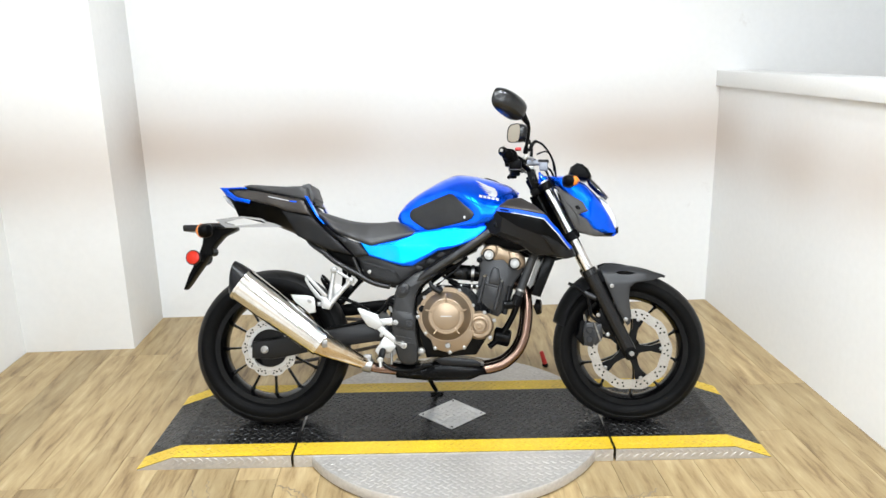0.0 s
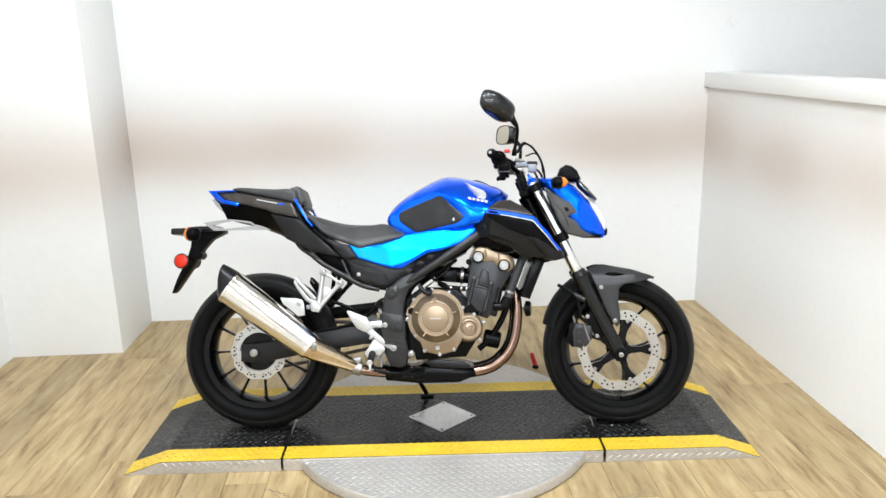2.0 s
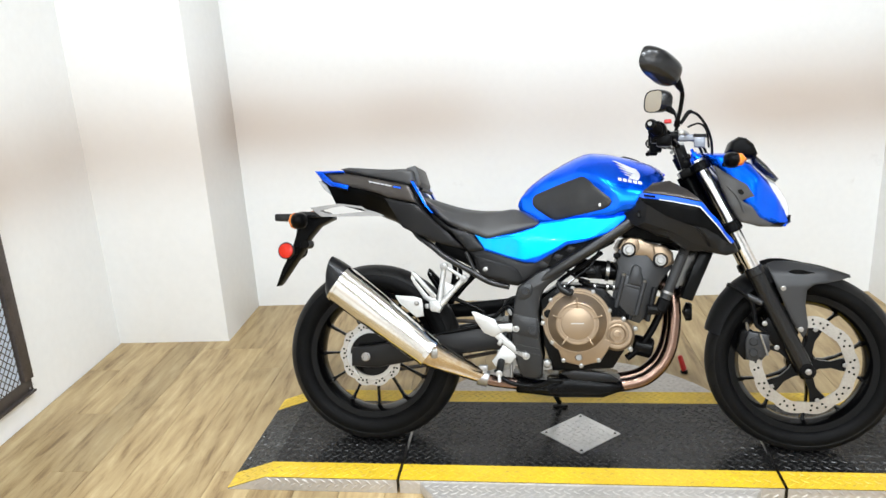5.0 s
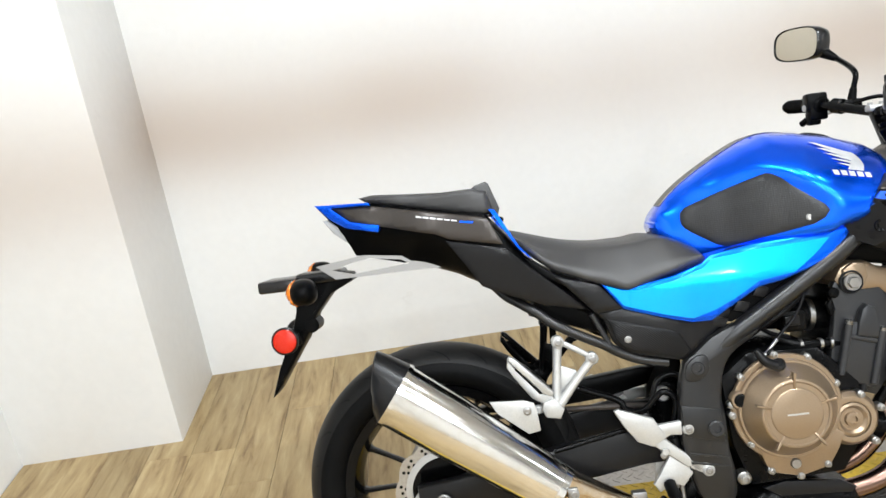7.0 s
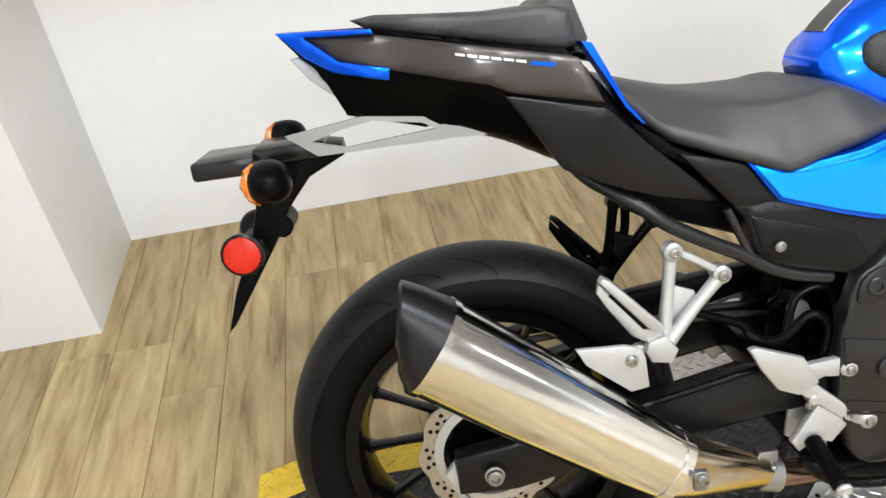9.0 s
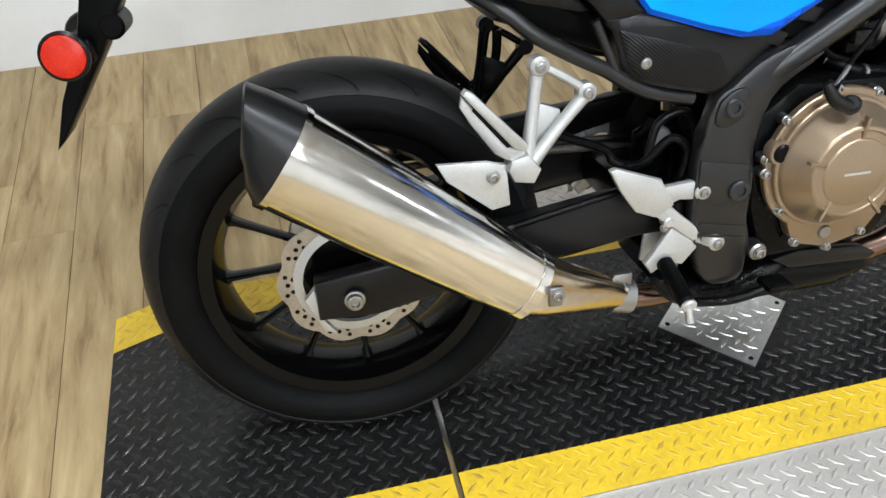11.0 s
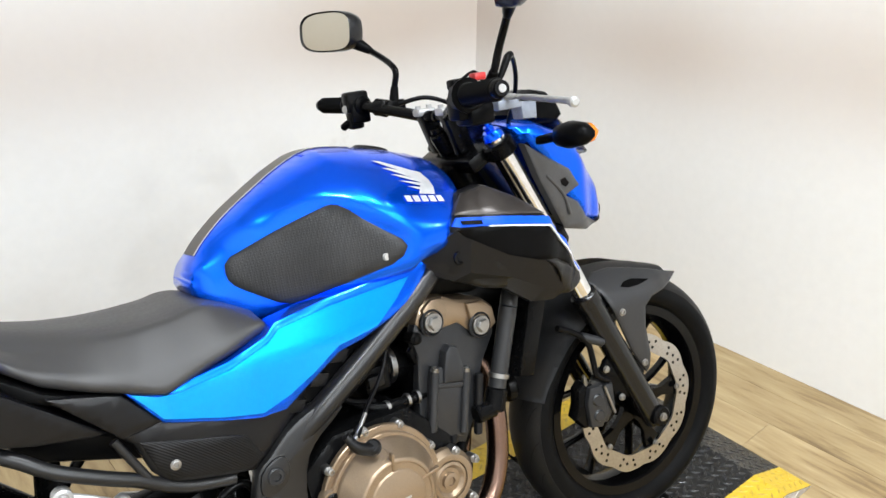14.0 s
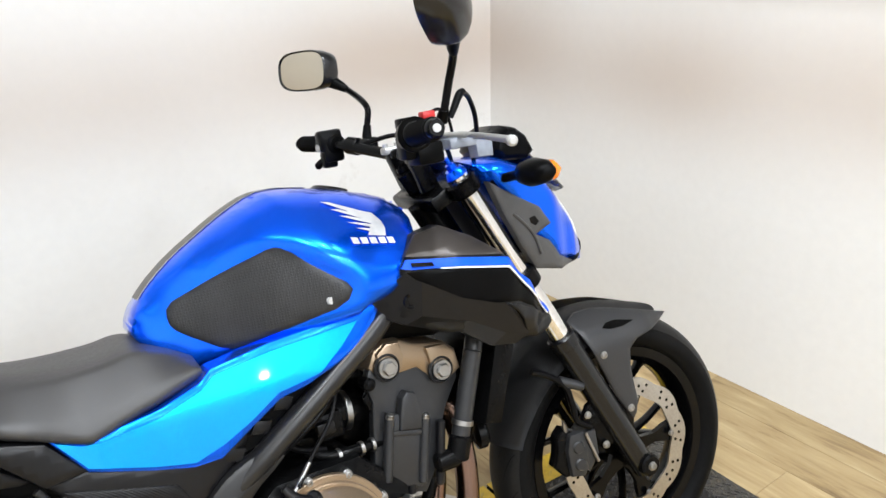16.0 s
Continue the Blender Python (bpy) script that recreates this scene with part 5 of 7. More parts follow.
tail = part("tail_cowl", pillow([(-0.190, 0.940), (-0.06, 0.925), (0.169, 0.888), (0.208, 0.845), (0.255, 0.775), (0.33, 0.70), (0.41, 0.635), (0.395, 0.595), (0.31, 0.640), (0.235, 0.685), (0.161, 0.728), (0.10, 0.762), (0.03, 0.790), (-0.115, 0.828), (-0.135, 0.875)], tail_width, 0.014, lambda x, z: 0.09 if z > 0.80 - 0.75 * max(0, x - 0.2) else 0.02, 0.012), BLACK_PLASTIC, bike, "black plastic tail cowl", 45)
tail_panel_w = lambda x, z: tail_w(x) + 0.006 - 0.20 * max(0, z - (0.865 - 0.1 * (x - 0.1)))
for s in (-1, 1):
    part("tail_panel", panel([(-0.159, 0.938), (-0.069, 0.931), (0.159, 0.880), (0.175, 0.875), (0.188, 0.849), (0.201, 0.820), (0.095, 0.842), (0.069, 0.855), (-0.048, 0.885), (-0.111, 0.903)], tail_panel_w, 0.010, 0.012, 0.003, s), GREY_METAL, tail, "gunmetal grey tail panel")
    part("tail_facet", panel([(0.088, 0.838), (0.100, 0.836), (0.205, 0.811), (0.216, 0.800), (0.255, 0.761), (0.300, 0.720), (0.358, 0.667), (0.345, 0.667), (0.274, 0.685), (0.204, 0.714), (0.150, 0.740), (0.122, 0.786)], lambda x, z: tail_w(x) + 0.002 - 0.12 * max(0, 0.80 - z), 0.020, 0.012, 0.002, s), DARK_GREY, tail, "satin dark lower tail facet")
    part("tail_tip", panel([(-0.192, 0.946), (-0.065, 0.937), (-0.062, 0.931), (-0.155, 0.936), (-0.111, 0.902), (-0.048, 0.887), (-0.051, 0.873), (-0.121, 0.889), (-0.156, 0.910)], lambda x, z: tail_w(x) + 0.008, 0.016, 0.012, 0.002, s), BLUE, tail, "pearl blue tail tip")
    for k in range(6):
        x0, x1 = 0.033 + 0.0142 * k, 0.033 + 0.0142 * (k + 0.8)
        z0, z1 = 0.8970 + -0.00317 * k, 0.8970 + -0.00317 * (k + 0.8)
        part("letter_bar", panel([(x0, z0), (x1, z1), (x1, z1 - 0.0030), (x0, z0 - 0.0030)], lambda x, z: tail_panel_w(x, z) + 0.001, 0.001, 0.02, 0, s), SILVER_DECAL, tail, "silver lettering bar")
    part("blue_mark", panel([(0.121, 0.877), (0.149, 0.872), (0.146, 0.868), (0.120, 0.873)], lambda x, z: tail_panel_w(x, z) + 0.001, 0.001, 0.02, 0, s), BLUE, tail, "small blue mark")
    part("tail_trim", panel([(0.180, 0.893), (0.192, 0.890), (0.232, 0.812), (0.255, 0.784), (0.25, 0.786), (0.2285, 0.810)], lambda x, z: tail_w(x) - 0.003, 0.035, 0.012, 0, s), BLUE, tail, "pearl blue seat trim")

part("tail_light", slab([(-0.166, 0.912), (-0.128, 0.880), (-0.117, 0.860), (-0.128, 0.856), (-0.158, 0.882), (-0.178, 0.911)], -0.030, 0.030, 0.003), TAIL_LENS, tail, "clear tail-light lens")

# side covers
blue_w = lambda x, z: ramp([(0.38, 0.146), (0.45, 0.160), (0.55, 0.168), (0.70, 0.171), (0.88, 0.172)])(x) - 0.16 * max(0, z - 0.70)
cover_w = lambda x, z: 0.148 + 0.02 * math.sin(min(1, max(0, (x - 0.35) / 0.3)) * math.pi)
for s in (-1, 1):
    part("side_cover", panel([(0.366, 0.659), (0.427, 0.663), (0.500, 0.641), (0.561, 0.624), (0.64, 0.655), (0.72, 0.70), (0.72, 0.68), (0.60, 0.588), (0.557, 0.560), (0.531, 0.544), (0.416, 0.573), (0.397, 0.597), (0.385, 0.640)], lambda x, z: cover_w(x, z) - 0.012, 0.02, 0.014, 0.005, s), DARK_GREY, bike, "dark grey side cover")
    part("side_cover_inset", panel([(0.391, 0.643), (0.508, 0.609), (0.528, 0.601), (0.549, 0.561), (0.530, 0.549), (0.420, 0.578), (0.404, 0.599)], lambda x, z: cover_w(x, z) - 0.009, 0.006, 0.014, 0.002, s), HATCH, bike, "black side cover inset with a fine diagonal hatch")
    bp_ = part("blue_side_panel", panel([(0.386, 0.716), (0.425, 0.704), (0.452, 0.704), (0.525, 0.715), (0.585, 0.733), (0.603, 0.748), (0.69, 0.760), (0.763, 0.764), (0.84, 0.772), (0.886, 0.778), (0.868, 0.748), (0.842, 0.722), (0.788, 0.700), (0.738, 0.684), (0.690, 0.676), (0.640, 0.648), (0.592, 0.620), (0.553, 0.621), (0.50, 0.636), (0.425, 0.661)], blue_w, 0.045, 0.012, 0.003, s), BLUE, bike, "pearl blue side panel with a light blue face")
    part("light_blue_face", panel([(0.394, 0.711), (0.425, 0.699), (0.452, 0.697), (0.522, 0.705), (0.584, 0.724), (0.604, 0.739), (0.69, 0.749), (0.763, 0.752), (0.834, 0.756), (0.800, 0.726), (0.757, 0.697), (0.722, 0.692), (0.688, 0.688), (0.640, 0.660), (0.598, 0.641), (0.555, 0.629), (0.500, 0.643), (0.425, 0.668)], lambda x, z: blue_w(x, z) + 0.0050, 0.008, 0.012, 0, s), LIGHT_BLUE, bp_, "light metallic blue face")
    part("face_crease", panel([(0.640, 0.700), (0.700, 0.712), (0.780, 0.718), (0.757, 0.7005), (0.722, 0.6955), (0.690, 0.6915)], lambda x, z: blue_w(x, z) + 0.0064, 0.004, 0.012, 0, s), LIGHT_BLUE, bp_, "darker lower facet")
    part("slat_backing", panel([(0.593, 0.621), (0.637, 0.607), (0.685, 0.622), (0.783, 0.670), (0.725, 0.689)], lambda x, z: 0.138, 0.01, 0.02, 0, s), BLACK_PLASTIC, bike)
    part("cover_slat", slab([(0.600, 0.626), (0.631, 0.615), (0.621, 0.597), (0.588, 0.608)], s * 0.136, s * 0.146, 0.002), DARK_GREY, bike)
    part("cover_slat", slab([(0.653, 0.649), (0.677, 0.642), (0.667, 0.624), (0.641, 0.631)], s * 0.136, s * 0.146, 0.002), DARK_GREY, bike)
    part("cover_slat", slab([(0.694, 0.674), (0.717, 0.667), (0.707, 0.649), (0.682, 0.656)], s * 0.136, s * 0.146, 0.002), DARK_GREY, bike)
    part("seat_side_cover", panel([(0.299, 0.738), (0.34, 0.727), (0.383, 0.713), (0.405, 0.686), (0.427, 0.662), (0.372, 0.6565)], lambda x, z: 0.150, 0.02, 0.014, 0.003, s), DARK_GREY, bike, "dark grey cover below the seat")
part("cover_screw", bolt_head(bmesh.new(), (0.426, -cover_w(0.426, 0.6) + 0.007, 0.599), 0.006, 0.004), BOLT, bike)

# radiator and shrouds
part("radiator", slab([(1.10, 0.665), (1.145, 0.66), (1.075, 0.495), (1.04, 0.505)], -0.15, 0.15, 0.006), SATIN_BLACK, bike, "black radiator")
part("water_hose", join(rod((1.047, -0.14, 0.640), (0.983, -0.14, 0.480), 0.0165, seg=20, bevel=0.002), tube([(1.047, -0.14, 0.638), (1.06, -0.135, 0.66), (1.09, -0.12, 0.665)], 0.0165, 14)), ENGINE_GREY, bike, "grey radiator pipe")
stripe_z = ramp([(0.905, 0.826), (1.00, 0.812), (1.085, 0.793), (1.13, 0.745), (1.182, 0.682), (1.22, 0.64)])
stripe_w = ramp([(0.865, 0.150), (0.89, 0.185), (0.915, 0.212), (1.00, 0.234), (1.08, 0.240), (1.13, 0.222), (1.182, 0.188), (1.22, 0.165)])


def shroud_w(x, z):
    """Half-width of the shroud: widest along the stripe, falling in above and below it."""
    up = z - stripe_z(x)
    return stripe_w(x) - (0.95 * up if up > 0 else 0.10 * -up + 0.45 * max(0, -up - 0.085))


ridge_z = ramp([(0.857, 0.780), (0.907, 0.812), (0.942, 0.791), (0.989, 0.757), (1.064, 0.727), (1.090, 0.702), (1.112, 0.664)])


def faceted_scoop(side):
    """Three flat facets: a plate at the back, a long face under the stripe and an undercut."""
    bm = bmesh.new()
    spots = {"a": (0.858, 0.772, 0.003), "b": (0.907, 0.812, 0.003), "c": (0.932, 0.796, 0.005), "d": (0.989, 0.757, 0.004), "e": (1.064, 0.727, 0.004), "f": (1.112, 0.662, 0.000), "g": (1.085, 0.651, -0.018), "h": (1.047, 0.656, -0.030), "i": (1.000, 0.692, -0.032), "j": (0.955, 0.708, -0.034), "k": (0.903, 0.731, -0.006), "l": (0.870, 0.751, -0.002), "p": (0.924, 0.742, 0.001), "r": (1.005, 0.712, -0.010), "q": (1.066, 0.676, -0.012)}
    v = {n: bm.verts.new((x, side * (stripe_w(x) + d), z)) for n, (x, z, d) in spots.items()}
    for ring in ("abcpkl", "cdrp", "deqr", "efq", "prjk", "rij", "rqhi", "qfgh"):
        bm.faces.new([v[n] for n in ring])
    r = bmesh.ops.extrude_face_region(bm, geom=bm.faces[:])
    for w in r["geom"]:
        if isinstance(w, bmesh.types.BMVert):
            w.co.y -= side * 0.016
    return bm


def scoop_w(x, z):
    """Half-width of the scoop's back plate."""
    return stripe_w(x) + 0.002 - 0.20 * max(0, ridge_z(x) - z) - 0.25 * max(0, ridge_z(x) - z - 0.060)


for s in (-1, 1):
    sh = part("tank_shroud", panel([(0.868, 0.758), (0.885, 0.778), (0.913, 0.829), (0.955, 0.866), (1.005, 0.872), (1.055, 0.842), (1.10, 0.797), (1.15, 0.735), (1.203, 0.675), (1.212, 0.648), (1.17, 0.638), (1.085, 0.655), (1.02, 0.688), (0.965, 0.702), (0.90, 0.735)], shroud_w, 0.03, 0.012, 0.006, s), DARK_GREY, bike, "dark grey tank shroud with a blue stripe")
    part("shroud_inset", panel([(0.912, 0.815), (0.93, 0.818), (1.083, 0.783), (1.182, 0.672), (1.165, 0.668), (1.14, 0.70), (1.10, 0.722), (1.00, 0.742), (0.955, 0.77)], lambda x, z: shroud_w(x, z) + 0.003, 0.008, 0.012, 0.002, s), BLACK_PLASTIC, sh, "black inner shroud panel")
    part("shroud_top", panel([(0.920, 0.838), (0.957, 0.866), (1.005, 0.871), (1.052, 0.842), (1.090, 0.805), (1.00, 0.823)], lambda x, z: shroud_w(x, z) + 0.003, 0.008, 0.012, 0.003, s), GREY_METAL, sh, "gunmetal upper shroud face")
    part("shroud_scoop", faceted_scoop(s), DARK_GREY, sh, "dark grey lower scoop with sharp facets", 8)
    part("shroud_fin", panel([(1.070, 0.726), (1.100, 0.716), (1.168, 0.680), (1.205, 0.664), (1.198, 0.646), (1.165, 0.644), (1.122, 0.652), (1.106, 0.688), (1.092, 0.708)], lambda x, z: shroud_w(x, z) + 0.007 - 0.25 * max(0, 0.69 - z), 0.012, 0.010, 0.002, s), DARK_GREY, sh, "dark grey scoop tip", 30)
    part("blue_stripe", panel([(0.907, 0.822), (0.918, 0.834), (1.00, 0.820), (1.09, 0.800), (1.14, 0.746), (1.195, 0.680), (1.185, 0.676), (1.132, 0.738), (1.083, 0.788), (1.00, 0.806), (0.92, 0.818)], lambda x, z: shroud_w(x, z) + 0.0042, 0.004, 0.02, 0, s), BLUE_DECAL, sh, "blue stripe")
    part("silver_stripe", panel([(0.965, 0.812), (1.00, 0.8055), (1.084, 0.7872), (1.132, 0.7360), (1.184, 0.6746), (1.1815, 0.6744), (1.1302, 0.7335), (1.0825, 0.7842), (1.00, 0.8030), (0.965, 0.8097)], lambda x, z: shroud_w(x, z) + 0.0052, 0.004, 0.02, 0, s), WHITE_DECAL, sh, "white pinstripe")
    part("letter_bar", panel([(0.922, 0.8285), (0.955, 0.8225), (0.955, 0.8165), (0.922, 0.8225)], lambda x, z: shroud_w(x, z) + 0.0056, 0.003, 0.02, 0, s), RIM_BLACK, sh, "black lettering bar")
part("shroud_bolt", lathe([(0, -0.002), (0.006, -0.002), (0.007, 0.002), (0.011, 0.003), (0.012, 0)], (0.912, -scoop_w(0.912, 0.769) - 0.001, 0.769), (0, -1, 0), 18), RIM_BLACK, bike)

# front fork
foot, fork_top = Vector((1.430, 0, 0.283)), Vector((1.105, 0, 0.957))
FORK = (fork_top - foot).normalized()
for s in (-1, 1):
    o = Vector((0, s * 0.106, 0))
    leg = fpart("fork_leg", join(rod(foot + o - FORK * 0.02, foot + o + FORK * 0.34, 0.0255, 0.027, 24, 0.004), rod(foot + o + FORK * 0.33, foot + o + FORK * 0.358, 0.030, 0.0285, 24, 0.003)), FORK_GREY, bike, "dark grey fork slider")
    fpart("fork_tube", rod(foot + o + FORK * 0.355, foot + o + FORK * 0.74, 0.0205, seg=24), FORK_CHROME, leg, "chromed fork tube")
    fpart("fork_cap", join(rod(foot + o + FORK * 0.735, foot + o + FORK * 0.752, 0.0215, 0.018, 20, 0.003), rod(foot + o + FORK * 0.752, foot + o + FORK * 0.762, 0.010, seg=6), rod(foot + o + FORK * 0.762, foot + o + FORK * 0.775, 0.005, seg=10)), BLUE if s < 0 else SATIN_BLACK, leg, "blue anodised fork cap")
    fpart("caliper_lug", slab([(1.375, 0.47), (1.41, 0.40), (1.365, 0.345), (1.335, 0.36), (1.30, 0.42), (1.315, 0.445)], s * 0.108, s * 0.095, 0.003), SATIN_BLACK, leg)
for h, t, mt in ((0.715, 0.03, SATIN_BLACK), (0.50, 0.035, SATIN_BLACK)):
    c = foot + FORK * h
    bm = bmesh.new()
    for s in (-1, 1):
        add_rod(bm, c + Vector((0, s * 0.106, 0)) - FORK * t / 2, c + Vector((0, s * 0.106, 0)) + FORK * t / 2, 0.031, bevel=0.004, seg=24)
    add_box(bm, -0.065, 0.012, -0.095, 0.095, -t / 2, t / 2, 0.006, m=Matrix.Translation(c) @ Matrix.Rotation(radians(-26.4), 4, "Y"))
    fpart("triple_clamp", bm, mt, bike, "black triple clamp")
part("steering_head", rod(STEER_BASE + STEER_AXIS * 0.76, STEER_BASE + STEER_AXIS * 1.0, 0.032, seg=20), SATIN_BLACK, bike)
fpart("ignition_switch", join(rod((1.075, 0, 0.925), (1.055, 0, 0.965), 0.02, bevel=0.003), rod((1.055, 0, 0.965), (1.05, 0, 0.975), 0.012, bevel=0.002)), SATIN_BLACK, bike)

# handlebar
MIRROR_W, MIRROR_H = 0.074, 0.0425
BAR = [(0.966, 0.368, 1.041), (0.984, 0.265, 1.036), (0.999, 0.185, 1.028), (1.03, 0.11, 1.011), (1.052, 0.05, 0.998), (1.055, 0, 0.996)]
bar = fpart("handlebar", tube([(x, -y, z) for x, y, z in BAR] + list(reversed(BAR[:-1])), 0.0112, 14), SATIN_BLACK, bike, "black handlebar")
for s in (-1, 1):
    fpart("bar_riser", join(slab([(1.038, 1.006), (1.072, 1.006), (1.098, 0.93), (1.065, 0.922)], s * 0.045 - 0.014, s * 0.045 + 0.014, 0.004), rod((1.082, s * 0.045 - 0.02, 0.945), (1.082, s * 0.045 + 0.02, 0.945), 0.006)), SATIN_BLACK, bar)
    fpart("riser_cap", join(box(1.036, 1.074, s * 0.045 - 0.015, s * 0.045 + 0.015, 0.998, 1.012, 0.004), rod((1.043, s * 0.045, 1.01), (1.043, s * 0.045, 1.018), 0.0055), rod((1.067, s * 0.045, 1.01), (1.067, s * 0.045, 1.018), 0.0055)), CAST_ALU, bar, "silver handlebar clamp")
    a, b = Vector((0.968, s * 0.352, 1.040)), Vector((0.985, s * 0.245, 1.0345))
    n = (b - a).length
    prof = [(0, 0), (0.0135, 0), (0.016, 0.003)]
    for k in range(16):
        p = n * (k + 1) / 18
        prof += [(0.0160, p - 0.002), (0.0174, p), (0.0160, p + 0.002)]
    prof += [(0.0195, n - 0.004), (0.0195, n), (0, n)]
    bm = lathe(prof, a, b - a, 20)
    fpart("grip", bm, BLACK_PLASTIC, bar, "ribbed black rubber grip")
    fpart("bar_end", rod(a, a + (a - b).normalized() * 0.016, 0.0145, 0.0125, bevel=0.003), SATIN_BLACK, bar, "black bar-end weight")
    if s < 0:
        fpart("bar_end_screw", rod(a + (a - b).normalized() * 0.015, a + (a - b).normalized() * 0.018, 0.006), BOLT, bar)
    sw = Vector((0.992, s * 0.215, 1.032))
    fpart("switch_housing", join(rod(sw + Vector((-0.004, s * 0.024, 0.002)), sw + Vector((0.006, -s * 0.022, -0.003)), 0.0215, bevel=0.005), box(sw.x - 0.024, sw.x + 0.018, sw.y - 0.02, sw.y + 0.018, sw.z - 0.036, sw.z + 0.004, 0.006), box(sw.x - 0.022, sw.x + 0.004, sw.y - 0.012, sw.y + 0.012, sw.z + 0.012, sw.z + 0.029, 0.004)), BLACK_PLASTIC, bar, "black switch housing")
    if s > 0:
        fpart("switch_block", join(box(0.962, 1.012, 0.196, 0.232, 1.018, 1.062, 0.007), box(0.965, 0.995, 0.200, 0.228, 0.985, 1.02, 0.006), rod((0.968, 0.22, 1.00), (0.958, 0.235, 0.990), 0.008, bevel=0.002)), BLACK_PLASTIC, bar, "black left switch block")
    if s < 0:
        fpart("kill_switch", box(1.008, 1.03, -0.232, -0.212, 1.054, 1.066, 0.003), RED_PLASTIC, bar, "red engine stop switch")
        fpart("throttle_housing", join(rod((0.986, -0.245, 1.034), (0.992, -0.215, 1.032), 0.028, bevel=0.006), box(0.985, 1.03, -0.245, -0.19, 0.985, 1.02, 0.006)), BLACK_PLASTIC, bar)
        fpart("brake_reservoir", join(slab([(1.096, 0.980), (1.126, 0.978), (1.128, 1.010), (1.094, 1.012)], -0.225, -0.190, 0.006), box(1.05, 1.10, -0.225, -0.18, 1.0, 1.018, 0.005)), RESERVOIR, bar, "cloudy white brake fluid reservoir")
        fpart("reservoir_cap", slab([(1.090, 1.010), (1.132, 1.008), (1.130, 1.018), (1.094, 1.020)], -0.228, -0.187, 0.004), DARK_GREY, bar, "dark reservoir cap")
    else:
        fpart("thumb_button", lathe([(0, 0.01), (0.008, 0.01), (0.009, 0)], sw + Vector((-0.023, 0.0, -0.004)), (-1, -0.3, 0), 16), CAST_ALU, bar)
    clamp = Vector((1.018, s * 0.155, 1.022))
    fpart("lever_clamp", join(rod(clamp + Vector((-0.006, s * 0.014, 0.003)), clamp + Vector((0.006, -s * 0.014, -0.003)), 0.018, bevel=0.003), box(clamp.x + 0.005, clamp.x + 0.048, clamp.y - 0.016, clamp.y + 0.02, clamp.z - 0.010, clamp.z + 0.012, 0.004)), SATIN_BLACK, bar)
    fpart("lever", tube([(1.055, s * 0.175, 1.022), (1.072, s * 0.24, 1.02), (1.066, s * 0.33, 1.014), (1.051, s * 0.415, 1.009)], 0.0056, 10, flat=0.8), CAST_ALU, bar, "silver hand lever")
    fpart("lever_tip", rod((1.052, s * 0.408, 1.009), (1.049, s * 0.422, 1.008), 0.0078, bevel=0.003), CAST_ALU, bar)
    # mirror
    if s < 0:
        stalk, cen, look_dir = [(1.045, -0.215, 1.045), (1.048, -0.228, 1.065), (1.056, -0.238, 1.10), (1.058, -0.268, 1.145), (1.029, -0.335, 1.185)], Vector((0.986, -0.366, 1.205)), Vector((-0.78, 0.60, 0.14)).normalized()
    else:
        stalk, cen, look_dir = [(1.05, 0.160, 1.032), (1.056, 0.160, 1.060), (1.061, 0.160, 1.097), (1.054, 0.243, 1.139), (1.02, 0.275, 1.172)], Vector((0.985, 0.303, 1.192)), Vector((-0.90, -0.43, 0.07)).normalized()
    st = fpart("mirror", tube(stalk, 0.0066, 10), SATIN_BLACK, bike, "black stalk mirror with a rounded oblong head")
    fpart("mirror_boot", rod(stalk[0], stalk[1], 0.010, 0.008, bevel=0.002), BLACK_PLASTIC, st)
    fpart("mirror_neck", tube([stalk[3], Vector(stalk[3]).lerp(Vector(stalk[4]), 0.5), stalk[4]], 0.01, 12, radii=(0.0075, 0.013, 0.02)), BLACK_PLASTIC, st)
    right = look_dir.cross(Vector((0, 0, 1))).normalized()
    upv = right.cross(look_dir).normalized()
    # the heads hang a little askew on their stalks
    tilt = Matrix.Rotation(radians(20.0 if s < 0 else -5.0), 3, look_dir)
    right, upv = tilt @ right, tilt @ upv
    bm = bmesh.new()
    rings = []
    for depth, f in ((0.003, 0.94), (0.006, 0.985), (0.0, 1.0), (-0.014, 0.98), (-0.030, 0.88), (-0.042, 0.66), (-0.049, 0.38), (-0.051, 0.12)):
        ring = []
        for k in range(36):
            a = 2 * math.pi * k / 36
            ca, sa = math.cos(a), math.sin(a)
            ex = 0.64
            px = MIRROR_W * math.copysign(abs(ca) ** ex, ca) * f
            pz = MIRROR_H * (1 - 0.05 * s * ca) * math.copysign(abs(sa) ** ex, sa) * f
            ring.append(bm.verts.new(cen + right * px + upv * pz + look_dir * depth + right * s * 0.35 * depth))
        rings.append(ring)
    for ra, rb in zip(rings, rings[1:]):
        for k in range(36):
            bm.faces.new((ra[k], ra[(k + 1) % 36], rb[(k + 1) % 36], rb[k]))
    bm.faces.new(rings[-1])
    fpart("mirror_head", bm, MIRROR_SHELL, st, "black mirror housing", 60)
    bm = bmesh.new()
    vs = []
    for k in range(36):
        a = 2 * math.pi * k / 36
        ca, sa = math.cos(a), math.sin(a)
        px, pz = (MIRROR_W - 0.0045) * math.copysign(abs(ca) ** 0.64, ca), (MIRROR_H - 0.0040) * (1 - 0.05 * s * ca) * math.copysign(abs(sa) ** 0.64, sa)
        vs.append(cen + right * px + upv * pz + look_dir * 0.0025)
    lo, hi = [bm.verts.new(v) for v in vs], [bm.verts.new(v + look_dir * 0.001) for v in vs]
    bm.faces.new(hi)
    bm.faces.new(lo)
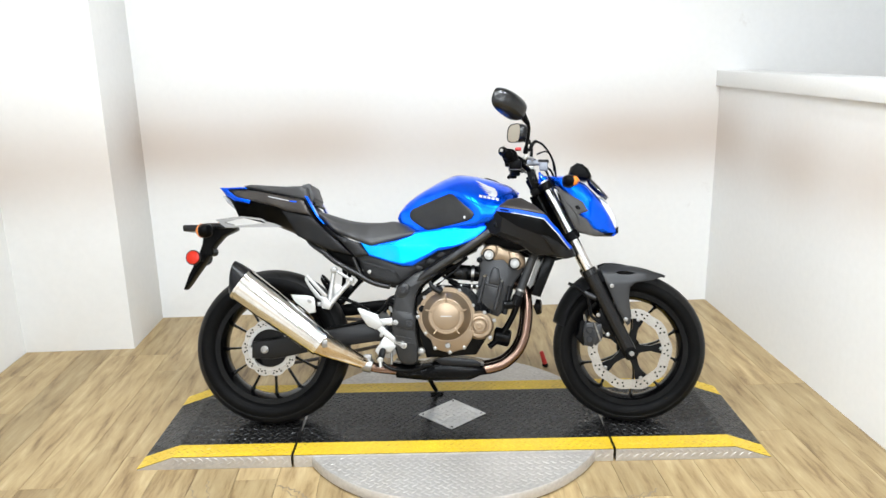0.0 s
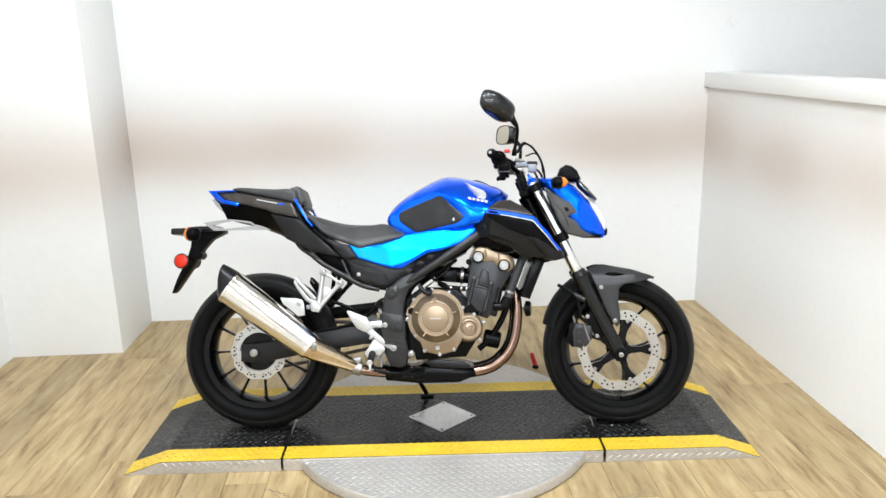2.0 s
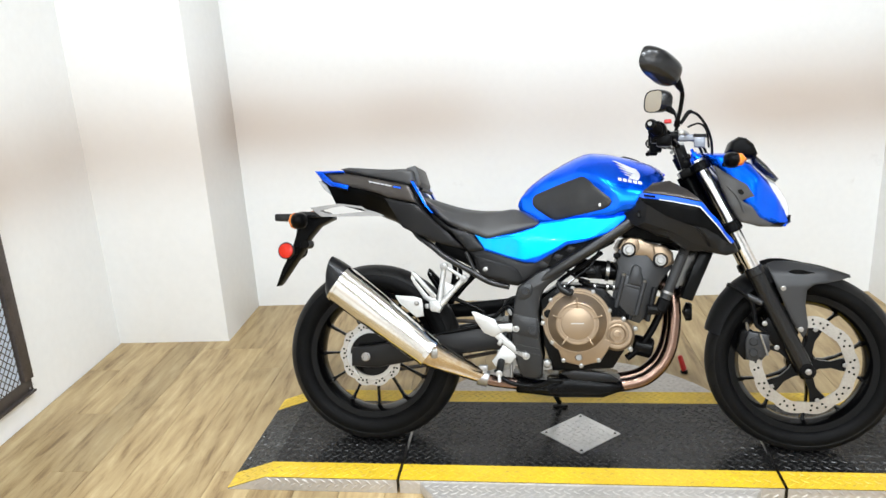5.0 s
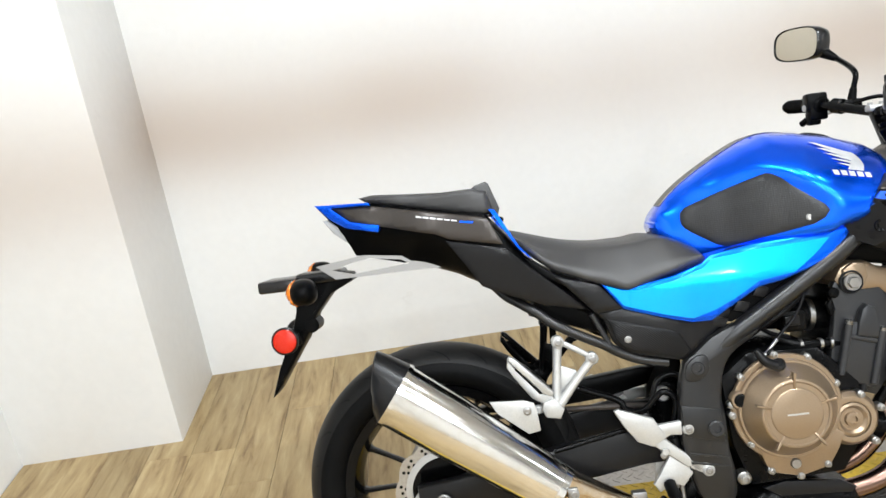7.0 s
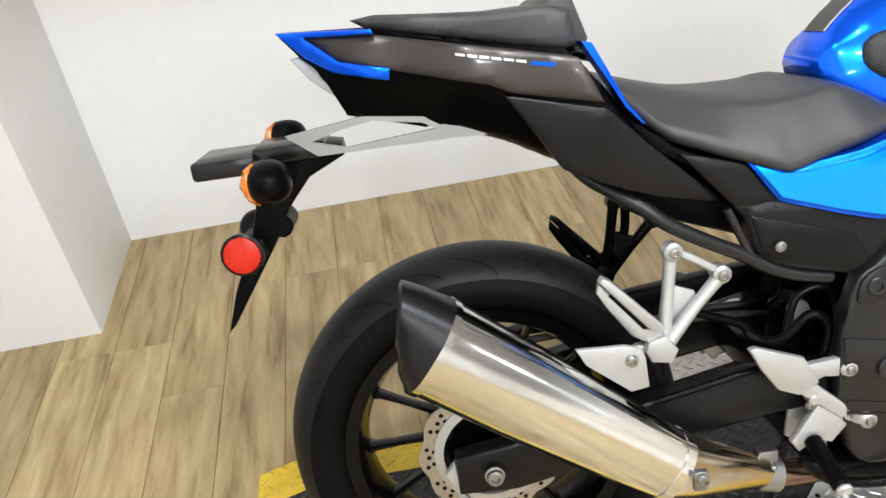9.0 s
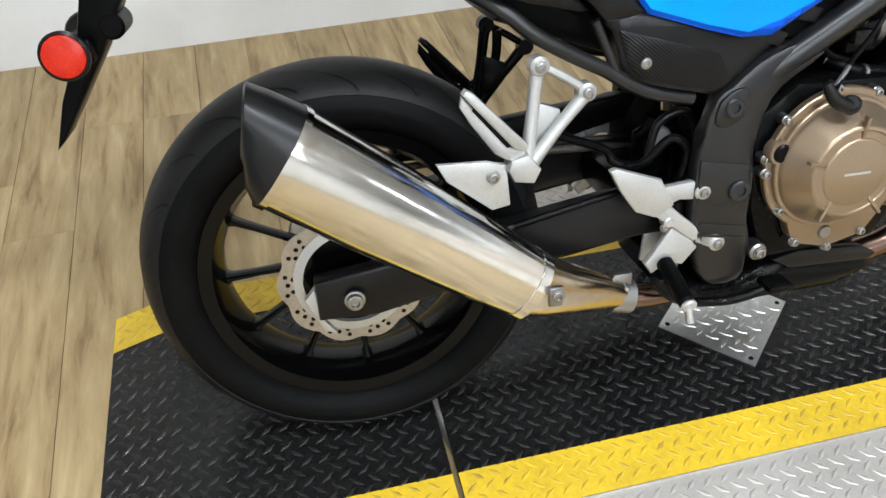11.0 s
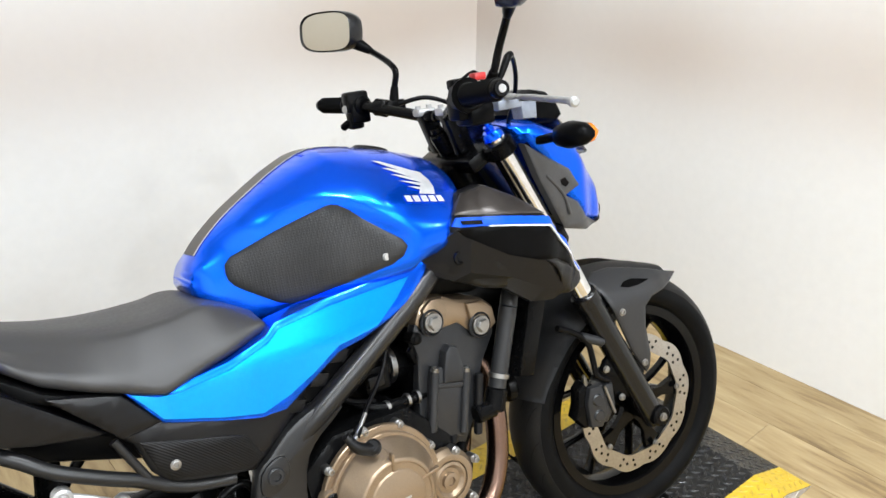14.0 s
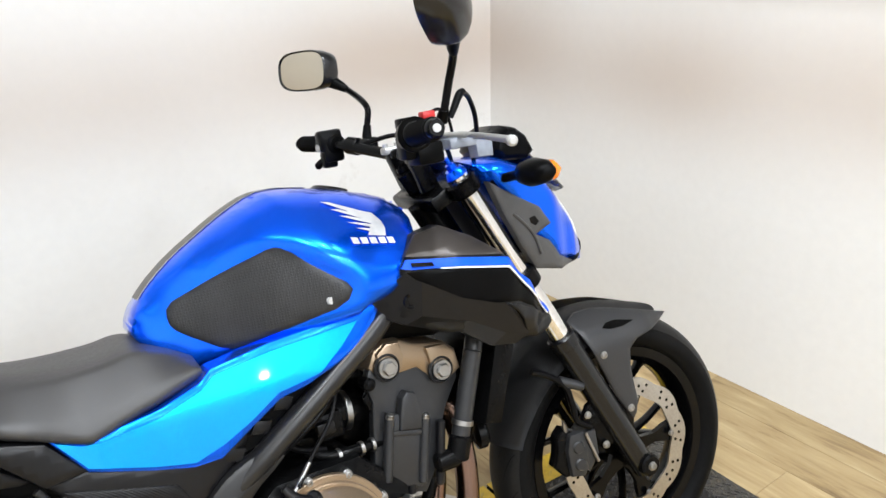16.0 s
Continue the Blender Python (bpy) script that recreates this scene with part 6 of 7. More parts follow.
    for k in range(36):
        bm.faces.new((lo[k], lo[(k + 1) % 36], hi[(k + 1) % 36], hi[k]))
    fpart("mirror_glass", bm, MIRROR, st, "silvered mirror glass", 20)

# headlight cowl
head_w = ramp([(1.10, 0.125), (1.20, 0.132), (1.28, 0.125), (1.34, 0.095), (1.40, 0.045)])
COWL = [(1.118, 0.972), (1.20, 0.968), (1.27, 0.935), (1.325, 0.875), (1.362, 0.81), (1.388, 0.745), (1.378, 0.730), (1.32, 0.735), (1.285, 0.745), (1.245, 0.79), (1.20, 0.865), (1.15, 0.93)]
head = fpart("headlight_cowl", pillow(COWL, lambda x, z: head_w(x) * (1 - 1.2 * max(0, 0.80 - z)), 0.028, 0.06, 0.012), BLUE, bike, "pearl blue headlight cowl", 45)
for s in (-1, 1):
    fpart("cowl_cheek", panel([(1.158, 0.928), (1.185, 0.908), (1.212, 0.890), (1.256, 0.864), (1.278, 0.828), (1.240, 0.815), (1.270, 0.797), (1.294, 0.762), (1.345, 0.736), (1.300, 0.733), (1.236, 0.750), (1.207, 0.800), (1.180, 0.862)], lambda x, z: head_w(x) * (1 - 1.2 * max(0, 0.80 - z)) + 0.003, 0.02, 0.011, 0.003, s), CHEEK_GREY, head, "satin grey cowl cheek")
    # uncut hole: a black slab stands for its shade
    fpart("cheek_hole", slab([(1.228, 0.848), (1.240, 0.850), (1.248, 0.838), (1.240, 0.832), (1.230, 0.838)], s * (head_w(1.235) + 0.001), s * (head_w(1.235) + 0.0042), 0.0), RIM_BLACK, head)
    fpart("cheek_ridge", tube([(1.196, s * (head_w(1.2) + 0.002), 0.862), (1.230, s * (head_w(1.23) + 0.004), 0.822), (1.246, s * (head_w(1.25) + 0.003), 0.778)], 0.0035, 8), CHEEK_GREY, head)
fpart("headlight", pillow([(1.318, 0.885), (1.345, 0.872), (1.362, 0.852), (1.385, 0.808), (1.393, 0.768), (1.38, 0.757), (1.355, 0.785), (1.33, 0.84)], lambda x, z: 0.050, 0.025, 0.03, 0.010, 2), CLEAR_LENS, head, "clear headlamp lens", 60)
fpart("lamp_reflector", box(1.352, 1.366, -0.045, 0.045, 0.806, 0.836, 0.004), DARK_GREY, head, "dark lamp housing behind the lens")
fpart("flyscreen", pillow([(1.270, 0.968), (1.292, 0.960), (1.325, 0.926), (1.362, 0.880), (1.352, 0.872), (1.322, 0.893), (1.285, 0.930)], lambda x, z: 0.070, 0.010, 0.04, 0.010), HAZE_GLASS, head, "smoked flyscreen lip")
fpart("chin", pillow([(1.236, 0.772), (1.262, 0.745), (1.305, 0.730), (1.372, 0.728), (1.397, 0.742), (1.398, 0.766), (1.380, 0.752), (1.31, 0.748)], lambda x, z: head_w(x) * (1 - 1.2 * max(0, 0.80 - z)) + 0.001, 0.010, 0.03, 0.010), BLACK_PLASTIC, head, "black cowl chin")
fpart("instrument_pod", pillow([(1.205, 0.975), (1.216, 1.004), (1.240, 1.019), (1.262, 1.014), (1.284, 0.995), (1.298, 0.962), (1.280, 0.948), (1.22, 0.955)], lambda x, z: 0.082, 0.014, 0.050, 0.010), BLACK_PLASTIC, head, "black instrument pod", 30)
fpart("pod_ridge", slab([(1.214, 1.004), (1.240, 1.020), (1.262, 1.015), (1.258, 1.008), (1.238, 1.012)], -0.028, 0.028, 0.002), DARK_GREY, head)
for s in (-1, 1):
    sg = fpart("front_signal", oval_loft([((1.188, s * 0.110, 0.926), (0, s, 0), 0.017, 0.022, 0), ((1.190, s * 0.120, 0.927), (0, s, 0), 0.016, 0.020, 0), ((1.192, s * 0.126, 0.928), (0, s, 0), 0.0085, 0.010, 0), ((1.202, s * 0.172, 0.934), (0, s, 0), 0.009, 0.011, 0), ((1.203, s * 0.184, 0.936), (0, s, 0), 0.020, 0.021, 0), ((1.204, s * 0.210, 0.937), (0, s, 0), 0.0245, 0.026, 0), ((1.205, s * 0.240, 0.938), (0, s, 0), 0.020, 0.021, 0), ((1.206, s * 0.256, 0.938), (0, s, 0), 0.010, 0.013, 0)], 24), BLACK_PLASTIC, head, "black turn signal", 60)
    fpart("signal_lens", pillow([(1.213, 0.918), (1.231, 0.920), (1.244, 0.937), (1.231, 0.954), (1.213, 0.957)], lambda x, z: 0.030, 0.014, 0.012, 0.005, mid=s * 0.219, rings=(0.002,)), ORANGE, sg, "amber lens")

# front mudguard: a thin shell over the tyre whose sides run down into two blades beside the fork
ax, az = FRONT_AXLE[0], FRONT_AXLE[2]
bm = bmesh.new()
rings = []
for k in range(37):
    f = k / 36
    a = radians(161 - 98 * f)
    r = 0.310 + 0.020 * math.sin(min(1, f * 1.1) * math.pi) + 0.006 * max(0, (f - 0.8) / 0.2)
    hw = 0.073 + 0.027 * math.sin(min(1, f * 1.05) * math.pi) ** 1.5 - 0.042 * max(0, (f - 0.70) / 0.30) ** 1.6 - 0.012 * max(0, (0.15 - f) / 0.15)
    ring = []
    for j in range(-9, 10):
        q = j / 9
        drop = 0.046 * abs(q) ** 2.4 * (1 - 0.80 * max(0, (f - 0.7) / 0.3))
        ring.append(bm.verts.new((ax + (r - drop) * math.cos(a), hw * q, az + (r - drop) * math.sin(a))))
    rings.append(ring)
for ra, rb in zip(rings, rings[1:]):
    for j in range(18):
        bm.faces.new((ra[j], ra[j + 1], rb[j + 1], rb[j]))
bmesh.ops.solidify(bm, geom=bm.faces[:], thickness=0.003)
fender = fpart("front_mudguard", bm, FENDER_GREY, bike, "dark grey plastic front mudguard", 60)


def blade_w(x, z):
    """Half-width of the mudguard's side: upright below, leaning in where it meets the shell."""
    return 0.118 - 0.40 * max(0, z - 0.555) - 1.6 * max(0, z - 0.585) ** 1.2 - 0.10 * max(0, x - 1.45) - 0.30 * max(0, x - 1.49)


for s in (-1, 1):
    fpart("mudguard_blade", panel([(1.318, 0.612), (1.345, 0.622), (1.385, 0.622), (1.435, 0.612), (1.480, 0.600), (1.524, 0.585), (1.560, 0.573), (1.521, 0.562), (1.484, 0.557), (1.450, 0.552), (1.430, 0.535), (1.426, 0.492), (1.434, 0.425), (1.428, 0.398), (1.419, 0.388), (1.407, 0.408), (1.385, 0.444), (1.352, 0.525), (1.330, 0.580)], blade_w, 0.005, 0.010, 0.003, s), FENDER_GREY, fender, "dark grey mudguard side blade", 50)
    for x, z in ((1.363, 0.541), (1.413, 0.413)):
        fpart("mudguard_bolt", bolt_head(bmesh.new(), (x, s * (blade_w(x, z) - 0.001), z), 0.0065, 0.005, (0, s, 0)), BOLT, fender)
    # slot shade laid on the blade as a black panel
    fpart("mudguard_vent", panel([(1.378, 0.590), (1.392, 0.596), (1.415, 0.597), (1.454, 0.588), (1.425, 0.584), (1.395, 0.585)], lambda x, z: blade_w(x, z) + 0.0012, 0.003, 0.01, 0, s), RIM_BLACK, fender, "vent slot with its shade as a black patch")

# caliper and hose
cal = fpart("brake_caliper", slab([(1.236, 0.365), (1.240, 0.398), (1.257, 0.414), (1.290, 0.396), (1.283, 0.309), (1.250, 0.310), (1.226, 0.339)], -0.104, -0.072, 0.007), SATIN_BLACK, bike, "black and grey two-piston front brake caliper", 25)
fpart("caliper_body", slab([(1.262, 0.402), (1.296, 0.400), (1.300, 0.330), (1.286, 0.306), (1.256, 0.314), (1.252, 0.370)], -0.116, -0.086, 0.005), ENGINE_GREY, cal, "dark grey caliper body", 25)
fpart("caliper_bridge", slab([(1.292, 0.398), (1.324, 0.394), (1.326, 0.342), (1.300, 0.310), (1.288, 0.322)], -0.114, -0.07, 0.005), ENGINE_GREY, cal, "", 25)
for z in (0.372, 0.336):
    fpart("piston_boss", lathe([(0, 0.005), (0.011, 0.005), (0.0135, 0.002), (0.0135, 0), (0, 0)], (1.277, -0.115, z), (0, -1, 0), 18), ENGINE_GREY, cal)
fpart("pad_pin", rod((1.296, -0.118, 0.398), (1.318, -0.118, 0.330), 0.0035, seg=8), BOLT, cal)
fpart("bleed_nipple", join(rod((1.262, -0.100, 0.406), (1.258, -0.103, 0.424), 0.005, seg=10), rod((1.258, -0.103, 0.424), (1.257, -0.104, 0.430), 0.0032, seg=8)), BOLT, cal)
for x, z in ((1.310, 0.429), (1.345, 0.354)):
    fpart("caliper_bolt", bolt_head(bmesh.new(), (x, -0.112, z), 0.0062, 0.006), BOLT, cal)
fpart("brake_hose", tube([(1.199, -0.11, 0.552), (1.238, -0.11, 0.531), (1.270, -0.11, 0.500), (1.280, -0.11, 0.458), (1.286, -0.11, 0.424), (1.315, -0.11, 0.402)], 0.0065, 10), CABLE, bike, "black brake hose")
fpart("hose_bracket", rod((1.259, -0.105, 0.515), (1.304, -0.118, 0.493), 0.010, bevel=0.002), ENGINE_GREY, bike)
fpart("handlebar_cable", tube([(1.03, -0.16, 1.03), (1.06, -0.13, 1.035), (1.10, -0.09, 1.015), (1.13, -0.05, 0.97), (1.14, -0.03, 0.92)], 0.0045, 8), CABLE, bike, "black cable")
fpart("throttle_cable", tube([(1.056, -0.228, 1.050), (1.066, -0.228, 1.066), (1.078, -0.226, 1.083), (1.088, -0.221, 1.087)], 0.0060, 10, radii=(0.0045, 0.006, 0.0066, 0.0058)), CABLE, bike, "black throttle cable elbow")
fpart("brake_line", tube([(1.088, -0.220, 1.086), (1.110, -0.195, 1.076), (1.135, -0.160, 1.045), (1.152, -0.120, 1.005), (1.158, -0.08, 0.960)], 0.0042, 10), CABLE, bike, "black brake line arching over the bars")
fpart("handlebar_cable", tube([(1.085, -0.06, 1.056), (1.120, -0.05, 1.067), (1.143, -0.04, 1.046), (1.152, -0.03, 0.99)], 0.0032, 8), CABLE, bike, "thin black cable")
fpart("handlebar_cable", tube([(1.04, 0.12, 1.025), (1.09, 0.09, 1.03), (1.14, 0.06, 1.0), (1.155, 0.02, 0.94)], 0.0045, 8), CABLE, bike, "black cable")

# plate carrier, rear signals, reflector
hold = part("plate_carrier", slab([(-0.232, 0.795), (-0.17, 0.800), (-0.130, 0.792), (-0.128, 0.776), (-0.180, 0.752), (-0.216, 0.712), (-0.250, 0.655), (-0.326, 0.548), (-0.338, 0.537), (-0.315, 0.60), (-0.278, 0.672), (-0.262, 0.72), (-0.258, 0.755)], -0.032, 0.032, 0.004), BLACK_PLASTIC, bike, "black number-plate carrier")
part("plate_lamp", join(box(-0.332, -0.245, -0.058, 0.058, 0.770, 0.796, 0.006), box(-0.25, -0.15, -0.045, 0.045, 0.778, 0.803, 0.006)), FORK_GREY, hold)
part("carrier_hook", rod((-0.232, -0.033, 0.688), (-0.232, 0.033, 0.688), 0.017, bevel=0.004), BLACK_PLASTIC, hold)
rail = [(-0.200, 0.815), (-0.095, 0.828), (-0.007, 0.816), (0.116, 0.780), (0.025, 0.783), (-0.160, 0.783)]
hole = [(-0.166, 0.803), (-0.120, 0.815), (-0.082, 0.820), (-0.016, 0.809), (0.002, 0.799), (-0.120, 0.790)]
bm = bmesh.new()
for y in (-0.056, -0.050):
    o_ = [bm.verts.new((x, y, z)) for x, z in rail]
    i_ = [bm.verts.new((x, y, z)) for x, z in hole]
    for k in range(6):
        bm.faces.new((o_[k], o_[(k + 1) % 6], i_[(k + 1) % 6], i_[k]))
bm.verts.ensure_lookup_table()
for base in (0, 6):
    for k in range(6):
        a, c = base + k, base + (k + 1) % 6
        bm.faces.new((bm.verts[a], bm.verts[c], bm.verts[c + 12], bm.verts[a + 12]))
part("carrier_rail", bm, BRUSHED, hold, "silver carrier rail with a slot", 20)
for s in (-1, 1):
    cz = 0.768 if s < 0 else 0.790
    sg = part("rear_signal", oval_loft([((-0.225, s * 0.03, cz - 0.004), (0, s, 0), 0.008, 0.008, 0), ((-0.225, s * 0.078, cz), (0, s, 0), 0.009, 0.009, 0), ((-0.224, s * 0.090, cz), (0, s, 0), 0.024, 0.025, 0), ((-0.223, s * 0.105, cz), (0, s, 0), 0.029, 0.031, 0), ((-0.221, s * 0.125, cz), (0, s, 0), 0.026, 0.028, 0), ((-0.219, s * 0.142, cz), (0, s, 0), 0.017, 0.018, 0), ((-0.218, s * 0.150, cz), (0, s, 0), 0.006, 0.007, 0)], 24), BLACK_PLASTIC, hold, "black turn signal", 60)
    part("signal_lens", pillow([(-0.236, cz - 0.028), (-0.250, cz - 0.020), (-0.258, cz), (-0.250, cz + 0.020), (-0.236, cz + 0.028)], lambda x, z: 0.024, 0.012, 0.010, 0.006, mid=s * 0.108, rings=(0.002,)), ORANGE, sg, "amber lens")
part("side_reflector", lathe([(0, 0.010), (0.022, 0.010), (0.0255, 0.008), (0.026, 0.004), (0, 0.004)], (-0.284, -0.066, 0.665), (-0.05, -1, 0.05), 32), RED, hold, "round red side reflector")
part("side_reflector", lathe([(0, 0.010), (0.022, 0.010), (0.0255, 0.008), (0.026, 0.004), (0, 0.004)], (-0.284, 0.066, 0.665), (-0.05, 1, 0.05), 32), RED, hold, "round red side reflector")
part("reflector_arm", box(-0.29, -0.255, -0.055, 0.055, 0.65, 0.68, 0.004), BLACK_PLASTIC, hold)
for s in (-1, 1):
    part("reflector_ring", lathe([(0, -0.004), (0.028, -0.004), (0.030, 0.0), (0.030, 0.005), (0.0265, 0.007), (0.0262, 0.0)], (-0.284, s * 0.066, 0.665), (-0.05, s, 0.05), 32), DARK_GREY, hold)

# side stand
stand_leg = part("side_stand", join(rod((0.60, 0.12, 0.22), (0.66, 0.25, 0.085), 0.011, 0.009, bevel=0.003), box(0.635, 0.69, 0.235, 0.275, 0.074, 0.082, 0.003)), SATIN_BLACK, bike, "black steel side stand, folded down")

# throttle bodies, hoses, wiring and the parts behind the engine
part("air_box", join(slab([(0.60, 0.70), (0.66, 0.745), (0.86, 0.75), (0.84, 0.68), (0.70, 0.61), (0.61, 0.60)], -0.115, 0.115, 0.012), slab([(0.83, 0.75), (1.08, 0.75), (1.08, 0.69), (1.00, 0.675), (0.87, 0.70)], -0.105, 0.105, 0.01)), BLACK_PLASTIC, bike, "black air box under the tank")
tb = part("throttle_body", join(rod((0.715, -0.06, 0.60), (0.86, -0.06, 0.585), 0.030, bevel=0.004), rod((0.715, 0.06, 0.60), (0.86, 0.06, 0.585), 0.030, bevel=0.004), box(0.75, 0.80, -0.11, 0.10, 0.565, 0.61, 0.006)), SATIN_BLACK, bike, "black throttle body")
part("hose_clip", lathe([(0.031, -0.006), (0.034, -0.005), (0.034, 0.005), (0.031, 0.006)], (0.82, -0.06, 0.589), (1, 0, -0.1), 24), BOLT, tb)
part("connector", box(0.748, 0.778, -0.128, -0.112, 0.582, 0.602, 0.003), DARK_GREY, tb, "grey wiring connector")
part("coolant_pipe", tube([(0.855, -0.118, 0.535), (0.80, -0.122, 0.540), (0.76, -0.118, 0.545), (0.73, -0.10, 0.56)], 0.009, 10), SATIN_BLACK, bike, "black coolant pipe")
for x in (0.835, 0.815, 0.775):
    part("pipe_clip", lathe([(0.0095, -0.003), (0.012, -0.003), (0.012, 0.003), (0.0095, 0.003)], (x, -0.1205, 0.537 + (0.835 - x) * 0.05), (1, 0.05, -0.08), 16), BOLT, bike)
part("clutch_cable", tube([(0.682, -0.19, 0.545), (0.72, -0.165, 0.575), (0.765, -0.145, 0.61), (0.79, -0.135, 0.66), (0.792, -0.12, 0.71)], 0.0035, 8), CABLE, bike, "black clutch cable")
part("cable_sleeve", tube([(0.672, -0.19, 0.538), (0.69, -0.183, 0.553), (0.71, -0.172, 0.568)], 0.0035, 8), BRUSHED, bike)
part("breather_hose", tube([(0.66, -0.10, 0.555), (0.70, -0.12, 0.585), (0.75, -0.125, 0.615), (0.80, -0.115, 0.65)], 0.007, 8), CABLE, bike)
part("wiring_loom", tube([(0.60, -0.11, 0.585), (0.67, -0.125, 0.60), (0.72, -0.118, 0.57), (0.76, -0.11, 0.555)], 0.005, 8), CABLE, bike)
part("head_bracket", slab([(0.838, 0.615), (0.862, 0.64), (0.862, 0.60), (0.845, 0.59)], -0.118, -0.106, 0.003), SATIN_BLACK, bike)
part("engine_mount", tube([(1.00, -0.05, 0.60), (1.00, -0.05, 0.50), (0.975, -0.05, 0.42), (0.925, -0.05, 0.34), (0.88, -0.05, 0.30)], 0.012, 10), SATIN_BLACK, bike, "black engine cradle tube")
part("oil_filter", rod((0.90, -0.03, 0.345), (0.965, -0.03, 0.33), 0.034, bevel=0.006, seg=24), SATIN_BLACK, bike, "black oil filter")
part("hose_elbow", join(rod((0.992, -0.14, 0.502), (0.976, -0.14, 0.462), 0.0205, bevel=0.004), rod((0.978, -0.14, 0.468), (0.936, -0.138, 0.468), 0.017, bevel=0.003)), SATIN_BLACK, bike)
part("hose_clip", lathe([(0.0165, -0.004), (0.0195, -0.004), (0.0195, 0.004), (0.0165, 0.004)], (1.000, -0.14, 0.522), (0.4, 0, 1), 20), BOLT, bike)
part("horn", lathe([(0, 0.012), (0.025, 0.012), (0.030, 0.006), (0.030, -0.008), (0, -0.02)], (1.075, -0.06, 0.455), (1, -0.2, 0), 24), SATIN_BLACK, bike, "black horn")
# rear brake master cylinder, reservoir hose, linkage
mc = part("rear_master_cylinder", join(rod((0.505, -0.125, 0.31), (0.50, -0.125, 0.385), 0.013, bevel=0.003), rod((0.50, -0.125, 0.385), (0.499, -0.125, 0.40), 0.009)), DARK_GREY, bike, "grey rear brake master cylinder")
part("brake_pushrod", rod((0.505, -0.13, 0.31), (0.506, -0.135, 0.245), 0.005), BOLT, mc)
part("banjo_bolt", bolt_head(bmesh.new(), (0.497, -0.13, 0.40), 0.008, 0.006), BOLT, mc)
part("rear_brake_hose", tube([(0.50, -0.125, 0.40), (0.515, -0.12, 0.455), (0.49, -0.115, 0.475), (0.45, -0.11, 0.44), (0.418, -0.09, 0.440), (0.405, -0.083, 0.459), (0.351, -0.08, 0.482), (0.296, -0.08, 0.505)], 0.0068, 10), SATIN_BLACK, bike, "black rear brake hose")
part("reservoir_hose", tube([(0.515, -0.10, 0.40), (0.545, -0.09, 0.45), (0.53, -0.085, 0.50), (0.49, -0.08, 0.49), (0.475, -0.08, 0.44)], 0.006, 10), DARK_GREY, bike, "grey reservoir hose")
part("spring_clip", lathe([(0, 0.006), (0.014, 0.006), (0.017, 0.002), (0.017, -0.004), (0, -0.004)], (0.505, -0.055, 0.455), (0, -1, 0.1), 20), CAST_ALU, bike)
part("linkage_plate", slab([(0.46, 0.335), (0.52, 0.325), (0.525, 0.285), (0.49, 0.265), (0.455, 0.285)], -0.118, -0.112, 0.002), CAST_ALU, bike, "alloy suspension linkage plate")
part("linkage_bolt", bolt_head(bmesh.new(), (0.485, -0.119, 0.295), 0.010, 0.008), BOLT, bike)
part("guard_rod", rod((0.255, -0.132, 0.382), (0.41, -0.132, 0.412), 0.0055), SATIN_BLACK, bike)
part("tool_tray", slab([(0.24, 0.66), (0.40, 0.60), (0.55, 0.56), (0.55, 0.62), (0.40, 0.69), (0.26, 0.72)], -0.10, 0.10, 0.01), BLACK_PLASTIC, bike, "black under-seat tray")
part("brake_pedal", tube([(0.455, -0.165, 0.275), (0.50, -0.168, 0.235), (0.58, -0.175, 0.225), (0.64, -0.185, 0.245)], 0.0075, 10), SATIN_BLACK, bike, "black brake pedal")
part("pedal_pad", box(0.625, 0.665, -0.205, -0.165, 0.242, 0.254, 0.004), SATIN_BLACK, bike)
# black cast mid-frame details
part("collector_cover", slab([(0.665, 0.262), (0.71, 0.272), (0.82, 0.262), (0.85, 0.245), (0.84, 0.235), (0.70, 0.242)], -0.142, -0.128, 0.003), DARK_GREY, bike, "dark grey collector guard")
part("seat_strap_hook", rod((0.205, -0.10, 0.868), (0.205, 0.10, 0.868), 0.006), BLACK_PLASTIC, bike)
part("muffler_tab", slab([(0.235, 0.302), (0.262, 0.300), (0.255, 0.288), (0.238, 0.290)], -0.215, -0.20, 0.002), CAST_ALU, can)


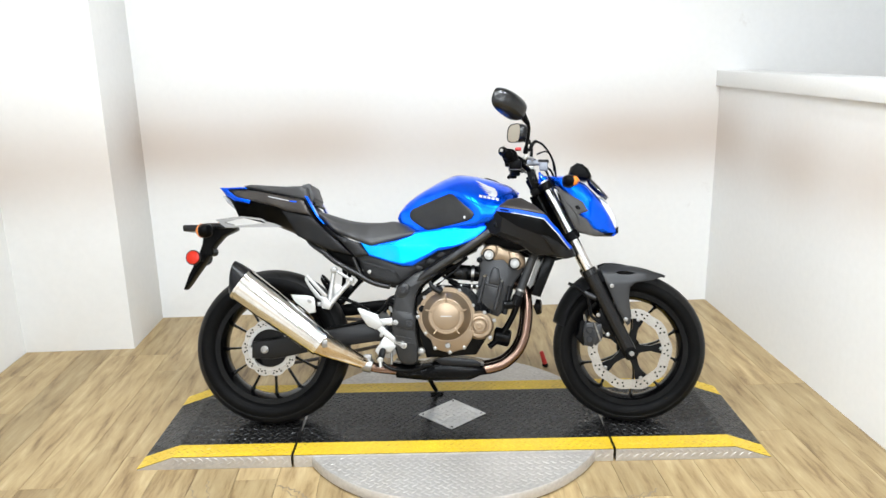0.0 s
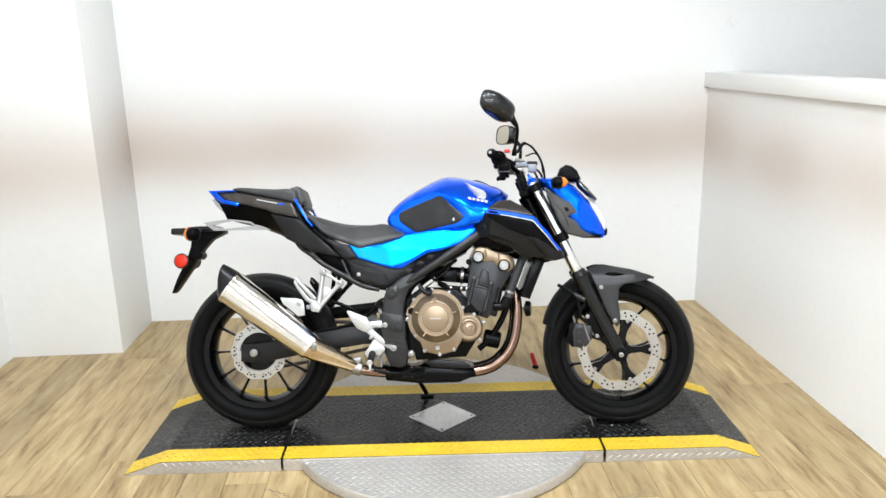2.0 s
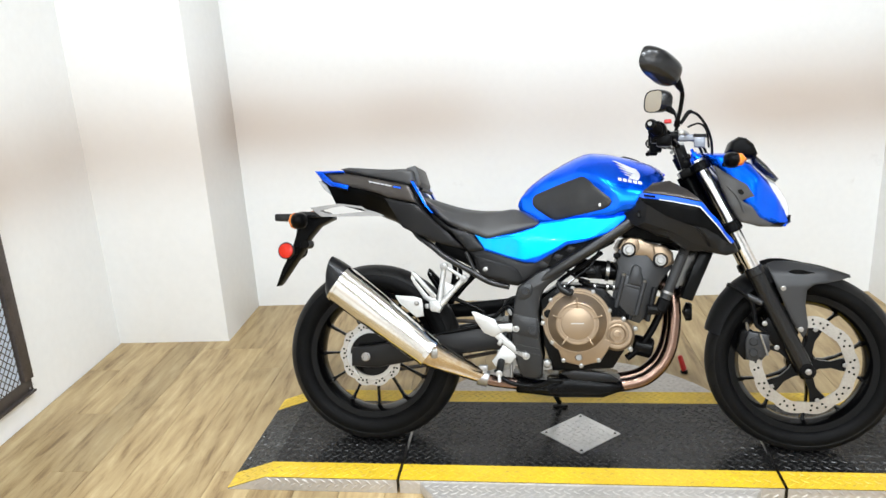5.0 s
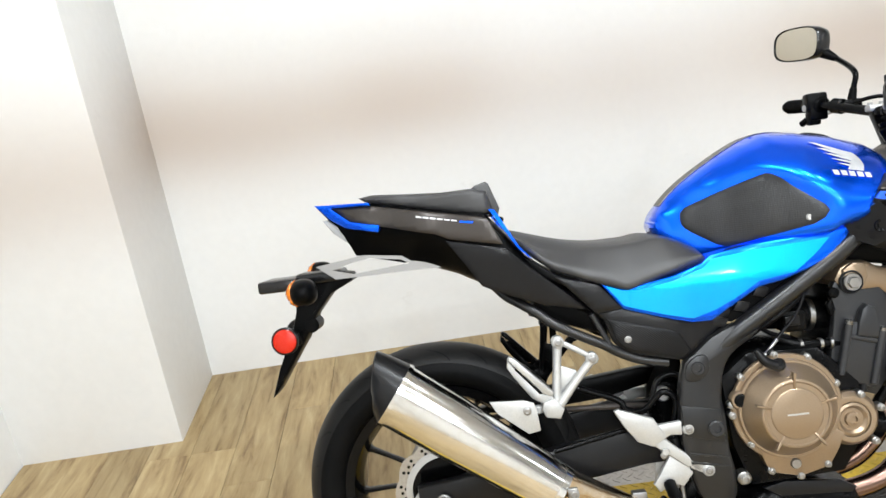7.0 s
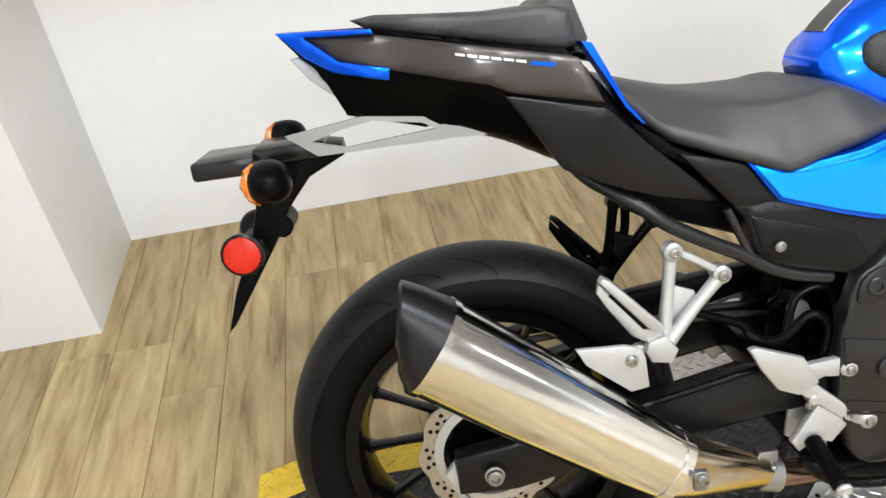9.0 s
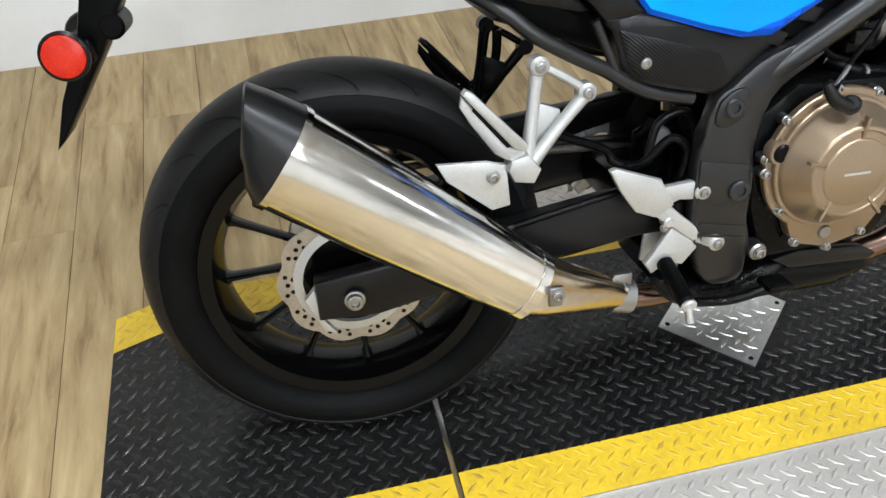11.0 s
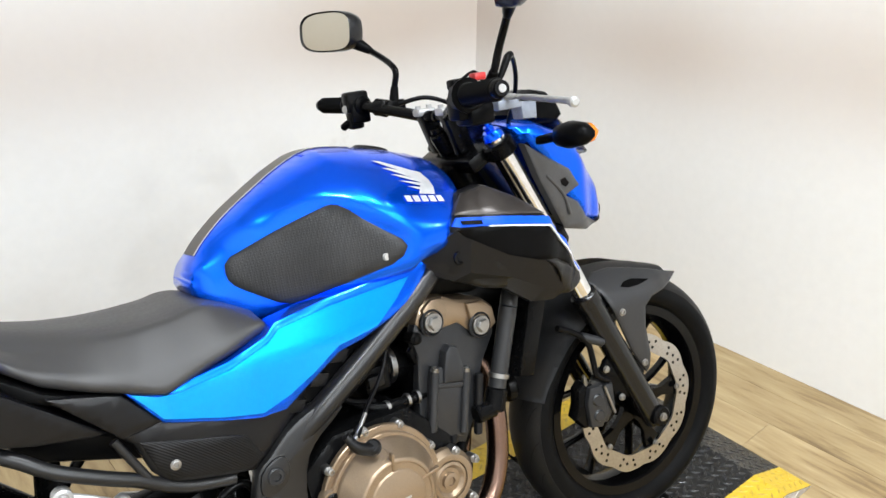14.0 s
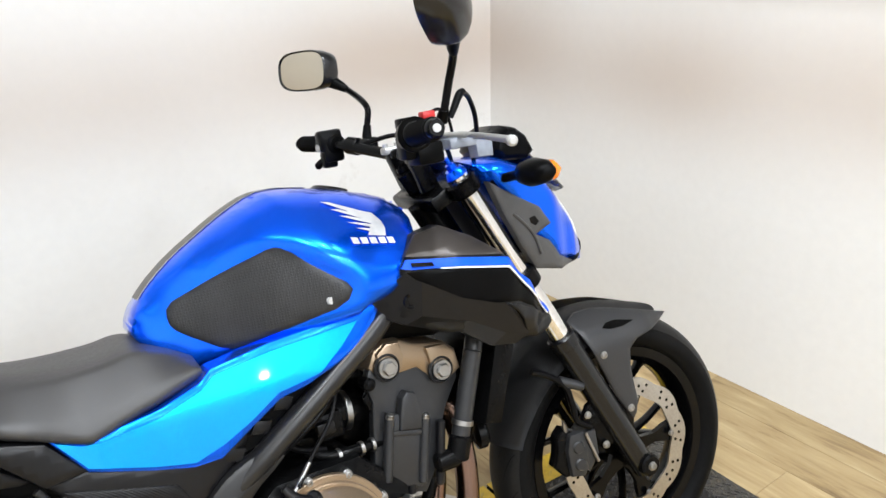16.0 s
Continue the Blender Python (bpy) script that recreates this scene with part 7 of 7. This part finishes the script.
# ---- wall panel and loose things ----
def mesh_panel():
    """Dark iron frame with expanded metal in front of a pale pane, fixed low on the side wall."""
    y0, y1, z0, z1, x = 1.72, 2.955, 0.105, 1.305, -1.620
    t = thing("mesh_panel", "dark iron framed expanded-metal panel fixed to the white wall", "wall panel", pose(x, 0, 0))
    w = 0.062
    for a, b, c, d in ((y0, y1, z0, z0 + w), (y0, y1, z1 - w, z1), (y0, y0 + w, z0 + w, z1 - w), (y1 - w, y1, z0 + w, z1 - w)):
        part("frame_bar", join(box(0.0, 0.006, a, b, c, d, 0.001), box(0.006, 0.022, a + 0.004, b - 0.004, c + 0.004, min(d, c + 0.012) if b - a > 0.5 else d - 0.004, 0.001)), IRON, t)
    part("pane", box(0.0005, 0.0025, y0 + w, y1 - w, z0 + w, z1 - w), PANE, t, "pale blue-white pane")
    bm = bmesh.new()
    pitch_y, pitch_z = 0.034, 0.017
    iy0, iy1, iz0, iz1 = y0 + w, y1 - w, z0 + w, z1 - w
    ny, nz = int((iy1 - iy0) / pitch_y), int((iz1 - iz0) / pitch_z)
    for i in range(ny):
        for j in range(nz):
            cy, cz = iy0 + (i + 0.5 + 0.5 * (j % 2)) * pitch_y, iz0 + (j + 0.5) * pitch_z
            if cy > iy1 - 0.01:
                continue
            for sy in (-1, 1):
                a = Vector((0.010, cy, cz - pitch_z / 2))
                c = Vector((0.010, cy + sy * pitch_y / 2, cz + pitch_z / 2))
                n = Vector((0, -(c - a).z, (c - a).y)).normalized() * 0.0016
                vs = [bm.verts.new(p) for p in (a - n, c - n, c + n, a + n)]
                hi = [bm.verts.new(v.co + Vector((0.002, 0, 0))) for v in vs]
                bm.faces.new(hi)
                for k in range(4):
                    bm.faces.new((vs[k], vs[(k + 1) % 4], hi[(k + 1) % 4], hi[k]))
    tagged(part("wire_mesh", bm, IRON, t, "expanded metal mesh"), kind="stuff")
    for y, z in ((y1 - 0.02, z0 + 0.02), (y1 - 0.02, z1 - 0.02), (y0 + 0.02, z0 + 0.02), (y0 + 0.02, z1 - 0.02), (y1 - 0.02, 0.5), (y1 - 0.02, 0.9), (2.6, z0 + 0.02), (2.2, z0 + 0.02)):
        part("rivet", lathe([(0, 0.003), (0.004, 0.003), (0.006, 0)], (0.006, y, z), (1, 0, 0), 10), BOLT, t)
    return t


mesh_panel()
lever = thing("locking_lever", "small red plastic locking lever behind the turntable", "lever", pose(1.035, 3.235, 0))
part("handle", rod((0, 0, 0.012), (-0.018, 0.01, 0.075), 0.012, 0.010, 14, 0.004), RED_PLASTIC, lever, "red plastic handle")
part("pivot", rod((0, 0, 0.0005), (0.002, 0, 0.014), 0.016, 0.014, 14, 0.003), SATIN_BLACK, lever)
lay_floor()


def scuff(points, width):
    """A thin worn scratch along the floor, of uneven width."""
    line = curve_points([(x, y, 0) for x, y in points], 8)
    bm = bmesh.new()
    last = None
    for i, p in enumerate(line):
        d = (line[min(i + 1, len(line) - 1)] - line[max(i - 1, 0)]).normalized()
        n = Vector((-d.y, d.x, 0))
        w = width * (0.25 + 0.75 * abs(math.sin(i * 1.7))) * min(1, i / 3 + 0.1, (len(line) - 1 - i) / 3 + 0.1)
        p = p + n * 0.006 * math.sin(i * 2.3)
        row = [bm.verts.new((p.x - n.x * w, p.y - n.y * w, 0.0006)), bm.verts.new((p.x + n.x * w, p.y + n.y * w, 0.0006))]
        if last:
            bm.faces.new((last[0], last[1], row[1], row[0]))
        last = row
    part("scuff_mark", bm, SCUFF, floor)


scuff([(-0.104, 2.300), (-0.034, 2.266), (0.016, 2.219), (0.051, 2.157), (0.083, 2.071)], 0.0050)
scuff([(-0.078, 2.280), (0.004, 2.196), (0.042, 2.116)], 0.0030)
scuff([(0.864, 2.075), (0.936, 2.117), (0.999, 2.140), (1.100, 2.126)], 0.0040)
scuff([(1.056, 2.092), (1.128, 2.124), (1.171, 2.121), (1.243, 2.179)], 0.0060)
scuff([(1.084, 2.123), (1.209, 2.152)], 0.0030)
scuff([(-0.400, 2.315), (-0.351, 2.212), (-0.282, 2.118), (-0.187, 2.032)], 0.0030)
scuff([(-0.346, 2.363), (-0.328, 2.271), (-0.254, 2.132), (-0.144, 2.046)], 0.0030)
